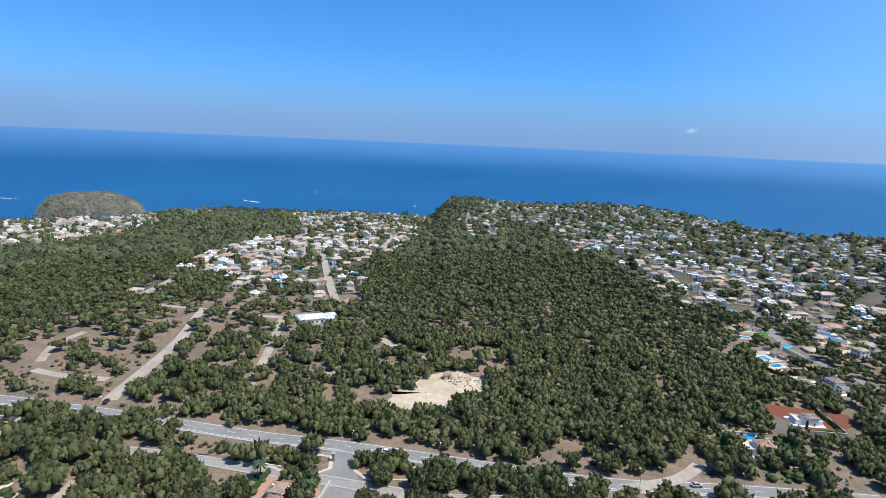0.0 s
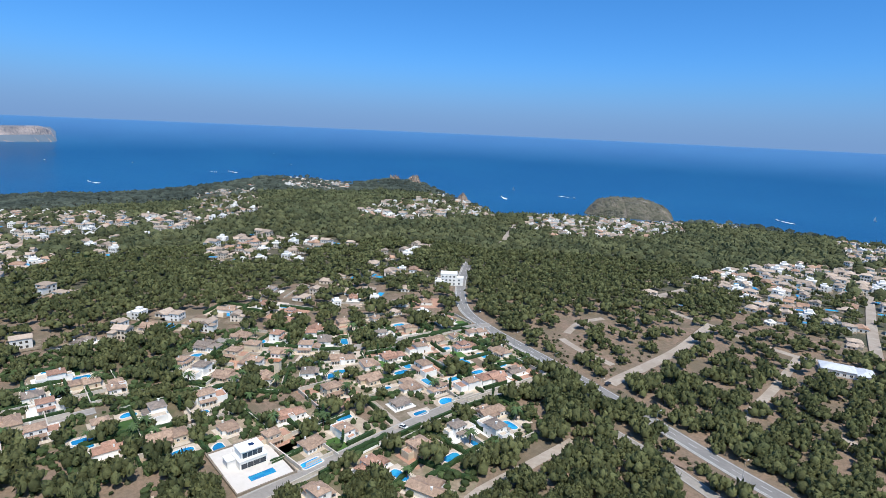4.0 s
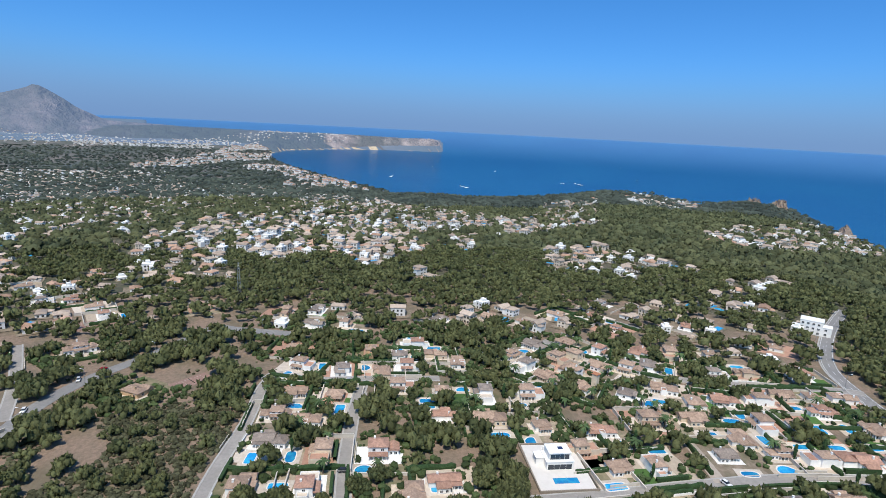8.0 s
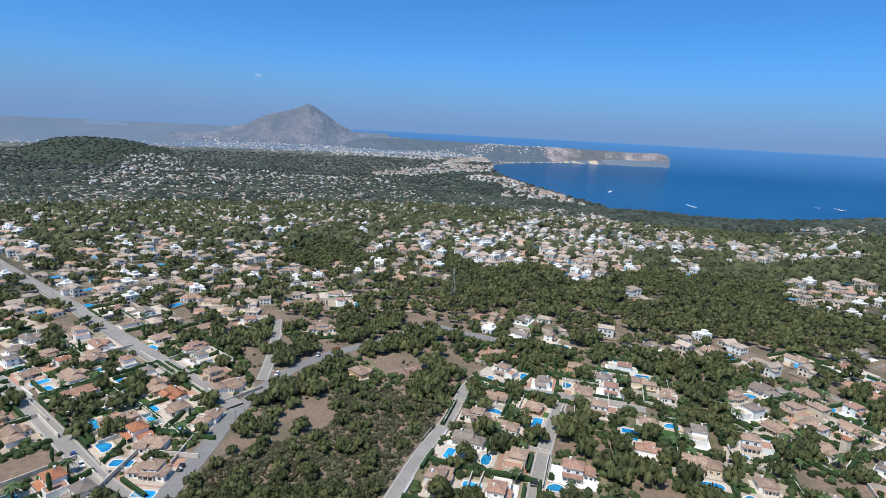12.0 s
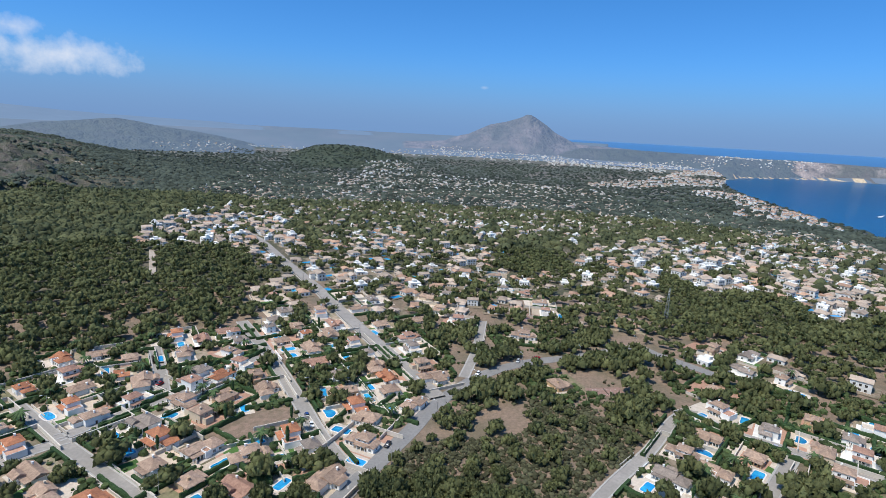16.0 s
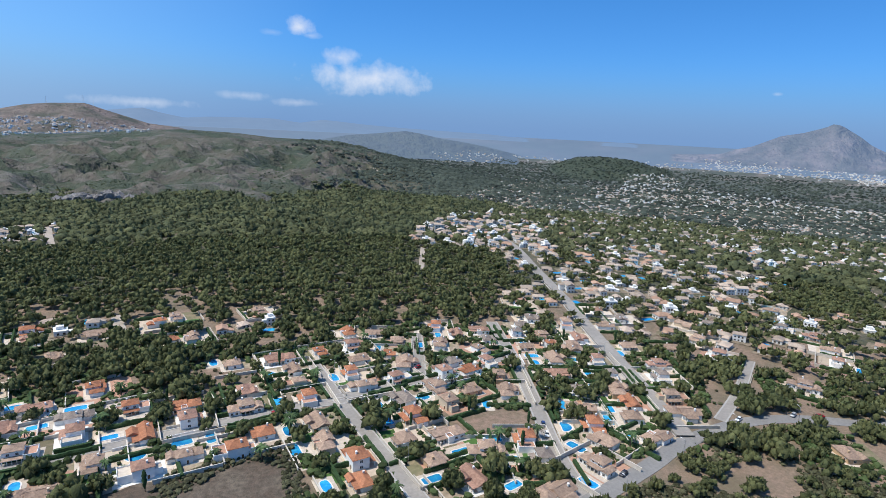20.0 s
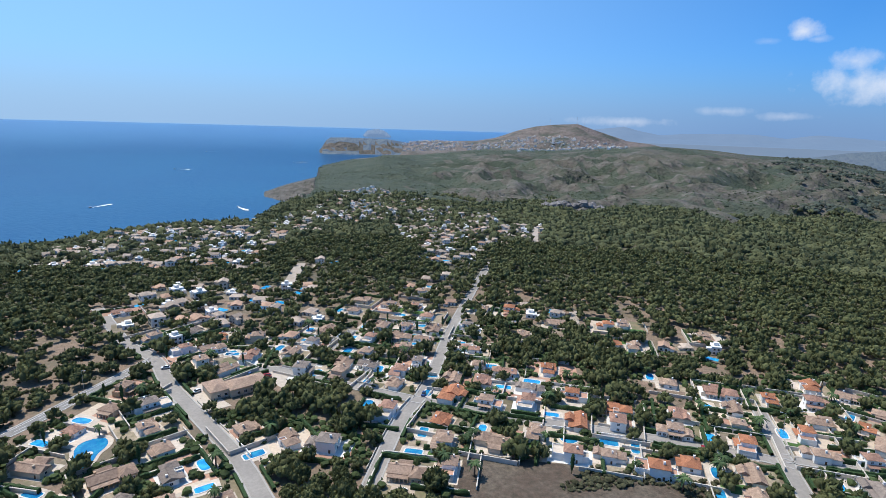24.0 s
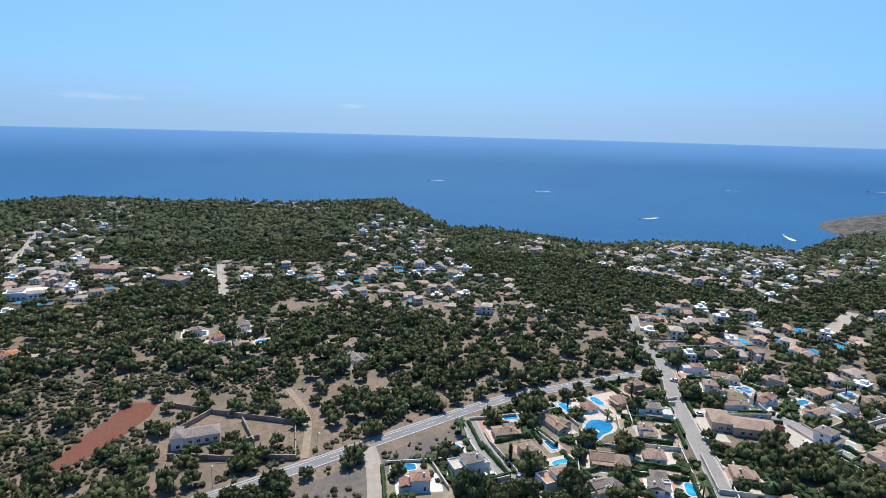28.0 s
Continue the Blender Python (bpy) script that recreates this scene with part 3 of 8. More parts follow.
def coast(az):
    """Distance of the brink and height of the ground there; inland the brink is far away."""
    a = np.where(az > 292, az - 360, az)
    el = np.interp(a, np.concatenate([BRINK[:, 0], BRINK_SOUTH[:, 0]]), np.concatenate([BRINK[:, 1], BRINK_SOUTH[:, 1]]))
    zb = np.interp(a, np.concatenate([BRINK[:, 0], BRINK_SOUTH[:, 0]]), np.concatenate([BRINK[:, 2], BRINK_SOUTH[:, 2]]))
    dist = (120 - zb) / np.tan(np.radians(-el))
    dist = np.where((a > 90.5) & (a < 218), np.interp(a, [90.5, 92.5, 94.3, 96, 97.8, 99, 100.4, 101.6, 102.5, 102.7, 202, 203.5, 206, 210, 213, 214, 218], [1700, 1996, 2204, 2447, 2697, 2870, 3111, 3412, 3850, 90000, 90000, 4300, 3000, 2300, 2100, 1250, 980]), dist)
    zb = np.where((a > 90.5) & (a < 218), np.interp(a, [90.5, 92.5, 94.3, 96, 97.8, 103, 210, 218], [-85, -100, -112, -120, -125, -127, -30, -30]), zb)
    return dist, zb


def far_shore(az):
    """Distance of the shore on the other side of the bay."""
    return np.interp(az, [85.6, 87.4, 90.7, 94.6, 99.1, 101.4, 102.2, 104.5, 108, 122], [5837, 5701, 5623, 5494, 5015, 4725, 4336, 5200, 5700, 5750])


def land(az, d, which=False):
    """Height of the ground at a bearing and a true distance from the eye's foot; with which, also the number of the ridge it belongs to."""
    az, d = np.asarray(az, float) % 360, np.asarray(d, float)
    x, y = -np.sin(np.radians(az)) * d, np.cos(np.radians(az)) * d
    dist, zb = coast(az)
    valley = np.interp(d, [0, 400, 700, 1100, 1600, 2200, 3000, 6000], [0, 0, -12, -35, -66, -94, -114, -116])
    shore = zb * np.clip((d - 380) / np.maximum(dist - 380, 50), 0, 1) ** 1.1
    inland = smooth(88, 98, az) * (1 - smooth(140, 165, az))
    plateau = smooth(140, 165, az) * (1 - smooth(205, 216, az))
    z = shore * (1 - inland - plateau) + np.where(dist < 20000, np.maximum(valley, -126), valley) * inland + plateau * (-18 * smooth(380, 1200, d) - 94 * smooth(2300, 3600, d))
    z = z + wave(x, y, 0.012, 3) * 3.5 * smooth(430, 800, d) * (1 - smooth(2500, 3500, d))
    low = smooth(dist - 600, dist, d) * smooth(88, 91, az) * (1 - smooth(102.5, 103, az))
    z = z * (1 - low) + zb * low
    cliff = smooth(0, 1, (d - dist) / (30 + 0.03 * dist))
    cliff = cliff * np.where((az > 85.7) & (az < 102.7), 1 - smooth(0, 1, (d - far_shore(az)) / 50), 1)
    z = z * (1 - cliff) + (SEA - 14) * cliff
    z = np.where((d > 8800) & ((az < 113) | (az > 193)), -400.0, z)
    z, shape = np.atleast_1d(z).copy(), np.shape(z)
    flat_az, flat_d, flat_x, flat_y, flat = [np.broadcast_to(v, shape).reshape(-1) for v in (az, d, x, y)] + [z.reshape(-1)]
    owner = np.full(len(flat), -1)
    for number, (sky, foot, crest, back, level) in enumerate(RIDGES):
        s = np.array(sky)
        near_hill, low_hill = foot < 1200, foot > 1000
        if number == 6:
            foot = far_shore(flat_az)
            crest = foot + np.interp(flat_az, [92, 97, 108], [260, 700, 1100])
        k = np.where((flat_d > foot) & (flat_az > s[0, 0]) & (flat_az < s[-1, 0]))[0]
        if not len(k):
            continue
        a, dd, xx, yy = flat_az[k], flat_d[k], flat_x[k], flat_y[k]
        if number == 6:
            foot, crest = foot[k], crest[k]
        sight = np.interp(a, s[:, 0], s[:, 1])
        top = 120 + np.where(sight < 0, crest + 0.22 * back, crest) * np.tan(np.radians(sight))
        rise = np.clip((dd - foot) / (crest - foot), 0, 1)
        rough = 0.085 * wave(xx, yy, 9.0 / (crest - foot), 5) + 0.045 * wave(xx, yy, 24.0 / (crest - foot), 7) + 0.022 * wave(xx, yy, 60.0 / (crest - foot), 8)
        if near_hill:
            gully = 26 - 60 * np.abs(wave(xx, yy, 0.011, 41)) - 26 * np.abs(wave(xx, yy, 0.027, 42)) + 5 * wave(xx, yy, 0.07, 43)
            rough = 0.5 * rough + (0.3 if low_hill else 0.85) * gully / np.maximum(top - level, 60)
        h = level + (top - level) * np.clip(rise ** 1.05 + rough * rise * (1 - rise) * 4, 0, 1.0)
        h = h + (-400.0 - h) * smooth(crest + 0.15 * back, crest + 2.0 * back, dd)
        higher = (top > level) & (h > flat[k])
        owner[k[higher]] = number
        flat[k] = np.where(higher, h, flat[k])
    return (flat.reshape(shape), owner.reshape(shape)) if which else flat.reshape(shape)


def squeeze(d):
    """Distances past NEAR_R are drawn in, along the line of sight, so that the far land and sea fit behind the near."""
    past = np.maximum(d - NEAR_R, 0)
    return np.where(d < NEAR_R, d, NEAR_R + FAR_R * past / (FAR_R + past))


def stand(az, d, z):
    """World place of a point at a bearing, true distance and true height."""
    s = squeeze(d)
    return -np.sin(np.radians(az)) * s, np.cos(np.radians(az)) * s, 120 - (120 - z) * s / d


def ground(x, y):
    """Height of the ground under a place nearer than NEAR_R."""
    return land(bearing(np.asarray(x), np.asarray(y)), np.maximum(np.hypot(x, y), 1.0))


# ---- land and sea ----
def land_sheet():
    rings = np.concatenate([[0.05, 3, 40, 80, 110], np.arange(130, 460, 7.0), np.geomspace(466, 2600, 130), np.geomspace(2650, 7000, 80), np.geomspace(7100, 20000, 30)])
    n = 900
    az = np.arange(n) * 360.0 / n
    a, d = np.meshgrid(az, rings)
    z, owner = land(a, d, True)
    x, y, zz = stand(a, d, z)
    verts = np.stack([x, y, zz], -1).reshape(-1, 3)
    faces = grid_faces(len(rings), n, wrap=True)[:, ::-1]
    ca, cd = a.ravel()[faces[:, 0]], d.ravel()[faces[:, 0]]
    cz = z.ravel()[faces].mean(1)
    zs = z.ravel()[faces]
    keep = ~((cz < SEA - 3) & (zs.max(1) < SEA - 2))
    dist, _ = coast(ca)
    ridge = owner.ravel()[faces[:, 0]]
    kind = np.where(cd > 430, 1, 0)
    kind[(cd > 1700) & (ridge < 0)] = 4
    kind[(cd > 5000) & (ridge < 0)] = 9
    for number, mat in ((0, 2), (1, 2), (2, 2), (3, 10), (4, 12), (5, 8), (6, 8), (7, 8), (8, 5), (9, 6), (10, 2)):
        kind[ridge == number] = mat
    # rocky spurs and thickly grown gullies of the near hills
    fx, fy = -np.sin(np.radians(ca)) * cd, np.cos(np.radians(ca)) * cd
    fold = np.abs(wave(fx, fy, 0.011, 41)) + 0.16 * wave(fx, fy, 0.09, 47) + 0.10 * wave(fx, fy, 0.03, 48)
    kind[(ridge < 0) & (cd > 930) & (cd < 2300) & (ca > 168) & (ca < 222)] = 2
    hills = (kind == 2)
    kind[hills & (fold < 0.16)] = 11
    kind[hills & (fold + 0.9 * smooth(188, 212, ca) > 0.55 + 0.2 * wave(fx, fy, 0.02, 49))] = 12
    kind[(ridge == 0) & (ca < 163)] = 1
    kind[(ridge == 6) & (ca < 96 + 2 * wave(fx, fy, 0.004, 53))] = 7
    kind[(np.abs(cd - far_shore(ca) - 20) < 38) & (ca > 92) & (ca < 102.7)] = 13
    kind[(cd > dist + 8) & (cd < 4000)] = 3
    kind[(ridge == 2) & (cz < -52 + 30 * wave(fx, fy, 0.02, 52))] = 3
    kind[(cd > 1200) & (ca > 203) & (ca < 221) & (zs.max(1) - zs.min(1) > 24) & (cz < -45)] = 3
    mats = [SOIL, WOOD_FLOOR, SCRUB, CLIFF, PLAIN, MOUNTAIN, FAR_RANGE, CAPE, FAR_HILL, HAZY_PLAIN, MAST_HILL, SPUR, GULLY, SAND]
    e1, e2 = np.gradient(np.stack([-np.sin(np.radians(a)) * d, np.cos(np.radians(a)) * d, z], -1), axis=(0, 1))
    up = np.cross(e2, e1)
    up *= np.sign(up[..., 2:])
    up /= np.maximum(np.linalg.norm(up, axis=-1, keepdims=True), 1e-9)
    # the faces whose materials have haze painted in as emission
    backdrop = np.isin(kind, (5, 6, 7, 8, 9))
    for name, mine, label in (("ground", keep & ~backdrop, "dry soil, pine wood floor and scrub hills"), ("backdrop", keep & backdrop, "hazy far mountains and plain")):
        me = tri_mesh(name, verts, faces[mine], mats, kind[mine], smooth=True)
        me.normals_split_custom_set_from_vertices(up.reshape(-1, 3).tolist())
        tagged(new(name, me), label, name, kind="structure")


def sea_sheet():
    rings = np.concatenate([[300, 600], np.geomspace(800, 70000, 60)])
    n = 240
    a, d = np.meshgrid(np.arange(n) * 360.0 / n, rings)
    x, y, z = stand(a, d, np.full(a.shape, SEA) - d * d / 2 / 7.4e6)
    faces = grid_faces(len(rings), n, wrap=True)[:, ::-1]
    ca, cd = a.ravel()[faces[:, 0]], d.ravel()[faces[:, 0]]
    sea = (ca < 124) | (ca > 190)
    for name, mine, mat, label in (("water", sea & (cd < 4400), SEA_WATER, "deep blue open sea with fine ripples"), ("backdrop", sea & (cd >= 4400), SEA_FAR, "far sea under the horizon with haze painted in as a pale glow")):
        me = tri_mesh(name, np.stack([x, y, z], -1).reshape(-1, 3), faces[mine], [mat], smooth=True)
        me.normals_split_custom_set_from_vertices([(0.0, 0.0, 1.0)] * a.size)
        tagged(new(name, me), label, "sea", kind="structure")


def island(name, az0, az1, base, profile, label, mat, sea=SEA):
    """A rocky island: its outline along the bearing as heights above the sea."""
    verts, nu, nv = [], 48, 26
    mid, half = (az0 + az1) / 2, (az1 - az0) / 2
    for i in range(nu):
        u = i / (nu - 1)
        h = np.interp(u, [p[0] for p in profile], [p[1] for p in profile])
        for j in range(nv):
            v = j / (nv - 1) * 2 - 1
            w = max(1 - abs(v) ** 3.6, 0) ** 0.5
            a = mid + half * (2 * u - 1) * (1 - 0.12 * v * v)
            dd = base + 150 * (v + 0.85) * math.sqrt(max(1 - (2 * u - 1) ** 4, 0.02))
            zz = sea - 4 + (h + 4) * w * (1 + 0.16 * noise.noise((u * 9, v * 5, base * 0.01)) + 0.12 * noise.noise((u * 23, v * 14, 3)) + 0.07 * noise.noise((u * 50, v * 30, 5)))
            verts.append((-math.sin(radians(a)) * dd, math.cos(radians(a)) * dd, zz))
    ob = new(name, tri_mesh(name, verts, grid_faces(nu, nv), [mat], smooth=False))
    return tagged(ob, label, "island")


ISLE = material("island_rock", (0.17, 0.155, 0.115), grain=0.08, dark=(0.07, 0.075, 0.045), amount=0.9, patch=(0.34, 0.28, 0.22), patch_scale=0.02, patch_range=(0.52, 0.62), bump=1.0, bump_scale=0.08)
STACK = material("stack_rock", (0.40, 0.31, 0.23), grain=0.07, dark=(0.22, 0.16, 0.12), amount=0.9, bump=1.0, bump_scale=0.08)
land_sheet()
sea_sheet()
island("rocky_island", 28.4, 36.8, 1840, [(0, 2), (0.04, 16), (0.12, 28), (0.25, 36), (0.36, 42), (0.62, 44), (0.75, 41), (0.86, 35), (0.94, 20), (1, 2)],
       "flat-topped rocky island with scrub rising from the sea", ISLE)
island("rocky_headland", 52.9, 55.4, 1640, [(0, 40), (0.15, 66), (0.35, 88), (0.55, 94), (0.75, 84), (1, 50)], "bare tan rock headland above the sea", STACK)
island("rocky_headland", 55.0, 57.2, 1680, [(0, 50), (0.3, 78), (0.5, 90), (0.75, 82), (1, 40)], "bare tan rock headland above the sea", STACK)
island("islet", 48.4, 49.9, 1780, [(0, 2), (0.3, 22), (0.5, 30), (0.8, 15), (1, 2)], "small bare rock off the point", STACK)

# its blue is haze painted into the material's emission
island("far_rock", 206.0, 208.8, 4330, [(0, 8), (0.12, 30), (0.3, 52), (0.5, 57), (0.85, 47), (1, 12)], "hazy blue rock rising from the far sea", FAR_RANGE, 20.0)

# ---- roads: name, width, line ----
ROADS = [
    ("main_road", 7.5, [(162, 179), (129, 181), (97, 182), (73, 182), (44, 185), (3, 193), (-37, 200), (-75, 205), (-126, 215), (-183, 224), (-235, 231), (-276, 245), (-331, 290), (-390, 350)]),
    ("south_road", 7, [(172, 42), (177, 21), (202, -52), (212, -81), (220, -111), (221, -129), (225, -166), (228, -196)]),
    ("square_street", 7, [(327, -242), (262, -207), (228, -196), (199, -178), (161, -159), (129, -143), (105, -127), (98, -124)]),
    ("cross_street", 6, [(178, -181), (170, -209), (150, -211), (123, -211), (89, -211), (47, -213), (-1, -219), (-49, -222), (-60, -221)]),
    ("upper_street", 6, [(-57, -225), (-85, -227), (-97, -229), (-124, -233), (-151, -240)]),
    ("pine_street", 6, [(133, -480), (114, -353), (103, -287), (90, -226), (88, -192), (80, -151), (78, -144)]),
    ("short_street", 5, [(158, -275), (154, -231), (150, -211)]),
    ("villa_street", 6, [(-54, -268), (-57, -225), (-61, -187), (-65, -149), (-66, -141)]),
    ("long_street", 7, [(-173, -292), (-155, -235), (-138, -189), (-125, -156), (-117, -129), (-114, -123)]),
    ("straight_street", 8, [(-387, -722), (-336, -540), (-278, -388), (-228, -265), (-202, -197), (-182, -145)]),
    ("curved_road", 9, [(-105, -123), (-117, -126), (-153, -135), (-177, -142), (-215, -145), (-245, -138), (-277, -120), (-313, -104), (-312, -92), (-306, -55)]),
    ("wood_lane", 5, [(-208, -150), (-242, -167), (-283, -192)]),
    ("plot_lane", 5, [(-146, -60), (-153, -60), (-177, -60), (-208, -58), (-250, -57), (-248, -36), (-250, -14), (-251, 23)]),
    ("garden_lane", 5.5, [(-246, -14), (-213, -16), (-182, -16), (-162, -15), (-156, -15)]),
    ("wall_street", 6, [(-303, 87), (-262, 125), (-249, 167), (-243, 223), (-239, 235)]),
    ("hedge_street", 6.5, [(-159, 45), (-162, 72), (-168, 114), (-171, 151), (-169, 200)]),
    ("small_lane", 5, [(-202, 120), (-191, 120), (-169, 119)]),
    ("dirt_lane", 4.5, [(-122, 171), (-121, 148), (-120, 119), (-118, 111)]),
    ("wide_lane", 6.5, [(-161, 363), (-150, 306), (-147, 269), (-146, 240), (-145, 228)]),
    ("ridge_lane", 5, [(-200, 371), (-161, 363), (-132, 355), (-104, 352), (-89, 361)]),
    ("clearing_lane", 4.5, [(-104, 352), (-95, 295), (-90, 248)]),
    ("quarry_lane", 5, [(-46, 338), (-29, 312), (-8, 289), (-23, 281), (-40, 273), (-61, 264)]),
    ("sea_street", 6.5, [(-145, 654), (-102, 483), (-73, 379)]),
    ("west_lane", 4.5, [(-199, 256), (-182, 251), (-158, 249)]),
    ("bend_lane", 4.5, [(-203, 266), (-211, 289), (-208, 310)]),
    ("terrace_street", 7, [(-221, 394), (-225, 465)]),
    ("cape_street", 8, [(-75, 666), (-59, 874)]),
    ("junction_road", 13, [(-37, 196), (-34, 182), (-30, 161)]),
    ("service_road", 5, [(-117, 190), (-92, 187), (-67, 182), (-33, 176), (-1, 170), (26, 170)]),
    ("hill_street", 7, [(234, 389), (221, 332), (230, 295), (233, 271)]),
    ("farm_lane", 5, [(70, 180), (91, 187), (103, 197)]),
    ("field_track", 3, [(252, -4), (223, -11), (192, -8)]),
    ("gate_lane", 6, [(193, -32), (180, -32), (158, -29)]),
    ("close_lane", 6.5, [(206, -77), (185, -75), (170, -76), (160, -77)]),
    ("coast_lane", 8, [(-465, 464), (-628, 661)]),
    ("west_close", 6, [(42, -369), (36, -333)]),
    ("middle_close", 6, [(-120, -288), (-109, -257), (-99, -231)]),
    ("wood_path", 5, [(-217, -513), (-179, -425)]),
    ("hill_town_street", 8, [(140, -719), (113, -585)]),
    ("south_hill_street", 9, [(250, -338), (286, -406)]),
    ("west_hill_street", 7, [(513, 45), (399, 34)]),
    ("far_hill_street", 7, [(547, 214), (705, 246)]),
    ("hill_track_b", 4, [(-387, -1938), (-394, -1882), (-415, -1857)]),
    ("hill_track_c", 4, [(-487, -1569), (-497, -1529), (-480, -1410)]),
    ("hill_track_d", 4, [(-548, -1544), (-535, -1457)]),
]
DUSTY = ("dirt_lane", "wide_lane", "ridge_lane", "clearing_lane", "quarry_lane", "west_lane", "bend_lane", "terrace_street", "cape_street", "sea_street", "coast_lane",
         "farm_lane", "gate_lane", "hill_town_street", "south_hill_street", "west_hill_street", "far_hill_street", "west_close", "wood_path", "small_lane", "hill_track_b", "hill_track_c", "hill_track_d")


def curve_through(pts, step=6.0):
    """A smooth line through the given places, with a point every few metres."""
    p = np.array([pts[0], *pts, pts[-1]], float)
    out = []
    for i in range(1, len(p) - 2):
        n = max(2, int(np.hypot(*(p[i + 1] - p[i])) / step))
        for k in range(n):
            t = k / n
            out.append(0.5 * ((2 * p[i]) + (p[i + 1] - p[i - 1]) * t + (2 * p[i - 1] - 5 * p[i] + 4 * p[i + 1] - p[i + 2]) * t * t + (3 * p[i] - p[i - 1] - 3 * p[i + 1] + p[i + 2]) * t ** 3))
    out.append(p[-1])
    return np.array(out)


def ribbon(line, off0, off1, z0, lift):
    """A strip along a line between two offsets, with a skirt below its edges."""
    d = np.gradient(line, axis=0)
    d /= np.maximum(np.hypot(d[:, 0], d[:, 1])[:, None], 1e-6)
    side = np.stack([-d[:, 1], d[:, 0]], 1)
    cols = [(off0, z0), (off0, lift), ((off0 + off1) / 2, lift), (off1, lift), (off1, z0)]
    rows = []
    for o, z in cols:
        q = line + side * o
        g = np.maximum(ground(q[:, 0], q[:, 1]), ground(line[:, 0], line[:, 1]))
        rows.append(np.column_stack([q, g + z]))
    v = np.stack(rows, 1).reshape(-1, 3)
    return v, grid_faces(len(line), len(cols))[:, ::-1]


LINES = {}
for order, (name, width, pts) in enumerate(ROADS):
    line = curve_through(pts)
    width *= 0.82 if width in (5, 5.5, 6, 6.5, 7) and name not in DUSTY else 1.0
    width *= 0.78 if name == "curved_road" else 1.0
    LINES[name] = line
    mat = ASPHALT_DARK if name in ("main_road", "south_road", "junction_road", "curved_road", "hill_street") else DIRT if name == "field_track" else CONCRETE_LANE if name in DUSTY else ASPHALT
    lift = 0.10 + 0.006 * (order % 12)
    far = np.hypot(*line.mean(0)) > 420
    v, f = ribbon(line, -width / 2, width / 2, -0.6, lift + (0.8 if far else 0))
    tagged(new("road", tri_mesh(name, v, f, [mat], smooth=False)), ("dark asphalt road" if mat == ASPHALT_DARK else "narrow dirt track" if mat == DIRT else "pale dusty lane" if mat == CONCRETE_LANE else "grey asphalt residential street") + " between pines and gardens", "road", kind="structure")
    claim_line([tuple(p) for p in line], width / 2 + (3.0 if name == "south_road" else 2.2 if name == "main_road" else 1.6), 1)
    if name in ("main_road", "south_road"):
        for o0, o1, gap in ((-width / 2 + 0.5, -width / 2 + 0.72, False), (width / 2 - 0.72, width / 2 - 0.5, False), (-0.09, 0.09, True)):
            if gap:
                vs, fs, n = [], [], 0
                fine = curve_through(pts, 2.0)
                for k in range(0, len(fine) - 3, 5):
                    dv, df = ribbon(fine[k:k + 3], o0, o1, lift - 0.02, lift + 0.006)
                    vs.append(dv), fs.append(df + n)
                    n += len(dv)
                v, f = np.concatenate(vs), np.concatenate(fs)
            else:
                v, f = ribbon(line, o0, o1, lift - 0.02, lift + 0.006)
            tagged(new("road_marking", tri_mesh("road_marking", v, f, [PAINT])), "white painted line on the asphalt", "road marking", kind="structure")
        v, f = ribbon(line, width / 2 + 0.05, width / 2 + 0.9, -0.3, 0.2)
        tagged(new("pavement", tri_mesh("pavement", v, f, [KERB])), "narrow pale concrete verge beside the road", "pavement", kind="structure")
    elif mat == ASPHALT:
        for s in (-1, 1):
            v, f = ribbon(line, min(s * width / 2, s * (width / 2 + 0.7)), max(s * width / 2, s * (width / 2 + 0.7)), -0.3, 0.24)
            tagged(new("pavement", tri_mesh("pavement", v, f, [KERB])), "raised concrete pavement along the street", "pavement", kind="structure")

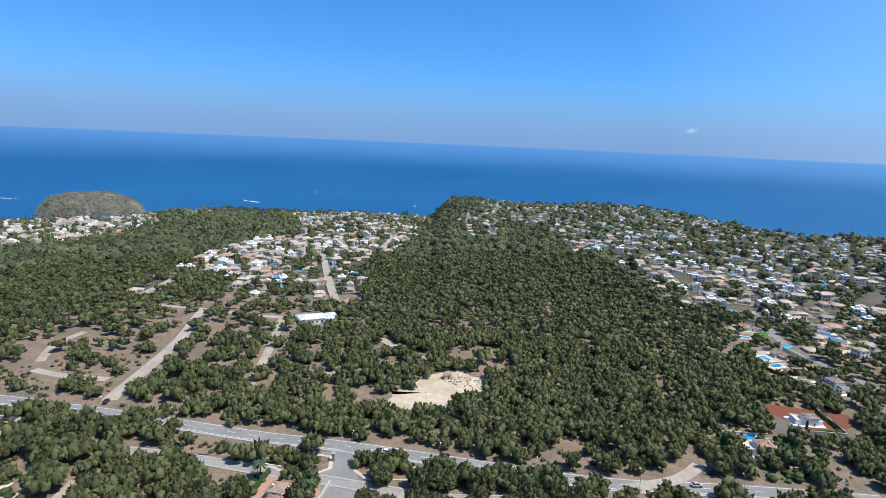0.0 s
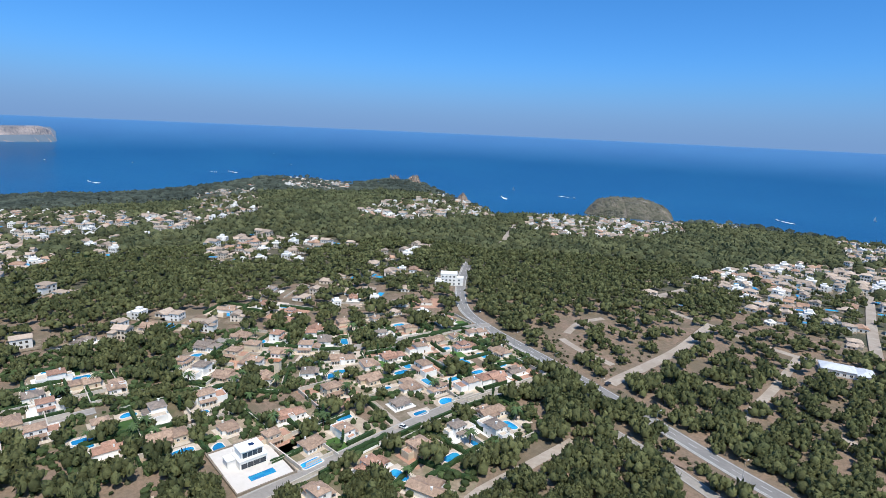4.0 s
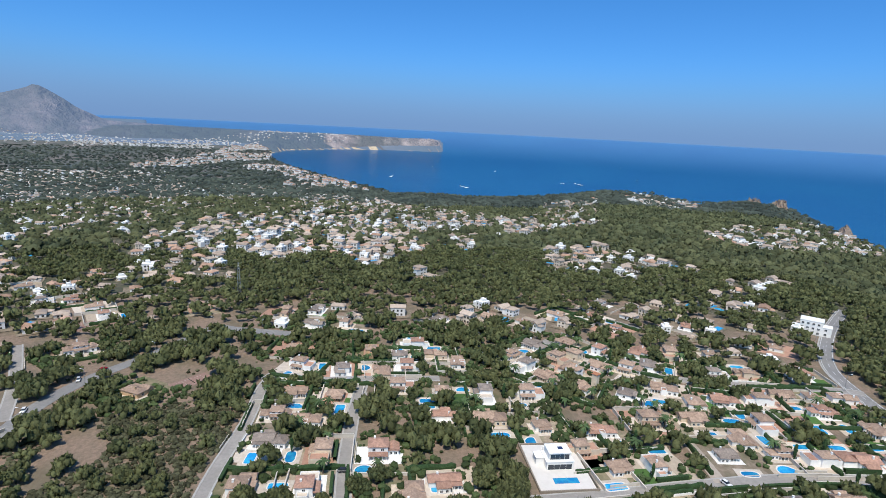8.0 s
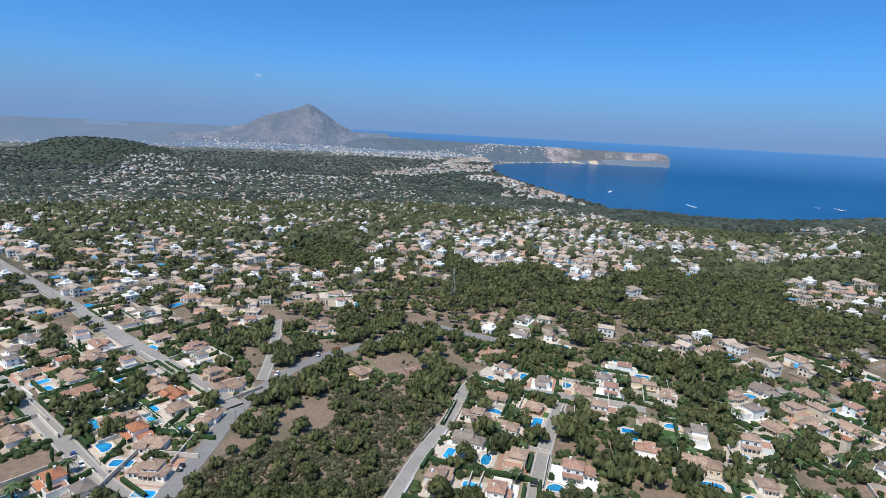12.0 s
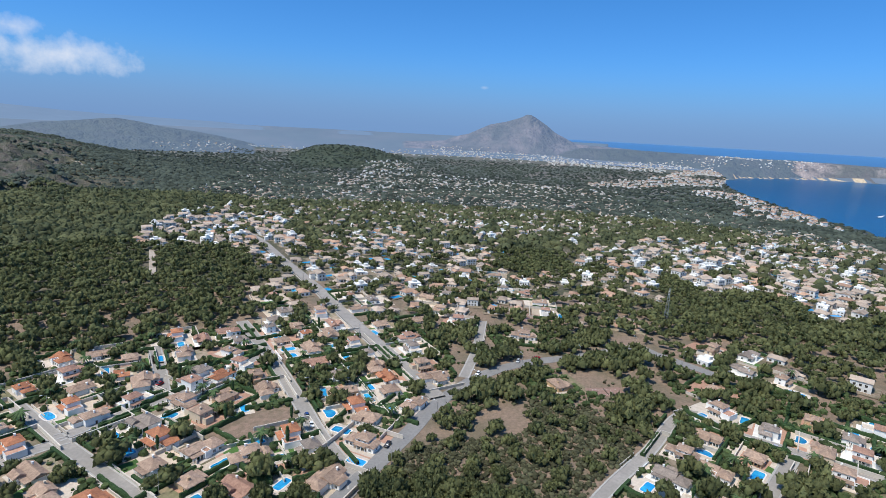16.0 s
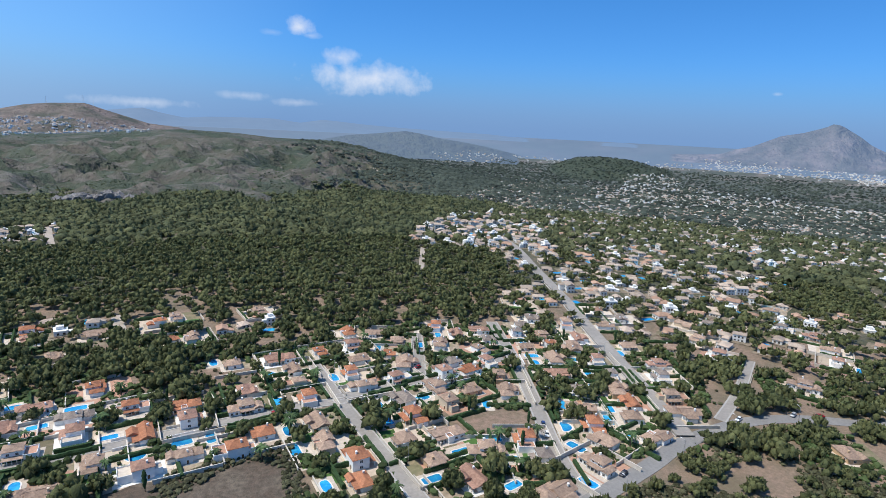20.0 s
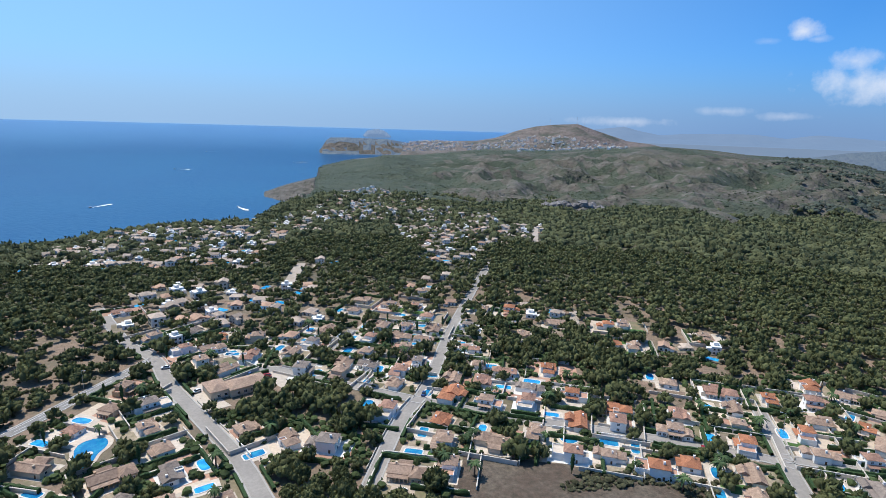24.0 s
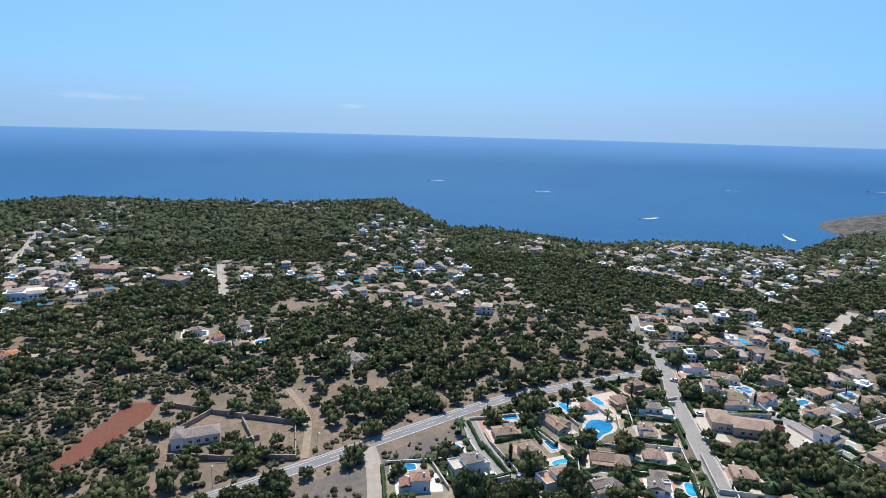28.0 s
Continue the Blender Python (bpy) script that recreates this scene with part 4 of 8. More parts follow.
# ---- bare and cultivated ground ----
PATCHES = [
    ("sand_lot", SAND, "pale sandy building lot among pines", [(-44, 235), (-36, 250), (-22, 246), (-10, 267), (8, 278), (32, 265), (29, 255), (13, 242), (-3, 228), (-20, 229)]),
    ("red_field", RED_EARTH, "ploughed strip of red earth", [(208, 81), (230, 73), (255, 62), (252, 51), (240, 52), (219, 62), (206, 74)]),
    ("red_garden", RED_EARTH, "bare red earth round a villa", [(155, 255), (158, 240), (163, 220), (196, 238), (196, 246)]),
    ("east_lot", GREY_EARTH, "long bare terrace of grey earth", [(149, 256), (144, 244), (152, 217), (162, 218), (165, 230)]),
    ("brown_plot", BROWN_EARTH, "empty brown plot between villas", [(-92, -200), (-132, -186), (-125, -173), (-98, -180)]),
    ("burnt_field", DARK_EARTH, "dry brown field with weeds", [(52, -149), (56, -181), (12, -189), (-31, -198), (-31, -165), (-20, -140), (30, -135)]),
    ("bare_triangle", GREY_EARTH, "bare grey triangle of earth beside the road", [(157, 7), (157, -23), (176, -36), (192, -73), (200, -72), (186, -32), (174, -2)]),
    ("brown_clearing", BROWN_EARTH, "dry brown clearing", [(6, -276), (-24, -269), (-22, -250), (2, -252)]),
    ("parking", PAVING_PALE, "pale paved parking area", [(190, -165), (170, -158), (160, -174), (176, -180), (186, -190)]),
    ("parking", PAVING_PALE, "pale paved parking area", [(182, -214), (150, -216), (150, -196), (162, -200), (178, -204)]),
    ("brown_clearing", BROWN_EARTH, "dry brown clearing beside a lane", [(-202, 239), (-198, 262), (-191, 285), (-178, 262), (-183, 229)]),
    ("brown_clearing", BROWN_EARTH, "dry brown clearing among pines", [(-172, 334), (-162, 352), (-154, 300), (-156, 270), (-168, 287)]),
    ("brown_clearing", BROWN_EARTH, "dry brown clearing among pines", [(-125, 190), (-94, 201), (-39, 189), (-38, 184), (-88, 190), (-114, 186)]),
    ("brown_clearing", BROWN_EARTH, "dry brown strip below the white villas", [(-177, 430), (-103, 394), (-97, 370), (-149, 367)]),
    ("ruin_yard", BROWN_EARTH, "dusty brown yard inside ruined walls", [(250, 50), (239, 18), (221, -8), (192, -8), (196, 19), (207, 53), (225, 55)]),
    ("dry_ground", BROWN_EARTH, "bare dry soil beside a walled track", [(193, -12), (245, -14), (256, -33), (212, -29), (196, -36)]),
    ("weedy_ground", BROWN_EARTH, "rough brown ground with weeds beside the sand", [(-49, 236), (-41, 253), (-24, 259), (-20, 244), (-28, 231)]),
    ("cleared_ground", BROWN_EARTH, "cleared brown ground with few trees", [(-194, 253), (-158, 244), (-152, 272), (-166, 335), (-176, 345), (-185, 292), (-200, 281)]),
]


def patch_of_ground(name, mat, label, poly, lift):
    """A patch with an irregular border that lies on the land."""
    c = np.mean(poly, 0)
    ring = []
    n = len(poly)
    for i in range(n):
        p, q = np.array(poly[i], float), np.array(poly[(i + 1) % n], float)
        for k in range(max(2, int(np.hypot(*(q - p)) / 4))):
            e = p + (q - p) * k / max(2, int(np.hypot(*(q - p)) / 4))
            d = e - c
            ring.append(c + d * (1 + 0.09 * noise.noise((e[0] * 0.13, e[1] * 0.13, 2))))
    ring = np.array(ring)
    rows = []
    for s, z in ((1.0, -0.5), (0.995, lift), (0.7, lift), (0.35, lift), (0.02, lift)):
        q = c + (ring - c) * s
        rows.append(np.column_stack([q, ground(q[:, 0], q[:, 1]) + z]))
    v = np.concatenate(rows)
    f = grid_faces(5, len(ring), wrap=True)
    area = sum(ring[i - 1][0] * ring[i][1] - ring[i][0] * ring[i - 1][1] for i in range(len(ring)))
    tagged(new(name, tri_mesh(name, v, f if area > 0 else f[:, ::-1], [mat], smooth=False)), label, "ground patch", kind="structure")


claim_poly([(250, 121), (282, 121), (303, 88), (272, 60), (256, 40), (251, 1), (248, -36), (195, -28), (185, -6), (185, 20), (200, 92), (224, 100)], 4)
claim_poly([(-194, -128), (-224, -91), (-217, -59), (-153, -58), (-129, -122), (-156, -134)], 6)
# open pine wood over brown soil
claim_poly([(360, -110), (374, -150), (327, -188), (245, -196), (225, -172), (225, -126), (212, -68), (211, -58)], 7, over=(0,))
claim_poly([(315, 119), (334, 62), (277, -8), (272, -42), (259, -113), (228, -124), (204, -45), (200, 4), (264, 72)], 7, over=(0,))
claim_poly([(-245, 294), (-228, 341), (-158, 347), (-98, 355), (-47, 319), (-5, 288), (-44, 232), (-89, 239), (-133, 224), (-194, 229)], 7, over=(0,))
claim_poly([(-230, 262), (-209, 323), (-101, 317), (-16, 300), (-43, 251), (-86, 252), (-121, 223), (-183, 229)], 7, over=(0,))
for k, (name, mat, label, poly) in enumerate(PATCHES):
    patch_of_ground(name, mat, label, poly, 0.055 + 0.004 * k)
    claim_poly(poly, 4 if name in ("ruin_yard", "cleared_ground", "dry_ground", "brown_clearing", "weedy_ground") else 9 if name in ("burnt_field", "brown_plot", "bare_triangle") else 3)

# ---- trees ----
ICO_V = np.array([(0, 0, -1), (0.7236, -0.5257, -0.4472), (-0.2764, -0.8506, -0.4472), (-0.8944, 0, -0.4472), (-0.2764, 0.8506, -0.4472), (0.7236, 0.5257, -0.4472),
                  (0.2764, -0.8506, 0.4472), (-0.7236, -0.5257, 0.4472), (-0.7236, 0.5257, 0.4472), (0.2764, 0.8506, 0.4472), (0.8944, 0, 0.4472), (0, 0, 1)])
ICO_F = np.array([(0, 1, 2), (1, 0, 5), (0, 2, 3), (0, 3, 4), (0, 4, 5), (1, 5, 10), (2, 1, 6), (3, 2, 7), (4, 3, 8), (5, 4, 9),
                  (1, 10, 6), (2, 6, 7), (3, 7, 8), (4, 8, 9), (5, 9, 10), (6, 10, 11), (7, 6, 11), (8, 7, 11), (9, 8, 11), (10, 9, 11)])[:, ::-1]


def outward(v, f):
    """Turns triangles of a clump about the origin so that they face away from it."""
    n = np.cross(v[f[:, 1]] - v[f[:, 0]], v[f[:, 2]] - v[f[:, 0]])
    flip = (n * v[f].mean(1)).sum(1) < 0
    f = f.copy()
    f[flip] = f[flip][:, ::-1]
    return f


ICO_F = outward(ICO_V, ICO_F)
ICO_F = ICO_F[np.argsort(ICO_V[ICO_F][:, :, 2].mean(1), kind="stable")]


def crown(seed, clumps, tufts, tuft_size=0.17, flat=0.72, open_below=False):
    """A pine's crown, about 1 in radius, its top at 1: jagged clumps of needles with loose tufts between them."""
    r = np.random.RandomState(seed)
    vs, fs, n = [], [], 0
    spots = []
    for i in range(clumps):
        a = i * 2.4 + r.uniform(-0.4, 0.4)
        q = math.sqrt((i + 0.3) / clumps) * 0.74 if clumps > 1 else 0.0
        size = r.uniform(0.19, 0.34) if clumps > 20 else r.uniform(0.26, 0.42) if clumps > 3 else r.uniform(0.55, 0.7) if clumps > 1 else 0.95
        c = np.array([q * math.cos(a), q * math.sin(a), (0.62 if clumps > 1 else 0.5) - 0.42 * q * q + r.uniform(-0.16, 0.12)])
        shape = ICO_V * r.uniform(0.74, 1.26, (12, 1)) * size * np.array([1, 1, flat if clumps > 1 else 0.6])
        turn = r.uniform(0, 6.28)
        shape = shape @ np.array([[math.cos(turn), -math.sin(turn), 0], [math.sin(turn), math.cos(turn), 0], [0, 0, 1]])
        vs.append(shape + c)
        fs.append((ICO_F[5:] if open_below else ICO_F) + n)
        n += 12
        spots.append((c, size))
    for i in range(tufts):
        c, size = spots[i % len(spots)]
        d = r.normal(size=3)
        d[2] = abs(d[2]) * 0.8 - 0.15
        d /= np.linalg.norm(d)
        p = c + d * size * np.array([1, 1, flat]) * r.uniform(0.85, 1.15)
        e = np.cross(d, r.normal(size=3))
        e /= np.linalg.norm(e)
        g = np.cross(d, e)
        s = tuft_size * r.uniform(0.6, 1.3)
        vs.append(np.array([p - e * s * 0.6 - d * s * 0.3, p + e * s * 0.6 - d * s * 0.2, p + d * s * 0.7 + g * s * 0.5]))
        fs.append(np.array([(0, 1, 2)]) + n)
        n += 3
    return np.concatenate(vs), np.concatenate(fs)


def cap(seed, clumps, tufts, tuft_size, cut):
    """A crown for woods seen from far above: the lowest faces of its clumps are left out."""
    v, f = crown(seed, clumps, tufts, tuft_size)
    keep = np.ones(len(f), bool)
    for i in range(clumps):
        keep[20 * i:20 * i + cut] = False
    return v, f[keep]


def strew(points, heights, radii, templates, seed, stretch=1.0):
    """Puts templates at many places and joins them: x, y; height of the foot; size. Returns vertices and triangles."""
    r = np.random.RandomState(seed)
    pick = r.randint(0, len(templates), len(points))
    vs, fs, n = [], [], 0
    for k, (tv, tf) in enumerate(templates):
        m = np.where(pick == k)[0]
        if not len(m):
            continue
        a = r.uniform(0, 6.283, len(m))
        c, s = np.cos(a), np.sin(a)
        size = radii[m]
        hs = size * stretch * r.uniform(0.85, 1.2, len(m))
        x = (tv[None, :, 0] * c[:, None] - tv[None, :, 1] * s[:, None]) * size[:, None] + points[m, 0][:, None]
        y = (tv[None, :, 0] * s[:, None] + tv[None, :, 1] * c[:, None]) * size[:, None] + points[m, 1][:, None]
        z = tv[None, :, 2] * hs[:, None] + heights[m][:, None]
        vs.append(np.stack([x, y, z], -1).reshape(-1, 3))
        fs.append((tf[None] + (np.arange(len(m)) * len(tv))[:, None, None]).reshape(-1, 3) + n)
        n += len(m) * len(tv)
    return np.concatenate(vs), np.concatenate(fs)


def trunk_mesh(seed, height=0.62):
    """A tapered leaning trunk with three limbs, for a tree of unit size."""
    r = random.Random(seed)
    bm = bmesh.new()
    bend = (r.uniform(-0.06, 0.06), r.uniform(-0.06, 0.06))
    tube(bm, (0, 0, -0.1), (bend[0], bend[1], height * 0.55), 0.055, 0.04, 6)
    tube(bm, (bend[0], bend[1], height * 0.5), (bend[0] * 2.2, bend[1] * 2.2, height * 1.1), 0.04, 0.02, 5)
    for i in range(3):
        a = i * 2.1 + r.uniform(-0.5, 0.5)
        tube(bm, (bend[0], bend[1], height * (0.45 + 0.1 * i)), (0.5 * math.cos(a), 0.5 * math.sin(a), height * r.uniform(0.85, 1.1)), 0.025, 0.01, 4)
    return finish(bm, "trunk", BARK)


def wood_points(seed, step, r0, r1, far=False):
    """Jittered places for trees in a ring, where the ground is free, thinner in scrub and gardens."""
    r = np.random.RandomState(seed)
    g = np.arange(-r1, r1, step)
    x, y = [v.ravel() for v in np.meshgrid(g, g)]
    x = x + r.uniform(-0.48, 0.48, x.shape) * step
    y = y + r.uniform(-0.48, 0.48, y.shape) * step
    d = np.hypot(x, y)
    m = (d >= r0) & (d < r1)
    x, y, d = x[m], y[m], d[m]
    az = bearing(x, y)
    dist, _ = coast(az)
    m = (d < dist - 4) & ((d < 1690) | ((az > 140) & (az < 172)))
    code = claimed(x, y)
    share = np.choose(code, [0.92, 0.0, 0.0, 0.0, 0.27, 0.40, 0.52, 0.5, 0.3, 0.0])
    gaps = wave(x, y, 0.045, 21) + 0.7 * wave(x, y, 0.012, 22)
    share = np.where((code == 0) & (d < 420), np.clip(share * (1.2 + 0.6 * gaps), 0, 1) * np.where(gaps < -0.85, 0.3, 1), share)
    _, ridge = land(az, d, True)
    bare = smooth(157, 169, az + 5 * wave(x, y, 0.01, 23)) * (1 - smooth(214, 216, az)) * np.where(ridge >= 0, 1, smooth(980, 1150, d + 90 * wave(x, y, 0.02, 24)))
    share = np.where((az > 200) & (az < 222) & (d > 1250), 0, share * (1 - bare))
    share = np.where((code == 5) & (d > 340), (0.48 + 0.16 * smooth(600, 1000, d)) * (1 - bare), share)
    m &= r.uniform(0, 1, len(x)) < share
    return np.column_stack([x[m], y[m]]), r.uniform(0.72, 1.32, m.sum())


# pines that stand alone on the verges of the junction
LONE_PINES = np.array([(-38, 254), (-26, 247), (-13, 255), (-30, 258), (-44, 243), (11, 235), (-51, 186), (-45, 185), (-57, 187), (-17, 182), (-12, 184), (0, 177), (5, 182), (10, 178), (16, 178), (25, 180), (31, 176), (37, 178), (43, 179)], float)


def plant_woods():
    near, size = wood_points(5, 6.3, 120, 335)
    size = size * 4.3
    near, size = np.concatenate([near, LONE_PINES]), np.concatenate([size, np.full(len(LONE_PINES), 4.8)])
    d = np.hypot(near[:, 0], near[:, 1])
    code = claimed(near[:, 0], near[:, 1])
    size[code == 4] *= 0.78
    size[code == 6] *= 0.68
    size[code == 5] *= 0.62 + 0.55 * ((near[code == 5, 0] * 7.13) % 1)
    inner = np.where(d > 152)[0]
    single = inner[np.argsort(d[inner])][:300]
    crowns = []
    for k in range(6):
        v, f = crown(40 + k, 26, 620, 0.15)
        crowns.append((tri_mesh("crown", v, f, [FOLIAGE], smooth=True), trunk_mesh(k)))
    for i in single:
        cm, tm = crowns[i % 6]
        x, y = near[i]
        s = size[i]
        tree = new("pine_tree", None)
        tree.matrix_world = Matrix.LocRotScale((x, y, 0), Euler((0, 0, (i * 2.39) % 6.28)), (s, s, s * (1.7 + 0.28 * math.sin(i * 1.7))))
        part("trunk", tm, None, tree)
        part("crown", cm, None, tree)
        tagged(tree, "small scrubby pine on dry open ground" if code[i] == 4 else "rounded dark green pine among villa gardens" if code[i] == 5 else "rounded dark green pine with bare brown trunk", "tree", group="pines")
    rest = np.setdiff1d(np.arange(len(near)), single)
    sets = [crown(60 + k, 8, 84, 0.22, open_below=True) for k in range(6)]
    stems = []
    for v, f in sets:
        base = np.array([(-0.05, -0.05, -0.05), (0.06, -0.03, -0.05), (0, 0.06, -0.05), (0, 0, 0.6)])
        stems.append((np.concatenate([v, base]), np.concatenate([f, np.array([(0, 1, 3), (1, 2, 3), (2, 0, 3)]) + len(v)])))
    v, f = strew(near[rest], ground(near[rest, 0], near[rest, 1]), size[rest], stems, 9, 1.6)
    tagged(new("pine_wood", tri_mesh("pine_wood", v, f, [FOLIAGE], smooth=True)), "dense wood of rounded dark green pines", "trees", kind="stuff")
    for k, (r0, r1, step, rad, cl, tu, hgt) in enumerate(((335, 600, 7.5, 5.1, 4, 30, 1.3), (600, 1150, 8.6, 5.4, 1, 5, 1.15), (1150, 2300, 10.5, 6.2, 1, 0, 1.0))):
        pts, sz = wood_points(70 + k, step, r0, r1)
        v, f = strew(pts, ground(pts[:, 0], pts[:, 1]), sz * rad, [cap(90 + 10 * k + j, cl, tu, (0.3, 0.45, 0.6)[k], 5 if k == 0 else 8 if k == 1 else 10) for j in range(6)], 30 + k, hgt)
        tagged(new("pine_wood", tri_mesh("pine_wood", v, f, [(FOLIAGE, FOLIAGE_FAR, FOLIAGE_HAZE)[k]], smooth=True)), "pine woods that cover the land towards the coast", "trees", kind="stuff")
    # low scrub on open ground
    r = np.random.RandomState(8)
    x, y = np.concatenate([r.uniform(-330, 330, 26000), r.uniform(-230, -125, 5000), r.uniform(180, 285, 4000), r.uniform(-35, 60, 3500)]), np.concatenate([r.uniform(-330, 330, 26000), r.uniform(-140, -50, 5000), r.uniform(-40, 125, 4000), r.uniform(-200, -130, 3500)])
    code, d = claimed(x, y), np.hypot(x, y)
    gaps = wave(x, y, 0.05, 31)
    m = (d > 130) & (d < 330) & (((code == 4) & (gaps > -0.3)) | ((code == 6) & (gaps > -0.5)) | ((code == 7) & (gaps > -0.1)) | ((code == 9) & (gaps > 0.25)) | ((code == 0) & (r.uniform(0, 1, len(x)) < 0.35)) & True)
    p = np.column_stack([x[m], y[m]])
    v, f = strew(p, ground(p[:, 0], p[:, 1]) - 0.1, r.uniform(0.5, 1.35, len(p)), [crown(120 + j, 1, 3, 0.4, open_below=True) for j in range(5)], 44, 1.1)
    tagged(new("scrub", tri_mesh("scrub", v, f, [DRY_BUSH])), "low grey-green scrub on dry ground", "shrubs", kind="stuff")
    x, y = r.uniform(-330, 330, 70000), r.uniform(-330, 330, 70000)
    m = (np.hypot(x, y) > 140) & (np.hypot(x, y) < 330) & (claimed(x, y) == 5) & (wave(x, y, 0.11, 77) > -0.5)
    p = np.column_stack([x[m], y[m]])
    v, f = strew(p, ground(p[:, 0], p[:, 1]) - 0.1, r.uniform(0.6, 1.9, len(p)), [crown(130 + j, 1, 3, 0.4, open_below=True) for j in range(5)], 45, 1.3)
    tagged(new("garden_shrubs", tri_mesh("garden_shrubs", v, f, [BUSH])), "clumps of dark green garden shrubs between villas", "shrubs", kind="stuff")
    # low maquis on the bare hillside, thicker in its gullies
    n = 36000
    az, dd = r.uniform(157, 216, n), 880 * np.exp(r.uniform(0, 0.95, n))
    x, y = -np.sin(np.radians(az)) * dd, np.cos(np.radians(az)) * dd
    z, ridge = land(az, dd, True)
    thick = 0.15 + 0.9 * np.abs(wave(x, y, 0.011, 41)) + 0.35 * wave(x, y, 0.012, 45)
    keep = ((ridge < 3) | (ridge == 10)) & ((ridge >= 0) | ((dd > 980) & (az > 172))) & ((dd < coast(az)[0] - 10) | (ridge == 2)) & (z > -95) & (r.uniform(0, 1, n) < thick) & ((claimed(x, y) == 0) | (dd > 1600))
    x, y, z = x[keep], y[keep], z[keep]
    dome = [(v, f[v[f][:, :, 2].mean(1) > 0.25]) for v, f in (crown(150 + j, 1, 0) for j in range(5))]
    v, f = strew(np.column_stack([x, y]), z - 0.6, r.uniform(0.9, 2.9, len(x)) * (0.8 + 0.2 * wave(x, y, 0.02, 46)), dome, 53, 0.7)
    tagged(new("hillside_scrub", tri_mesh("hillside_scrub", v, f, [MAQUIS])), "low dark green maquis on the bare hillside", "shrubs", kind="stuff")
    # far woods down the valley and on the hill flanks
    n = 19000
    az, dd = r.uniform(88, 172, n), 1690 * np.exp(r.uniform(0, 0.95, n))
    keep = (land(az, dd) > SEA + 2) & (dd < coast(az)[0] - 20) & ((az < 150) | ((az < 166) & (land(az, dd, True)[1] < 0)))
    az, dd = az[keep], dd[keep]
    x, y, z = stand(az, dd, land(az, dd))
    v, f = strew(np.column_stack([x, y]), z, r.uniform(4.5, 9.0, len(x)) * squeeze(dd) / dd, [crown(140 + j, 1, 0, open_below=True) for j in range(5)], 51, 0.9)
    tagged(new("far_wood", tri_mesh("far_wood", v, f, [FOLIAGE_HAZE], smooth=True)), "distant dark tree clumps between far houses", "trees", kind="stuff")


# ---- villas ----
def window_mesh(w, h):
    """A window's frame with sill, its two panes, and both joined for villas farther off."""
    both, made = bmesh.new(), []
    for k, boxes in enumerate((((-w / 2 - 0.1, -0.06, -0.1, w / 2 + 0.1, 0.02, h + 0.1), (-w / 2 - 0.18, -0.14, -0.16, w / 2 + 0.18, 0.02, -0.1)), ((-w / 2, -0.085, 0, -0.04, -0.05, h),), ((0.04, -0.085, 0, w / 2, -0.05, h),))):
        bm = bmesh.new()
        for q in boxes:
            box(bm, *q)
            box(both, *q, mat=min(k, 1))
        made.append(finish(bm, "window" if k == 0 else "pane", FRAME if k == 0 else GLASS))
    return made, finish(both, "window", [FRAME, GLASS])


def door_mesh():
    bm = bmesh.new()
    box(bm, -0.6, -0.06, 0, 0.6, 0.02, 2.25, 0)
    box(bm, -0.5, -0.09, 0.02, 0.5, -0.05, 2.1, 1)
    return finish(bm, "door", [FRAME, DOOR])


WINDOW, WIDE_WINDOW, DOORWAY = window_mesh(1.3, 1.25), window_mesh(2.4, 2.1), door_mesh()
# volumes of a villa: x0, y0, x1, y1, eaves, rise, gabled; then the porch: x0, x1, depth, and the side y it leans on
PLANS = {
    "long": ([(-6.5, -2, 6.5, 5, 3.0, 1.9, False), (-6.5, -6, -0.8, -2, 2.8, 1.5, True)], (0, 6.2, 3.0, -2)),
    "tall": ([(-5.2, -3, 4.2, 5, 5.7, 1.9, False), (4.2, -1.5, 9.5, 5, 3.0, 1.4, True)], (-5, 4, 3.0, -3)),
    "cross": ([(-8, -1, 8, 5.5, 3.1, 1.7, True), (-4.5, -6, 1.8, -1, 3.2, 1.7, True)], (2.2, 7.8, 3.0, -1)),
    "cluster": ([(-3.5, -2.5, 4.5, 5.5, 4.6, 1.6, False), (-9, -4, -3.5, 3.5, 3.0, 1.4, False), (4.5, -4.5, 9.0, 2, 2.9, 1.3, True)], (-3.2, 4.2, 2.8, -2.5)),
    "compact": ([(-5, -4, 5, 4.5, 3.1, 2.1, False)], (-3, 4.6, 2.6, -4)),
    "stepped": ([(-6, -3, 3, 5, 5.8, 1.7, False), (3, -5, 9, 4, 3.1, 0, False), (-9.5, -1, -6, 4, 3.0, 0, False)], (-5.8, 2.8, 3.0, -3)),
    "patio": ([(-8, -2, 1, 5, 3.2, 1.7, True), (1, -5, 8, 3, 3.3, 1.8, False), (-2, -6, 1, -2, 2.9, 0, False)], (-7.8, -2.2, 2.8, -2)),
    "wide": ([(-9, -3, 2, 5, 3.1, 1.9, True), (2, -5, 9, 3.5, 3.3, 1.9, False), (-5, 5, 1, 8.5, 2.8, 1.2, True)], (-8.5, 1.6, 2.8, -3)),
}
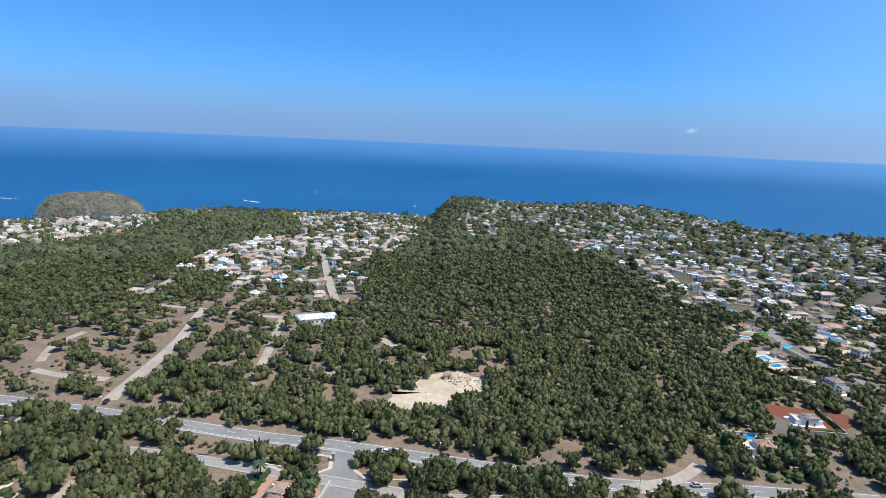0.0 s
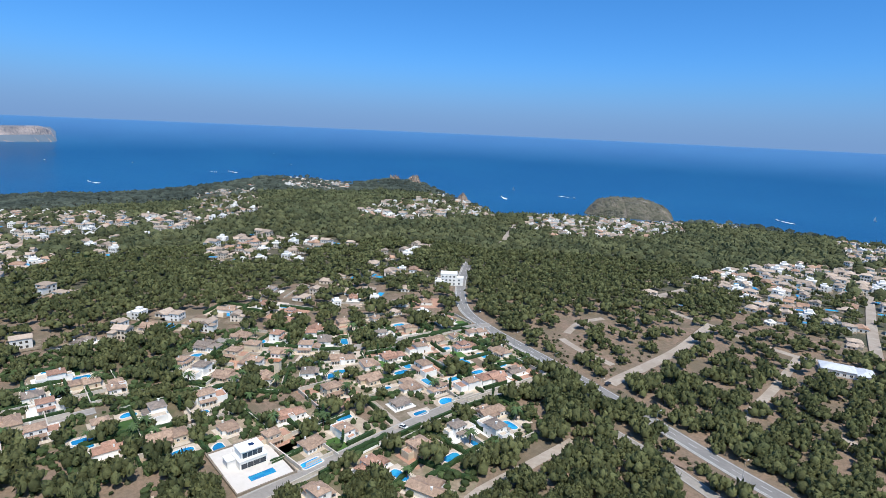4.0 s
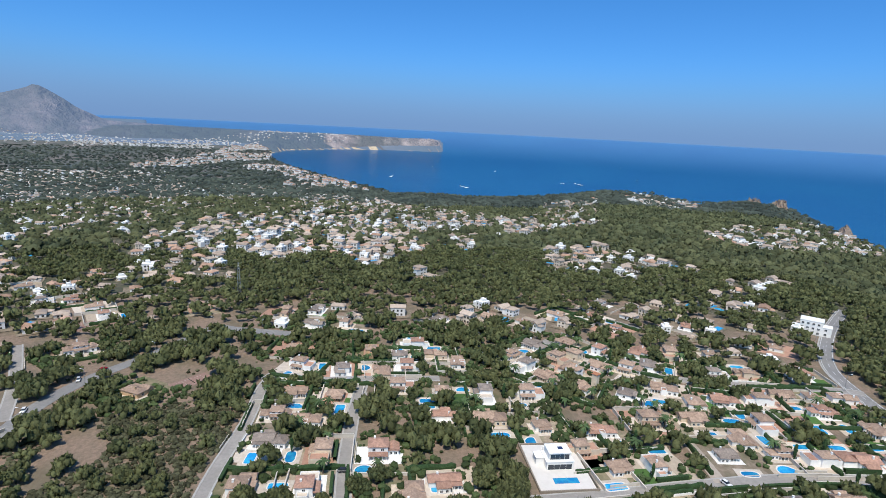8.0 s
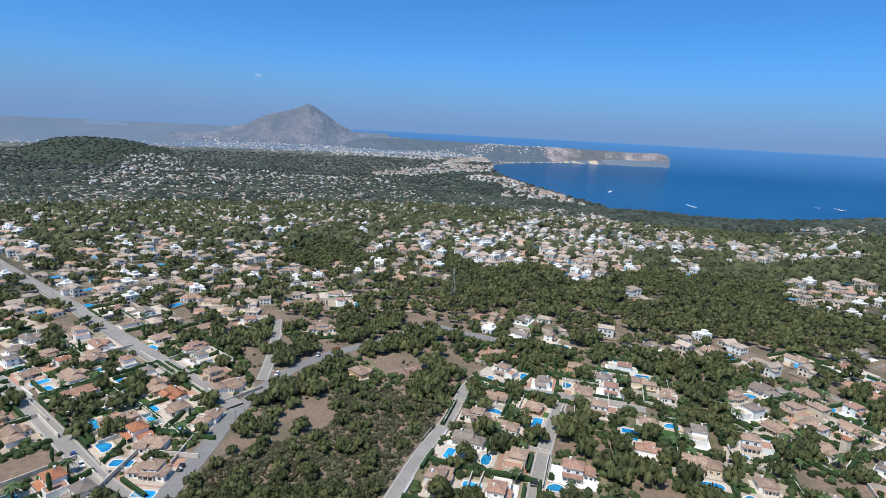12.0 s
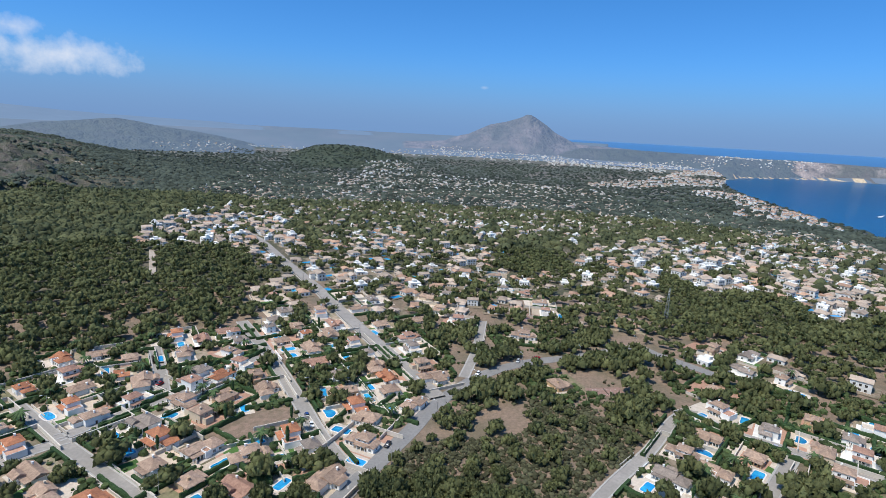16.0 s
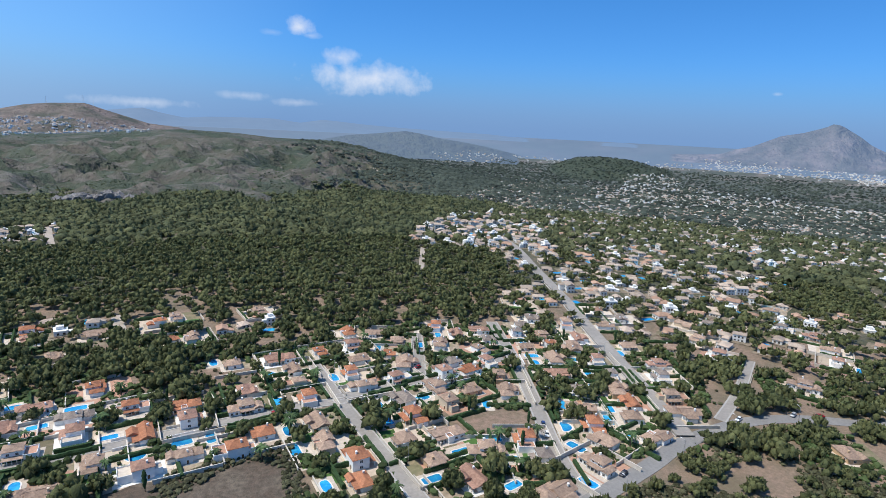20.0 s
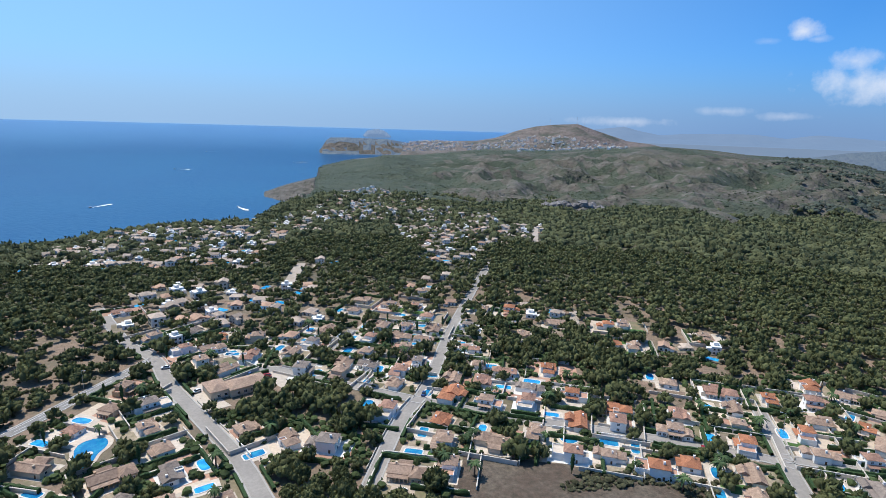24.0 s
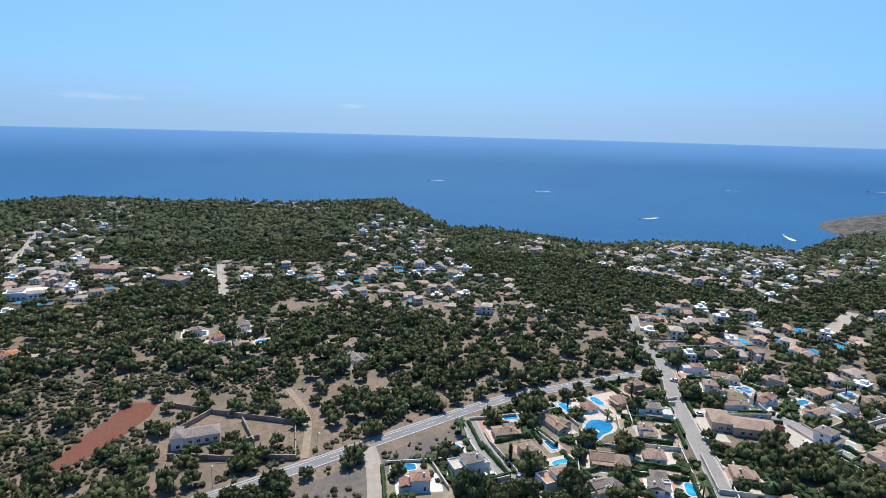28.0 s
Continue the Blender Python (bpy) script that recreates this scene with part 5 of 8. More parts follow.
LOOKS = {
    "tan": (TAN_TILES, WHITE_WALL, "white rendered villa with sun-bleached tan tile roof"),
    "pink": (PINK_TILES, WHITE_WALL, "white villa with faded pinkish clay tile roof"),
    "red": (RED_TILES, WHITE_WALL, "white villa with bright terracotta tile roof"),
    "ochre": (TAN_TILES, OCHRE_WALL, "ochre villa with tan clay tile roof"),
    "cream": (TAN_TILES, CREAM_WALL, "cream villa with tan clay tile roof"),
    "grey": (GREY_TILES, WHITE_WALL, "white villa with weathered grey-brown tile roof"),
}


def villa(plan, look_name, joined=False):
    """A villa with tiled roofs, chimney, porch, windows and door, its garden front towards -y."""
    roof_mat, wall_mat, label = LOOKS[look_name]
    volumes, (px0, px1, depth, py) = PLANS[plan]
    house = new("house", None)
    glazing = bmesh.new()

    def window(mesh, m, label=""):
        """A window of its own on a villa near by; on one farther off all its small windows make one part."""
        (frame_mesh, *panes), mesh = mesh
        if not joined:
            whole = part("window", frame_mesh, None, house, label, m=m)
            for p in panes:
                part("pane", p, None, whole)
            return
        first = len(glazing.verts)
        glazing.from_mesh(mesh)
        glazing.verts.ensure_lookup_table()
        bmesh.ops.transform(glazing, matrix=m, verts=glazing.verts[first:])

    tagged(house, label + (", two storeys" if plan == "tall" else ""), "house", group="villas")
    for k, (x0, y0, x1, y1, eaves, rise, gabled) in enumerate(volumes):
        bm = bmesh.new()
        box(bm, x0, y0, -0.4, x1, y1, eaves)
        if gabled:
            along = x1 - x0 >= y1 - y0
            for e in (0, 1):
                tri = [(x0 if e == 0 else x1, y0, eaves), (x0 if e == 0 else x1, y1, eaves), (x0 if e == 0 else x1, (y0 + y1) / 2, eaves + rise * 0.93)] if along else \
                      [(x0, y0 if e == 0 else y1, eaves), (x1, y0 if e == 0 else y1, eaves), ((x0 + x1) / 2, y0 if e == 0 else y1, eaves + rise * 0.93)]
                bm.faces.new([bm.verts.new(p) for p in tri])
        part("wall", bm, wall_mat, house)
        bm = bmesh.new()
        if rise == 0:
            box(bm, x0 + 0.2, y0 + 0.2, eaves, x1 - 0.2, y1 - 0.2, eaves + 0.12)
            part("roof", bm, PAVING_RED if len(look_name) % 2 else PAVING_PALE, house, "tiled roof terrace behind a parapet")
            bm = bmesh.new()
            for q in ((x0, y0, x1, y0 + 0.22), (x0, y1 - 0.22, x1, y1), (x0, y0 + 0.22, x0 + 0.22, y1 - 0.22), (x1 - 0.22, y0 + 0.22, x1, y1 - 0.22)):
                box(bm, q[0], q[1], eaves, q[2], q[3], eaves + 0.85)
            part("parapet", bm, wall_mat, house)
            continue
        hip(bm, x0, y0, x1, y1, eaves + 0.16 + 0.01 * k, rise, gable=gabled)
        if gabled is False or k == 0:
            # ridge tiles
            if x1 - x0 >= y1 - y0:
                inset = 0.0 if gabled else (y1 - y0 + 0.9) / 2 * 0.9
                tube(bm, (x0 - 0.45 + inset, (y0 + y1) / 2, eaves + rise + 0.18), (x1 + 0.45 - inset, (y0 + y1) / 2, eaves + rise + 0.18), 0.16, 0.16, 5)
        part("roof", bm, roof_mat, house)
        n = 2 if eaves > 4.4 else 1
        for floor in range(n):
            z = 0.9 + 2.75 * floor
            w = x1 - x0
            for fx in ((0.28, 0.72) if w > 5 else (0.5,)):
                x = x0 + w * fx
                if not (px0 - 0.6 < x < px1 + 0.6 and abs(y0 - py) < 0.1 and floor == 0):
                    window(WINDOW, pose(x, y0 - 0.02, z))
            if k == 0:
                window(WINDOW, pose(x0 - 0.02, (y0 + y1) / 2, z, 0, 0, -90))
            if k == len(volumes) - 1:
                window(WINDOW, pose(x1 + 0.02, (y0 + y1) / 2, z, 0, 0, 90))
    part("door", DOORWAY, None, house, m=pose(volumes[0][0] + 2.6, volumes[0][3] + 0.02, 0.02, 0, 0, 180))
    window(WIDE_WINDOW, pose((px0 + px1) / 2, py - 0.02, 0.05), "wide glazed door under the porch")
    if joined:
        part("glazing", glazing, [FRAME, GLASS], house)
    else:
        glazing.free()
    bm = bmesh.new()
    count = max(3, int((px1 - px0) / 1.9))
    for i in range(count + 1):
        x = px0 + 0.2 + (px1 - px0 - 0.4) * i / count
        box(bm, x - 0.17, py - depth, -0.2, x + 0.17, py - depth + 0.34, 2.3)
    box(bm, px0, py - depth, 2.3, px1, py - depth + 0.34, 2.62)
    part("porch", bm, wall_mat, house)
    bm = bmesh.new()
    shed(bm, px0 - 0.25, py - depth - 0.3, px1 + 0.25, py - 0.02, 2.75, 3.2 if volumes[0][4] > 3.2 else 2.98)
    part("porch_roof", bm, roof_mat, house)
    bm = bmesh.new()
    x0, y0, x1, y1, eaves, rise, _ = volumes[0]
    cx, cy = x0 + (x1 - x0) * 0.3, y0 + (y1 - y0) * 0.68
    box(bm, cx - 0.4, cy - 0.4, eaves, cx + 0.4, cy + 0.4, eaves + rise + 0.7)
    box(bm, cx - 0.5, cy - 0.5, eaves + rise + 0.7, cx + 0.5, cy + 0.5, eaves + rise + 0.85)
    part("chimney", bm, wall_mat, house)
    bm = bmesh.new()
    w = max(v[2] for v in volumes) + 2.2
    box(bm, -w, py - depth - 2.5, -0.5, w, max(v[3] for v in volumes) + 1.5, 0.12)
    part("terrace", bm, TERRACE_WHITE if look_name in ("pink", "grey") else (PAVING_PALE, PAVING, PAVING_PALE, PAVING_PALE, PAVING_RED)[(len(plan) * 2 + len(look_name)) % 5], house)
    return house


def pool_shape(kind):
    """Outline of a pool: a rectangle with rounded ends, a kidney or a plain rectangle."""
    pts = []
    for i in range(28):
        a = 6.2832 * i / 28
        c, s = math.cos(a), math.sin(a)
        if kind == "plain":
            e = 8.0
        elif kind == "round":
            e = 3.0
        else:
            e = 2.3
        k = (abs(c) ** e + abs(s) ** e) ** (-1 / e)
        x, y = 4.4 * k * c, 2.2 * k * s
        if kind == "kidney":
            x, y = x * 0.95, y * 1.15 + 0.9 * math.cos(x * 0.45)
        pts.append((x, y))
    return pts


def pool(kind):
    thing = new("swimming_pool", None)
    tagged(thing, {"plain": "rectangular swimming pool of bright blue water", "round": "blue swimming pool with rounded corners", "kidney": "kidney-shaped turquoise swimming pool"}[kind] + " beside a villa", "pool", group="garden pools")
    pts = pool_shape(kind)
    wide = [(x * 1.13, y * 1.25) for x, y in pts]
    bm = bmesh.new()
    n = len(pts)
    a = [bm.verts.new((x, y, 0.26)) for x, y in pts]
    b = [bm.verts.new((x, y, 0.26)) for x, y in wide]
    lo = [bm.verts.new((x, y, -0.4)) for x, y in wide]
    li = [bm.verts.new((x, y, 0.0)) for x, y in pts]
    for i in range(n):
        j = (i + 1) % n
        bm.faces.new((a[i], b[i], b[j], a[j]))
        bm.faces.new((b[i], lo[i], lo[j], b[j]))
        bm.faces.new((li[i], a[i], a[j], li[j]))
    part("coping", bm, COPING, thing)
    bm = bmesh.new()
    bm.faces.new([bm.verts.new((x, y, 0.2)) for x, y in pts])
    part("water", bm, POOL, thing)
    bm = bmesh.new()
    slab(bm, [(-7.2, -4.6), (6.6, -4.9), (7.4, 4.4), (-6.4, 4.8)], -0.5, 0.1)
    part("deck", bm, (PAVING, PAVING_PALE, PAVING_PALE)[len(kind) % 3], thing)
    return thing


def hedge_mesh(seed, sides):
    """A clipped hedge along some sides of a plot, its top and flanks uneven."""
    r = np.random.RandomState(seed)
    bm = bmesh.new()
    for x0, y0, x1, y1 in sides:
        length = math.hypot(x1 - x0, y1 - y0)
        n = max(3, int(length / 1.6))
        ux, uy = (x1 - x0) / length, (y1 - y0) / length
        rings = []
        for i in range(n + 1):
            s = length * i / n
            cx, cy = x0 + ux * s, y0 + uy * s
            w, h = r.uniform(0.5, 0.85), r.uniform(1.5, 2.2)
            ring = [(-w, -0.2), (-w * r.uniform(0.9, 1.2), h * 0.6), (-w * 0.6, h), (w * 0.6, h * r.uniform(0.92, 1.05)), (w * r.uniform(0.9, 1.2), h * 0.6), (w, -0.2)]
            rings.append([bm.verts.new((cx - uy * o, cy + ux * o, z)) for o, z in ring])
        for p, q in zip(rings[:-1], rings[1:]):
            for k in range(5):
                bm.faces.new((p[k], p[k + 1], q[k + 1], q[k]))
        bm.faces.new(rings[0])
        bm.faces.new(rings[-1][::-1])
    return finish(bm, "hedge", HEDGE)


def wall_mesh(sides, h=1.5):
    bm = bmesh.new()
    for x0, y0, x1, y1 in sides:
        if abs(x1 - x0) > abs(y1 - y0):
            box(bm, min(x0, x1), y0 - 0.13, -0.3, max(x0, x1), y0 + 0.13, h)
            box(bm, min(x0, x1) - 0.05, y0 - 0.2, h, max(x0, x1) + 0.05, y0 + 0.2, h + 0.1)
        else:
            box(bm, x0 - 0.13, min(y0, y1), -0.3, x0 + 0.13, max(y0, y1), h)
            box(bm, x0 - 0.2, min(y0, y1) - 0.05, h, x0 + 0.2, max(y0, y1) + 0.05, h + 0.1)
    return finish(bm, "garden_wall", STONE_WALL)


HEDGES = [hedge_mesh(1, [(-11.5, -12, -11.5, 10), (-11.5, 10, 6, 10)]), hedge_mesh(2, [(11.5, -12, 11.5, 9), (-9, -13, 11.5, -13)]),
          hedge_mesh(3, [(-11.5, 10, 11.5, 10)]), hedge_mesh(4, [(-12, -11, -12, 9), (12, -11, 12, 9)])]
WALLS = [wall_mesh([(-11.2, 11, 9, 11), (11.6, -10, 11.6, 9)]), wall_mesh([(-11.6, -11, -11.6, 11), (-11, 11.2, 11, 11.2)], 1.8), wall_mesh([(-10, -13.4, 11, -13.4)], 1.3)]

# villas: x, y, and x, y of the pool (0, 0: none in sight)
VILLAS = {
    "hedge": [(-148, 73, 0, 0), (-177, 84, -167, 79), (-152, 95, -143, 101), (-150, 116, -141, 123), (-153, 137, -142, 137), (-156, 158, -145, 158), (-130, 104, 0, 0), (-206, 62, -195, 56), (-202, 86, -193, 91), (-210, 110, -189, 104), (-185, 130, -174, 133), (-186, 153, -176, 149), (-207, 159, -212, 149), (-230, 172, 0, 0), (-229, 155, -218, 156), (-212, 131, -201, 132), (-235, 110, -227, 118), (-240, 131, -229, 125), (-263, 122, -253, 118), (-202, 208, -206, 198)],
    "upper": [(-257, 215, 0, 0), (-296, 227, 0, 0), (-281, 178, 0, 0), (-257, 167, 0, 0), (-282, 154, 0, 0), (-285, 137, 0, 0), (-265, 108, 0, 0), (-333, 81, 0, 0), (-333, 28, 0, 0), (-279, 99, -287, 106), (-329, 189, -331, 176), (-279, 64, 0, 0), (-234, 63, -225, 57), (-233, 42, -239, 33), (-211, 41, -200, 44), (-215, 22, -223, 15), (-237, 23, -228, 16), (-268, 33, 0, 0), (-372, 147, 0, 0), (-298, 100, 0, 0), (-324, 139, 0, 0)],
    "lane": [(-165, -48, -168, -37), (-166, -27, 0, 0), (-186, -25, -185, -36), (-194, -45, -184, -50), (-233, -43, -222, -41), (-231, -25, -220, -22), (-209, -34, 0, 0), (-187, -4, -177, -9), (-255, -5, -262, -14), (-258, -25, -263, -35), (-262, -45, -253, -51), (-280, -11, -286, 3), (-161, 8, -168, 16), (-168, 19, 0, 0), (-284, -53, 0, 0), (-320, -48, 0, 0), (-322, -29, -313, -22), (-233, -111, 0, 0), (-277, -158, 0, 0), (-328, -171, -331, -161), (-347, -122, 0, 0)],
    "lane_west": [(-343, -185, 0, 0), (-357, -203, 0, 0), (-353, -221, -343, -219), (-274, 88, 0, 0), (-338, 62, 0, 0), (-347, 108, 0, 0), (-346, 131, -337, 141), (-347, -50, 0, 0), (-342, -69, 0, 0), (-389, -255, 0, 0)],
    "between": [(-175, -227, -164, -228), (-165, -211, 0, 0), (-165, -193, -150, -185), (-154, -178, 0, 0), (-149, -164, -139, -169), (-146, -153, -134, -155), (-133, -141, -124, -135), (-196, -218, -187, -225), (-190, -200, -183, -209), (-182, -187, -175, -195), (-179, -175, -168, -175), (-171, -164, -161, -167), (-168, -147, -161, -155), (-211, -317, 0, 0), (-200, -287, 0, 0), (-189, -260, -174, -258), (-185, -245, 0, 0), (-214, -270, 0, 0), (-195, -237, 0, 0), (-208, -248, 0, 0), (-186, -277, 0, 0)],
    "right_row": [(-228, -229, -218, -224), (-225, -203, 0, 0), (-214, -190, -205, -197), (-202, -171, 0, 0), (-195, -159, 0, 0), (-238, -261, 0, 0), (-254, -288, 0, 0), (-258, -269, 0, 0), (-294, -280, 0, 0), (-251, -219, 0, 0), (-278, -224, 0, 0), (-269, -200, 0, 0), (-305, -239, 0, 0), (-292, -246, 0, 0)],
    "left_rows": [(-155, -264, 0, 0), (-143, -252, 0, 0), (-138, -235, -130, -223), (-136, -218, 0, 0), (-131, -203, -117, -197), (-125, -230, -122, -241), (-121, -241, -116, -256), (-125, -265, -115, -270), (-112, -231, 0, 0), (-115, -210, -107, -218), (-101, -218, -92, -212), (-116, -164, -106, -171), (-115, -150, -105, -157), (-108, -133, -98, -143), (-85, -150, -73, -156), (-77, -164, -90, -168), (-89, -179, 0, 0), (-81, -196, -71, -199), (-83, -212, -72, -213), (-70, -230, -60, -245)],
    "left_far": [(-68, -245, 0, 0), (-88, -232, 0, 0), (-97, -247, 0, 0), (-92, -262, -91, -273), (-104, -278, 0, 0), (-81, -297, -71, -302), (-78, -277, 0, 0), (-76, -259, 0, 0), (-60, -275, 0, 0), (-42, -242, 0, 0), (-44, -226, -32, -229), (-39, -272, 0, 0), (-43, -205, -32, -204), (-23, -204, 0, 0), (-43, -189, -32, -190), (-52, -174, 0, 0), (-20, -242, 0, 0), (-18, -226, 0, 0), (-133, -291, 0, 0)],
    "south_row": [(-49, -162, -38, -165), (5, -198, 6, -209), (-11, -195, -4, -209), (19, -193, 21, -205), (48, -190, 55, -199), (20, -218, 31, -222), (-17, -273, -8, -280), (5, -236, 0, 0), (3, -223, 0, 0), (63, -308, 0, 0), (40, -265, 0, 0), (58, -218, 0, 0), (24, -241, 0, 0), (60, -253, 69, -259), (49, -334, 0, 0), (12, -315, 0, 0), (1, -315, 0, 0), (18, -344, 0, 0), (78, -335, 0, 0), (-38, -348, 0, 0)],
    "pine_rows": [(72, -197, 0, 0), (66, -182, 76, -187), (58, -167, 74, -173), (96, -194, 107, -198), (76, -219, 87, -219), (81, -235, 92, -236), (74, -256, 0, 0), (85, -274, 94, -282), (81, -347, 0, 0), (99, -343, 0, 0), (9, -352, 0, 0)],
    "pine_west": [(104, -219, 118, -218), (108, -232, 119, -232), (103, -246, 0, 0), (118, -260, 116, -270), (113, -276, 121, -282), (114, -292, 123, -298), (126, -313, 0, 0), (125, -232, 0, 0), (133, -217, 145, -216), (137, -229, 0, 0), (134, -245, 145, -246), (141, -263, 152, -263), (167, -244, 177, -249), (171, -266, 181, -264), (170, -230, 180, -234), (173, -303, 184, -302), (185, -216, 197, -217), (151, -214, 0, 0), (179, -324, 0, 0), (157, -323, 144, -311), (150, -357, 150, -379), (140, -327, 0, 0)],
    "square": [(140, -159, 134, -169), (120, -160, 127, -148), (105, -163, 0, 0), (189, -87, 201, -95), (173, -91, 177, -102), (155, -93, 165, -100), (171, -65, 183, -65), (160, -117, 0, 0), (189, -111, 0, 0), (158, -136, 0, 0), (144, -126, 139, -136), (131, -113, 0, 0), (118, -121, 129, -126), (175, -145, 0, 0), (187, -158, 0, 0), (210, -166, 0, 0), (134, -93, 0, 0), (186, -199, 199, -218)],
    "slope": [(166, -45, 177, -43), (309, 18, 317, 8), (341, 19, 0, 0), (320, 32, 0, 0), (337, 46, 0, 0), (298, -41, 0, 0), (276, -41, 0, 0), (323, 133, 0, 0), (300, -238, 0, 0), (249, -215, 0, 0), (237, -232, 0, 0), (217, -230, 0, 0), (222, -209, 0, 0)],
    "east": [(-51, 167, 0, 0), (133, 209, 134, 220), (169, 236, 0, 0), (200, 294, 195, 304), (206, 319, 195, 315), (185, 440, 185, 419), (213, 369, 202, 352), (209, 276, 0, 0), (257, 340, 267, 352), (219, 399, 0, 0), (263, 368, 254, 374), (306, 392, 0, 0), (241, 472, 0, 0)],
}
MIX = {
    "hedge": ("tan", "tan", "pink", "cream", "grey", "tan"), "upper": ("pink", "tan", "tan", "grey", "cream"), "lane": ("tan", "pink", "cream", "grey", "tan", "ochre"),
    "between": ("tan", "pink", "grey", "ochre", "red", "tan"), "left_rows": ("grey", "tan", "pink", "ochre", "tan", "red"), "left_far": ("red", "pink", "tan", "red", "cream"),
    "south_row": ("red", "tan", "red", "pink", "cream"), "pine_rows": ("red", "tan", "tan", "pink"), "square": ("cream", "tan", "grey", "ochre"), "slope": ("pink", "tan", "grey", "red"),
}
ROUND = np.concatenate([np.column_stack([l[:-1], np.diff(l, axis=0)]) for n, l in LINES.items() if len(l) > 2])


def street_angle(x, y):
    """Direction, in degrees, of the road that passes nearest."""
    k = np.argmin(np.hypot(ROUND[:, 0] - x, ROUND[:, 1] - y))
    return math.degrees(math.atan2(ROUND[k, 3], ROUND[k, 2]))


def settle(thing, stock, key, m):
    """Places a thing, or a copy of it once the first of its kind stands."""
    if key in stock:
        sx, sy, sz = stock[key].scale
        return copy_thing(stock[key], m @ Matrix.Diagonal((1 / sx, 1 / sy, 1 / sz, 1)))
    stock[key] = thing()
    stock[key].matrix_basis = m
    return stock[key]


# built-up blocks near by, where villas stand in rows along every street
BLOCKS = [
    [(-347, 74), (-359, 151), (-337, 252), (-281, 240), (-225, 208), (-175, 215), (-177, 157), (-142, 168), (-138, 123), (-133, 99), (-203, 30), (-238, 37), (-231, 55), (-302, 79)],
    [(-249, -60), (-270, -16), (-311, 1), (-364, 79), (-375, 207), (-322, 295), (-216, 207), (-178, 163), (-168, 117), (-171, 70), (-193, 53), (-219, 59), (-239, 17), (-239, -14), (-193, -11), (-162, -16), (-163, -56)],
    [(-246, -318), (-233, -250), (-189, -145), (-176, -140), (-137, -132), (-126, -145), (-121, -165)],
    [(-30, -275), (-73, -313), (-130, -311), (-171, -288), (-221, -360), (-227, -281), (-188, -145), (-139, -135), (-117, -129), (-65, -149), (-42, -233)],
    [(73, -262), (38, -266), (4, -233), (-19, -220), (-34, -192), (-58, -151), (-34, -160), (-35, -188), (25, -193), (60, -206)],
    [(90, -354), (43, -363), (4, -341), (-43, -332), (-63, -297), (-32, -275), (4, -286), (33, -311), (74, -324)],
    [(143, -212), (117, -335), (89, -330), (80, -231), (-18, -236), (-40, -261), (-37, -225), (77, -145), (92, -197)],
    [(208, -89), (205, -135), (201, -150), (181, -159), (115, -129), (109, -122), (176, -75)],
    [(281, -217), (210, -271), (109, -334), (91, -231), (148, -220), (186, -201), (215, -197)],
]


def rows_along_streets():
    """Villas in two rows on both sides of the streets of the built-up blocks, where no listed villa or pool stands."""
    r = random.Random(12)
    homes = [(x, y) for rows in VILLAS.values() for x, y, _, _ in rows] + [(-179, 61), (166, -187), (183, -126), (216, 30)]
    pools = [(px, py) for rows in VILLAS.values() for _, _, px, py in rows if px or py] + [(-178, 74), (-178, 48)]
    made = []
    for off in (11.5, 26.0, 40.0):
        for name, line in LINES.items():
            if name in DUSTY or name in ("main_road", "south_road", "junction_road", "field_track", "service_road"):
                continue
            fine = curve_through([tuple(p) for p in line[::2]] + [tuple(line[-1])], 4.0)
            for side in (-1, 1):
                for k in range(1, len(fine) - 1):
                    d = fine[k + 1] - fine[k - 1]
                    d = d / max(np.hypot(*d), 1e-6)
                    n = np.array([-d[1], d[0]]) * side
                    q = fine[k] + n * (off + r.uniform(-1, 1))
                    if not 150 < np.hypot(*q) < 320 or not any(inside(q[0], q[1], b) for b in BLOCKS):
                        continue
                    if any(claimed(*(q + o)) in (1, 2, 3, 6, 9) for o in (np.zeros(2), d * 6, -d * 6, n * 6, -n * 6)):
                        continue
                    if min(math.hypot(q[0] - x, q[1] - y) for x, y in homes) < 14.0 or min(math.hypot(q[0] - x, q[1] - y) for x, y in pools) < 9.0:
                        continue
                    spot = (0, 0)
                    if r.random() < 0.62:
                        for way in (n, d, -d, -n):
                            w = q + way * 10.5
                            if claimed(*w) not in (1, 2, 3, 6, 9) and min(math.hypot(w[0] - x, w[1] - y) for x, y in homes) > 9.5 and min(math.hypot(w[0] - x, w[1] - y) for x, y in pools) > 9:
                                spot = (float(w[0]), float(w[1]))
                                pools.append(spot)
                                break
                    homes.append((float(q[0]), float(q[1])))
                    made.append((float(q[0]), float(q[1]), *spot))
    return made


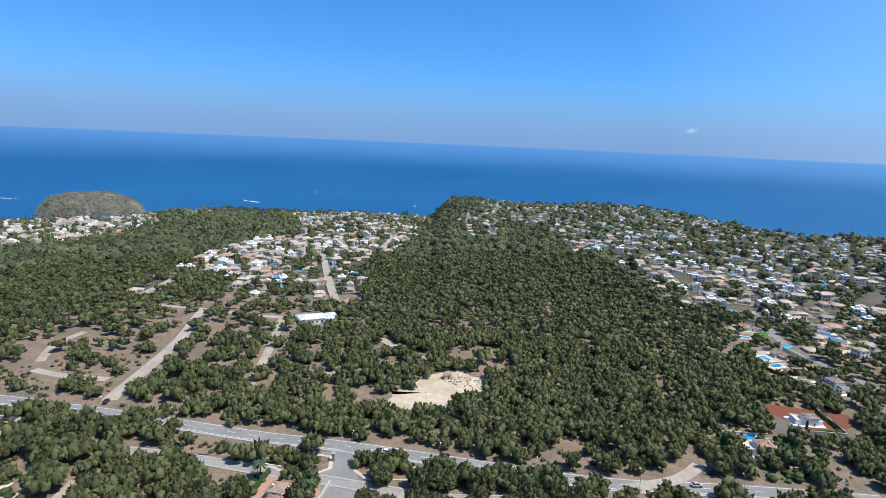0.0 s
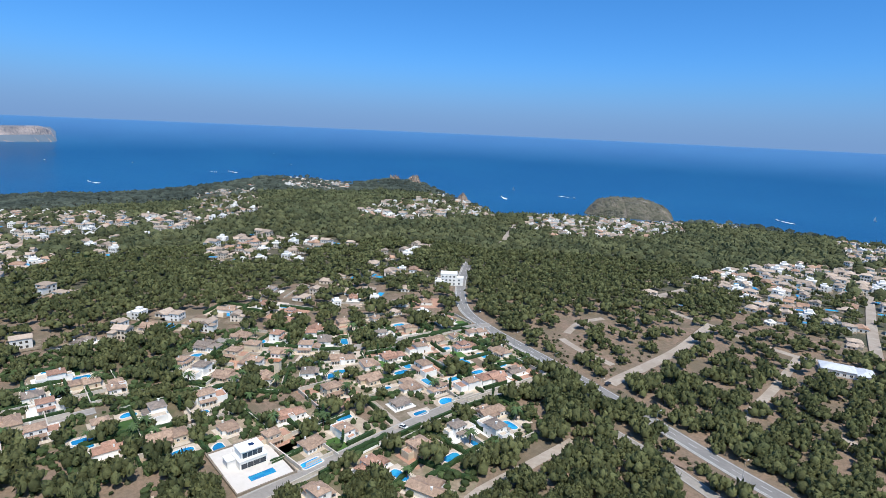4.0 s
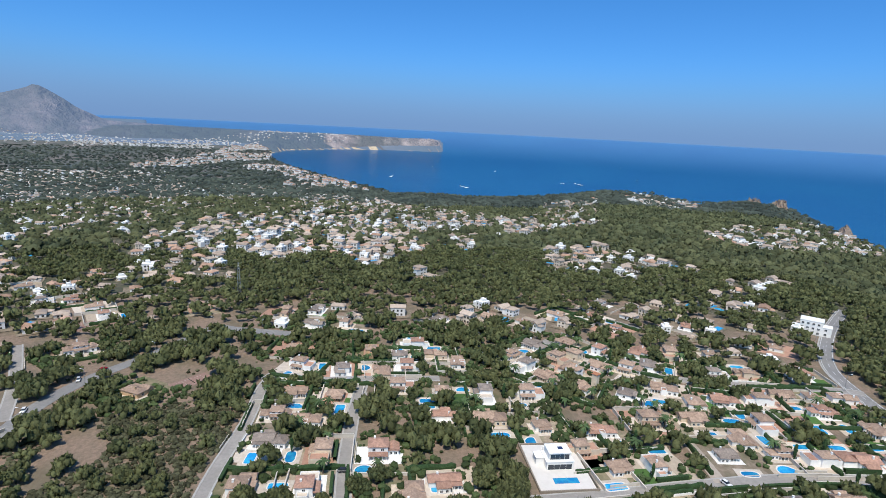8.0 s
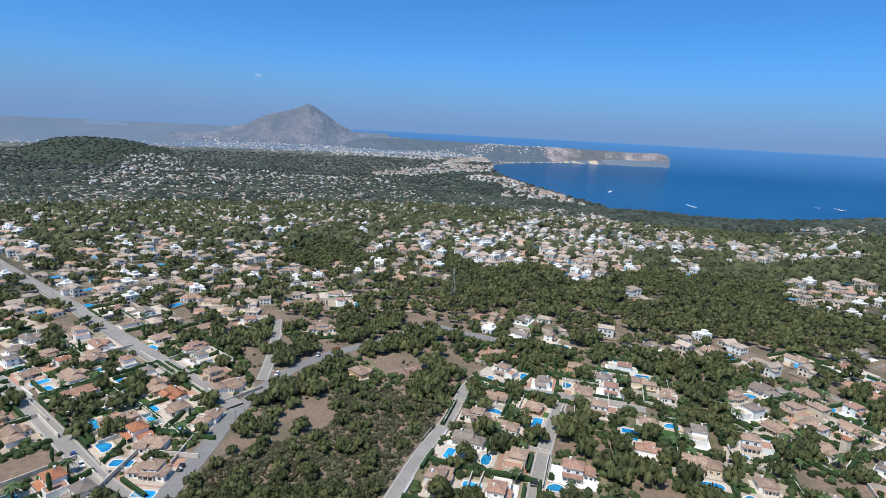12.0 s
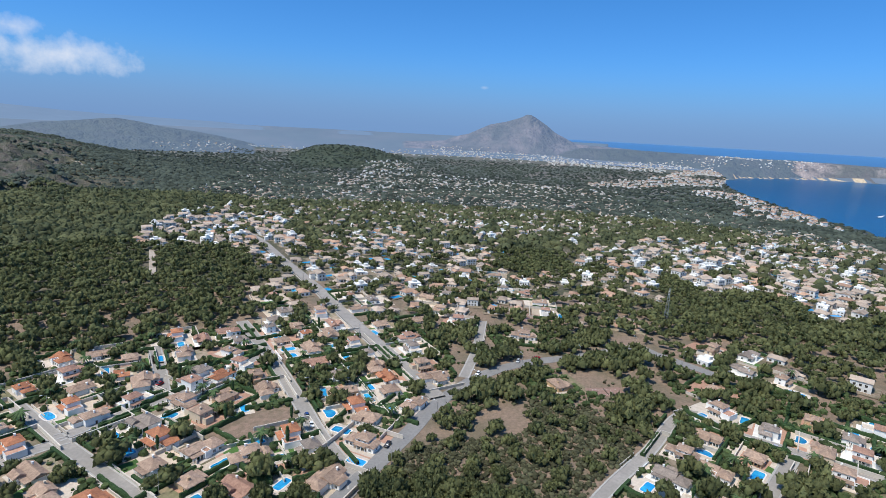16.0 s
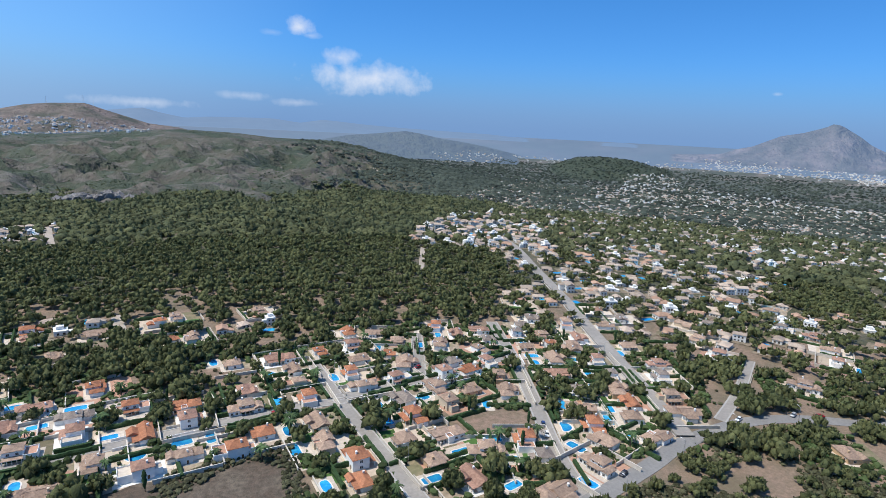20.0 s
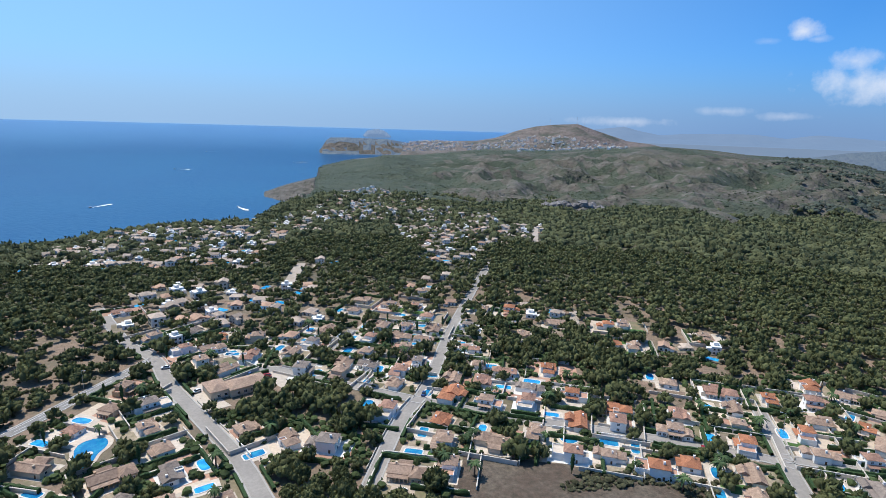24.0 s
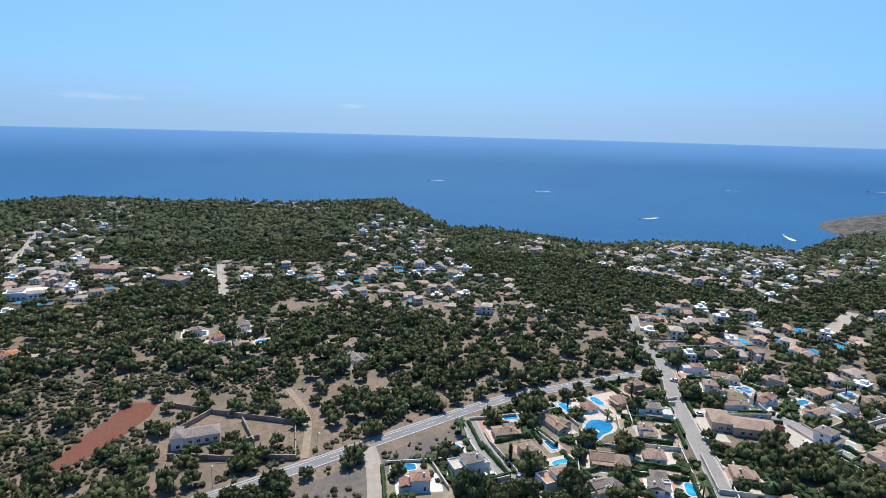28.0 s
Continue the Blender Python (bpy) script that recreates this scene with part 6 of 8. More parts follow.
VILLAS["rows"] = rows_along_streets()
HOUSE_STOCK, POOL_STOCK, HOMES = {}, {}, []
dice = random.Random(4)
for block, rows in VILLAS.items():
    looks = MIX.get(block, ("tan", "pink", "grey", "cream", "tan"))
    for k, (x, y, px, py) in enumerate(rows):
        z = float(ground(x, y))
        turn = street_angle(x, y)
        if px or py:
            want = math.degrees(math.atan2(py - y, px - x)) + 90
            turn += 90 * round((want - turn) / 90)
        else:
            turn += 90 * dice.randrange(4)
        look_name, plan = looks[k % len(looks)], ("long", "patio", "cross", "stepped", "cluster", "tall", "compact", "wide", "stepped")[(k * 4 + len(block)) % 9]
        s = dice.uniform(0.62, 0.8)
        joined = math.hypot(x, y) > 235
        settle(lambda: villa(plan, look_name, joined), HOUSE_STOCK, (plan, look_name, joined), pose(x, y, z, 0, 0, turn) @ Matrix.Diagonal((s, s, s, 1)))
        HOMES.append((x, y))
        claim_disc(x, y, 7.6, 2)
        claim_disc(x, y, 21, 5, over=(0, 7))
        if px or py:
            kind = ("plain", "round", "plain", "kidney", "round")[dice.randrange(5)]
            q = dice.uniform(0.72, 0.92)
            settle(lambda: pool(kind), POOL_STOCK, kind, pose(px, py, float(ground(px, py)), 0, 0, turn + (90 if dice.random() < 0.25 else 0)) @ Matrix.Diagonal((q, q, 1, 1)))
            claim_disc(px, py, 5.6, 2)
        if dice.random() < 0.7:
            hob = new("hedge", HEDGES[dice.randrange(4)])
            hob.matrix_basis = pose(x, y, z, 0, 0, turn)
            tagged(hob, "clipped dark green hedge round a villa plot", "hedge", group="garden hedges")
        if dice.random() < 0.8:
            wob = new("garden_wall", WALLS[dice.randrange(3)])
            wob.matrix_basis = pose(x, y, z, 0, 0, turn)
            tagged(wob, "low pale rendered garden wall round a plot", "wall", group="garden walls")
        # the plot's own ground, and now and then a lawn
        bm = bmesh.new()
        jag = [dice.uniform(-1.5, 1.5) for _ in range(8)]
        slab(bm, [(-11 + jag[0], -13 + jag[1]), (11 + jag[2], -13 + jag[3]), (11 + jag[4], 10.5 + jag[5]), (-11 + jag[6], 10.5 + jag[7])], -0.4, 0.02 + 0.0012 * (len(HOMES) % 40))
        plot = new("garden_plot", finish(bm, "garden_plot", dice.choice((GRAVEL, DRY_GRASS, PAVING_PALE, PAVING, GRAVEL, PAVING_RED))))
        plot.matrix_basis = pose(x, y, z, 0, 0, turn)
        tagged(plot, "garden ground of gravel, paving or dry grass round a villa", "garden", kind="structure")
        if dice.random() < 0.3:
            bm = bmesh.new()
            gx = dice.choice((-1, 1)) * 7.5
            slab(bm, [(gx - 3.5, -11), (gx + 3, -11.6), (gx + 3.4, -1), (gx - 2.8, 0)], -0.3, 0.088)
            lob = new("lawn", finish(bm, "lawn", LAWN))
            lob.matrix_basis = pose(x, y, z, 0, 0, turn)
            tagged(lob, "small watered green lawn beside a villa", "lawn", kind="structure")

# ---- houses farther off, too many to tell apart singly ----
QUARTERS = {
    "island_side": (15.5, [(-709, 770), (-1208, 1468), (-1087, 1566), (-1081, 1735), (-962, 1772), (-464, 905), (-427, 738), (-439, 610), (-492, 588), (-600, 659)]),
    "island_side_b": (17, [(-902, 1871), (-814, 1964), (-439, 1051), (-455, 961)]),
    "centre": (14.5, [(-289, 1041), (-397, 1878), (-268, 1921), (-62, 1929), (-35, 1010), (-46, 942), (-35, 688), (-62, 642), (-82, 591), (-69, 464), (-53, 389), (-70, 379), (-91, 461), (-78, 378), (-93, 376), (-113, 445), (-140, 402), (-151, 410), (-188, 469), (-231, 477), (-200, 387), (-237, 402), (-254, 440), (-243, 515), (-253, 562), (-241, 606), (-234, 699), (-215, 757), (-197, 795)]),
    "east_slope": (17.5, [(39, 1003), (72, 1127), (307, 2703), (188, 1139), (540, 2506), (829, 2616), (1038, 2476), (1146, 2191), (519, 824), (1456, 1837), (235, 277), (245, 316), (226, 323), (241, 365), (238, 402), (205, 378), (227, 423), (184, 416), (188, 475), (175, 512), (183, 596), (147, 603), (137, 768), (101, 865), (68, 694), (11, 709), (4, 868)]),
    "headland": (22, [(-1241, 334), (-1323, 486), (-854, 315), (-925, 240)]),
    "headland_b": (20, [(-1332, 551), (-2436, 1255), (-1125, 644), (-1039, 582), (-1064, 502), (-1169, 494)]),
    "headland_c": (16, [(-736, 429), (-836, 552), (-858, 640), (-1368, 1301), (-716, 695), (-618, 461), (-654, 381)]),
    "white_villas": (16, [(-613, 175), (-622, 219), (-578, 270), (-548, 305), (-494, 287), (-487, 232), (-444, 211), (-464, 162), (-481, 136), (-556, 154)]),
    "white_villas_b": (17, [(-404, 242), (-443, 280), (-459, 328), (-494, 376), (-449, 346), (-399, 280), (-398, 262)]),
    "white_villas_c": (17, [(-843, 159), (-766, 158), (-677, 139), (-671, 124)]),
    "upper_villas": (18, [(-356, 184), (-388, 245), (-364, 295), (-359, 314), (-326, 283), (-269, 218), (-279, 183), (-306, 161)]),
    "valley_dense": (15, [(-754, -258), (-810, -170), (-1282, -210), (-1304, -43), (-1165, 30), (-961, 182), (-808, 180), (-792, 101), (-771, 51), (-663, 17), (-580, 39), (-518, 3), (-464, -25), (-538, -65), (-488, -113), (-599, -186), (-631, -228)]),
    "valley_left": (17, [(-683, -346), (-738, -252), (-568, -172), (-469, -147), (-427, -108), (-404, -128), (-416, -171), (-477, -230), (-540, -276)]),
    "valley_mid": (21, [(-1484, -742), (-1718, -580), (-1668, -242), (-828, -137), (-738, -252), (-683, -346)]),
    "valley_mid_b": (19, [(-467, 8), (-466, 61), (-423, 51), (-425, 11)]),
    "valley_mid_c": (19, [(-771, 51), (-781, 116), (-575, 89), (-580, 45)]),
    "valley_wide": (18, [(-503, -1044), (-1107, -1789), (-1965, -1908), (-2258, -878), (-961, -315), (-661, -420), (-455, -477), (-440, -604), (-622, -1009)]),
    "valley_wide_b": (18.5, [(-595, -1146), (-1217, -1996), (-2384, -2622), (-2507, -2183), (-3179, -1606), (-746, -360), (-570, -331), (-506, -377), (-650, -583), (-535, -633), (-563, -855)]),
    "straight": (14, [(-228, -586), (-295, -683), (-451, -823), (-526, -905), (-505, -762), (-387, -522), (-304, -358), (-252, -233), (-212, -250), (-177, -279), (-208, -333), (-232, -363), (-286, -469), (-260, -497), (-209, -530)]),
    "pine_villas": (18, [(-472, -635), (-509, -533), (-436, -389), (-491, -339), (-371, -233), (-297, -185), (-244, -212), (-231, -242), (-304, -358)]),
    "pine_villas_b": (19, [(-449, -547), (-559, -493), (-574, -375), (-419, -274), (-453, -194), (-399, -152), (-327, -156), (-289, -206), (-262, -275), (-264, -340)]),
    "hill_town": (14.5, [(464, -701), (598, -1008), (578, -1095), (478, -1001), (399, -987), (321, -897), (237, -885), (181, -738), (132, -730), (110, -615), (150, -566), (155, -543), (140, -440), (191, -449), (224, -533), (263, -552), (325, -665), (359, -618), (399, -602), (459, -613), (533, -727)]),
    "coast_town": (15.5, [(596, -396), (587, -463), (1134, -1020), (521, -576), (453, -605), (412, -560), (408, -503), (352, -416), (364, -352), (414, -323), (494, -326)]),
    "south_near": (17.5, [(345, -277), (323, -312), (322, -322), (278, -303), (232, -306), (186, -278), (189, -342), (180, -379), (146, -415), (104, -305), (280, -222)]),
    "south_a": (18, [(771, 273), (805, 235), (925, 268), (2141, 450), (926, 141), (858, 182), (730, 150), (693, 165), (535, 152), (523, 92), (541, 67), (454, 45), (444, 76), (489, 124), (441, 134), (398, 165), (650, 261)]),
    "south_a_b": (19, [(892, 42), (2069, -155), (866, -99), (798, -60), (835, 40)]),
    "south_b": (16, [(595, -68), (673, -104), (761, -166), (771, -218), (664, -219), (507, -168), (422, -191), (347, -184), (318, -187), (339, -97), (373, -26), (438, -32), (442, 28), (509, 77), (554, 68), (510, 31), (491, -51)]),
    "south_coast": (16, [(635, -254), (691, -361), (600, -353), (545, -286), (571, -235)]),
    "south_coast_b": (16.5, [(559, -359), (658, -542), (1100, -1112), (546, -666), (440, -556), (445, -455), (451, -403), (436, -313), (498, -314)]),
    "south_coast_c": (18, [(425, -394), (445, -477), (414, -524), (344, -458), (307, -361), (381, -361)]),
    "south_coast_d": (17, [(472, -579), (480, -719), (353, -537), (360, -485)]),
    "south_c": (16.5, [(302, -233), (328, -313), (243, -336), (271, -419), (180, -289), (179, -226), (219, -202), (250, -220)]),
    "shops": (17, [(506, 206), (517, 167), (608, 151), (434, 100), (403, 110), (393, 145), (398, 165)]),
    "mid_villas": (18, [(-297, -98), (-351, -51), (-362, 24), (-366, 79), (-388, 169), (-395, 239), (-364, 287), (-350, 214), (-315, 104), (-299, 1), (-296, -55)]),
    "mid_villas_b": (19, [(-407, -282), (-376, -215), (-353, -144), (-313, -128), (-328, -198), (-326, -228)]),
    "mid_villas_c": (18, [(-322, -122), (-360, -87), (-375, -34), (-345, -30), (-307, -73), (-295, -105)]),
    "headland_d": (19, [(-859, 157), (-984, 262), (-1049, 390), (-778, 292), (-722, 149)]),
    "terrace_villas": (17, [(95, -355), (66, -363), (1, -340), (-43, -330), (-39, -305), (4, -309), (53, -334), (89, -329)]),
}
# farther off: spacing, kind of buildings, outline of the quarter
FAR_QUARTERS = {
    "shore_strip": (26, "b", [(-2890, -608), (-2525, -398), (-2084, -220), (-1833, -82), (-2227, 11), (-1582, -101), (-1418, -177), (-1505, -266), (-1613, -337), (-2050, -364), (-2377, -499), (-2541, -683), (-2826, -761)]),
    "old_town": (34, "t", [(-2602, -1198), (-3127, -1206), (-3698, -1179), (-4449, -1323), (-5048, -1232), (-4238, -934), (-3253, -728), (-3054, -906), (-2396, -923), (-2299, -1045)]),
    "white_village": (40, "p", [(-4403, -2417), (-4976, -2378), (-5069, -1958), (-4808, -1536), (-4105, -1310), (-4048, -1935), (-3781, -2076)]),
    "hill_estates": (55, "p", [(-5515, -2130), (-5781, -1725), (-6105, -681), (-5810, -467), (-5088, -1079), (-4458, -1721)]),
    "mountain_foot": (85, "p", [(-5490, -4761), (-5527, -3573), (-5334, -2549), (-5458, -2108), (-4012, -2107), (-3603, -2890)]),
    "hill_flank": (30, "p", [(-2204, -2423), (-2728, -2563), (-2272, -2043), (-2140, -1637), (-1722, -1874)]),
    "valley_floor": (42, "p", [(-1639, -2035), (-2208, -1688), (-2112, -910), (-1750, -654), (-1426, -963), (-1140, -1422)]),
    "mast_estate": (30, "p", [(742, -3141), (628, -3198), (405, -3028), (144, -3267), (105, -2075), (357, -2276), (493, -2066)]),
    "mast_estate_west": (30, "p", [(2083, -4382), (1094, -3205), (445, -2902), (334, -2802), (863, -2700), (1095, -2366)]),
    "mountain_estate": (60, "p", [(-1716, -4007), (-2304, -4273), (-2381, -3929), (-2020, -3483), (-1550, -3419)]),
    "basin": (90, "p", [(-2720, -4494), (-4271, -3948), (-5792, -3010), (-4322, -2228), (-3512, -2973), (-2384, -3524)]),
}


def pane(bm, x0, y0, z0, x1, y1, z1):
    """One dark opening, a little proud of the wall."""
    bm.faces.new([bm.verts.new(p) for p in ((x0, y0, z0), (x1, y1, z0), (x1, y1, z1), (x0, y0, z1))]).material_index = 4


def far_house(seed, storeys=1, openings=True):
    """A plain villa of a main block, a wing, tiled roofs and dark openings: vertices, triangles, materials."""
    r = random.Random(seed)
    bm = bmesh.new()
    w, d, h = r.uniform(4.5, 6.5), r.uniform(3.4, 4.4), 3.1 * storeys + r.uniform(-0.2, 0.5)
    wall, roof = (0, 2) if r.random() < 0.75 else (1, 2)
    if r.random() < 0.25:
        roof = 3
    box(bm, -w, -d, -1.5, w, d, h, wall)
    wing = r.choice((-1, 1))
    box(bm, wing * w * 0.2 if wing > 0 else -w, -d - 3.6, -1.5, w if wing > 0 else -w * 0.2, -d - 0.01, h * 0.82, wall)
    if r.random() < 0.9:
        hip(bm, -w, -d, w, d, h + 0.1, 1.8, mat=roof, gable=r.random() < 0.4)
        hip(bm, wing * w * 0.2 if wing > 0 else -w, -d - 3.6, w if wing > 0 else -w * 0.2, -d + 0.4, h * 0.82 + 0.1, 1.3, mat=roof)
    else:
        box(bm, -w - 0.1, -d - 0.1, h, w + 0.1, d + 0.1, h + 0.35, wall)
        box(bm, -w * 0.4, -d * 0.5, h + 0.35, w * 0.3, d * 0.6, h + 2.6, wall)
    for s in range(storeys if openings else 0):
        for x in (-0.62, -0.1, 0.45):
            pane(bm, w * x, -d - 0.06, 0.8 + 3 * s, w * x + 1.5, -d - 0.06, 2.4 + 3 * s)
            pane(bm, w * x + 1.4, d + 0.06, 0.8 + 3 * s, w * x, d + 0.06, 2.3 + 3 * s)
        for y in (-0.6, 0.25):
            pane(bm, -w - 0.06, d * y + 1.4, 0.8 + 3 * s, -w - 0.06, d * y, 2.3 + 3 * s)
            pane(bm, w + 0.06, d * y, 0.8 + 3 * s, w + 0.06, d * y + 1.4, 2.3 + 3 * s)
    bmesh.ops.triangulate(bm, faces=bm.faces[:])
    bm.verts.ensure_lookup_table()
    v = np.array([p.co[:] for p in bm.verts])
    f = np.array([[q.index for q in t.verts] for t in bm.faces])
    k = np.array([t.material_index for t in bm.faces])
    bm.free()
    return v, f, k


def strew_houses(name, label, points, z, size, turns, templates, seed):
    r = np.random.RandomState(seed)
    pick = r.randint(0, len(templates), len(points))
    vs, fs, ks, n = [], [], [], 0
    for t, (tv, tf, tk) in enumerate(templates):
        m = np.where(pick == t)[0]
        if not len(m):
            continue
        c, s = np.cos(turns[m])[:, None], np.sin(turns[m])[:, None]
        q = size[m][:, None]
        x = (tv[None, :, 0] * c - tv[None, :, 1] * s) * q + points[m, 0][:, None]
        y = (tv[None, :, 0] * s + tv[None, :, 1] * c) * q + points[m, 1][:, None]
        zz = tv[None, :, 2] * q + z[m][:, None]
        vs.append(np.stack([x, y, zz], -1).reshape(-1, 3))
        fs.append((tf[None] + (np.arange(len(m)) * len(tv))[:, None, None]).reshape(-1, 3) + n)
        ks.append(np.tile(tk, len(m)))
        n += len(m) * len(tv)
    ob = new(name, tri_mesh(name, np.concatenate(vs), np.concatenate(fs), [FAR_WHITE, FAR_CREAM, FAR_ROOF, FAR_ROOF_RED, SHADE], np.concatenate(ks)))
    return tagged(ob, label, "houses", kind="stuff")


def settle_quarters():
    r = np.random.RandomState(17)
    near = np.array(HOMES, float)
    places, pools, grand = [], [], []
    for name, (step, poly) in QUARTERS.items():
        open_quarter = name.split("_")[0] in ("island", "centre", "east", "headland", "white", "straight") or name.startswith("valley_dense")
        claim_poly(poly, 8 if open_quarter else 5, over=(0, 7))
        xs, ys = [p[0] for p in poly], [p[1] for p in poly]
        a = r.uniform(0, 3.14)
        reach = max(max(xs) - min(xs), max(ys) - min(ys))
        cx, cy = np.mean(xs), np.mean(ys)
        step *= 1.02 - 0.2 * float(smooth(550, 900, np.hypot(cx, cy)))
        n = int(reach / step) + 2
        u, w = [v.ravel() * step for v in np.meshgrid(np.arange(-n, n), np.arange(-n, n) * 1.15)]
        u, w = u + r.uniform(-0.3, 0.3, u.shape) * step, w + r.uniform(-0.3, 0.3, w.shape) * step
        x, y = cx + u * math.cos(a) - w * math.sin(a), cy + u * math.sin(a) + w * math.cos(a)
        d = np.hypot(x, y)
        ok = inside(x, y, poly) & (r.uniform(0, 1, len(x)) < np.clip(0.78 + 0.35 * wave(x, y, 0.02, 64), 0.3, 0.95) - 0.1 * smooth(1000, 1500, d)) & (d < coast(bearing(x, y))[0] - 16) & (d > 300) & (d < 2400) & (land(bearing(x, y), d) > -122)
        for px, py in zip(x[ok], y[ok]):
            if claimed(px, py) in (1, 2, 3) or np.min(np.hypot(near[:, 0] - px, near[:, 1] - py)) < 13.5:
                continue
            places.append((px, py))
            grand.append(1.0 + 0.3 * float(smooth(450, 700, np.hypot(px, py))) if open_quarter and not name.startswith("east") else 1.08 if name.startswith("valley") else 1.0)
            claim_disc(px, py, 6.0 if np.hypot(px, py) < 600 else 4.6, 2)
            if r.uniform() < (0.24 if np.hypot(px, py) < 900 else 0.06):
                b = r.uniform(0, 6.28)
                pools.append((px + 12 * math.cos(b), py + 12 * math.sin(b)))
                claim_disc(*pools[-1], 5, 2)
    places, pools = np.array(places), np.array(pools)
    turns = np.radians([street_angle(*p) for p in places]) + r.randint(0, 4, len(places)) * math.pi / 2 + r.uniform(-0.2, 0.2, len(places))
    away, size = np.hypot(places[:, 0], places[:, 1]), r.uniform(0.62, 0.92, len(places))
    size *= (1 - 0.3 * smooth(550, 1000, away)) * np.array(grand)
    for k, (d0, d1) in enumerate(((0, 520), (520, 900), (900, 3000))):
        m = (away >= d0) & (away < d1)
        templates = [far_house(200 + i, 1 if i % 3 else 2, k < 2) for i in range(12)]
        strew_houses("distant_villas", "white and cream villas with tile roofs on wooded slopes", places[m], ground(places[m, 0], places[m, 1]), size[m], turns[m], templates, 3 + k)
    # their pools and paved plots
    pv, pf, dv, df = [], [], [], []
    g = ground(pools[:, 0], pools[:, 1])
    for k, (x, y) in enumerate(pools):
        a = turns[k % len(turns)]
        c, s = math.cos(a), math.sin(a)
        for hw, hh, z, vs, fs in ((4.2, 2.1, 0.7, pv, pf), (6.2, 4.0, 0.6, dv, df)):
            n = len(vs)
            for u, w in ((-hw, -hh), (hw, -hh), (hw, hh), (-hw, hh)):
                vs.append((x + u * c - w * s, y + u * s + w * c, g[k] + z))
            fs += [(n, n + 1, n + 2), (n, n + 2, n + 3)]
    tagged(new("distant_pools", tri_mesh("distant_pools", pv, pf, [POOL])), "small blue garden pools on the slopes", "pools", kind="stuff")
    g = ground(places[:, 0], places[:, 1])
    for k, (x, y) in enumerate(places):
        if away[k] > 650:
            continue
        c, s = math.cos(turns[k]), math.sin(turns[k])
        n = len(dv)
        for u, w in ((-9, -9), (9.5, -10), (9, 7), (-8.5, 7.5)):
            q = 0.5 + 0.5 * ((k * 0.618) % 1)
            dv.append((x + (u * c - w * s) * q, y + (u * s + w * c) * q, g[k] + 0.35))
        df += [(n, n + 1, n + 2), (n, n + 2, n + 3)]
    tagged(new("distant_terraces", tri_mesh("distant_terraces", dv, df, [GRAVEL])), "pale paved plots round distant villas", "terraces", kind="stuff")
    # the valley's scattered houses, the town by the bay and the estates on the hills
    kinds = {"b": ([far_house(300 + k, 2 + k % 3, False) for k in range(6)], 1.15), "t": ([far_house(310 + k, 2 + k % 2, False) for k in range(6)], 1.35), "p": ([far_house(320 + k, 1 + k % 2, False) for k in range(8)], 1.0)}
    for seed, (gap, kind, poly) in enumerate(FAR_QUARTERS.values()):
        xs, ys = [p[0] for p in poly], [p[1] for p in poly]
        n = int(0.75 * (max(xs) - min(xs)) * (max(ys) - min(ys)) / gap ** 2)
        x, y = r.uniform(min(xs), max(xs), n), r.uniform(min(ys), max(ys), n)
        az, d = bearing(x, y), np.hypot(x, y)
        z = land(az, d)
        ok = inside(x, y, poly) & (z > SEA + 2.5) & ((d < coast(az)[0] - 15) | (d > far_shore(az))) & (wave(x, y, 0.006, 60) > -0.75)
        x, y, z = stand(az[ok], d[ok], z[ok])
        shapes, big = kinds[kind]
        s = squeeze(d[ok]) / d[ok] * big * (0.75 + 0.2 * smooth(2500, 5000, d[ok])) * r.uniform(0.8, 1.3, len(x))
        strew_houses("far_houses", {"b": "pale apartment blocks along the shore of the bay", "t": "cream and pink houses of the town by the bay", "p": "pale far houses scattered over the valley and hills"}[kind], np.column_stack([x, y]), z, s, r.uniform(0, 6.28, len(x)), shapes, 5 + seed)


settle_quarters()

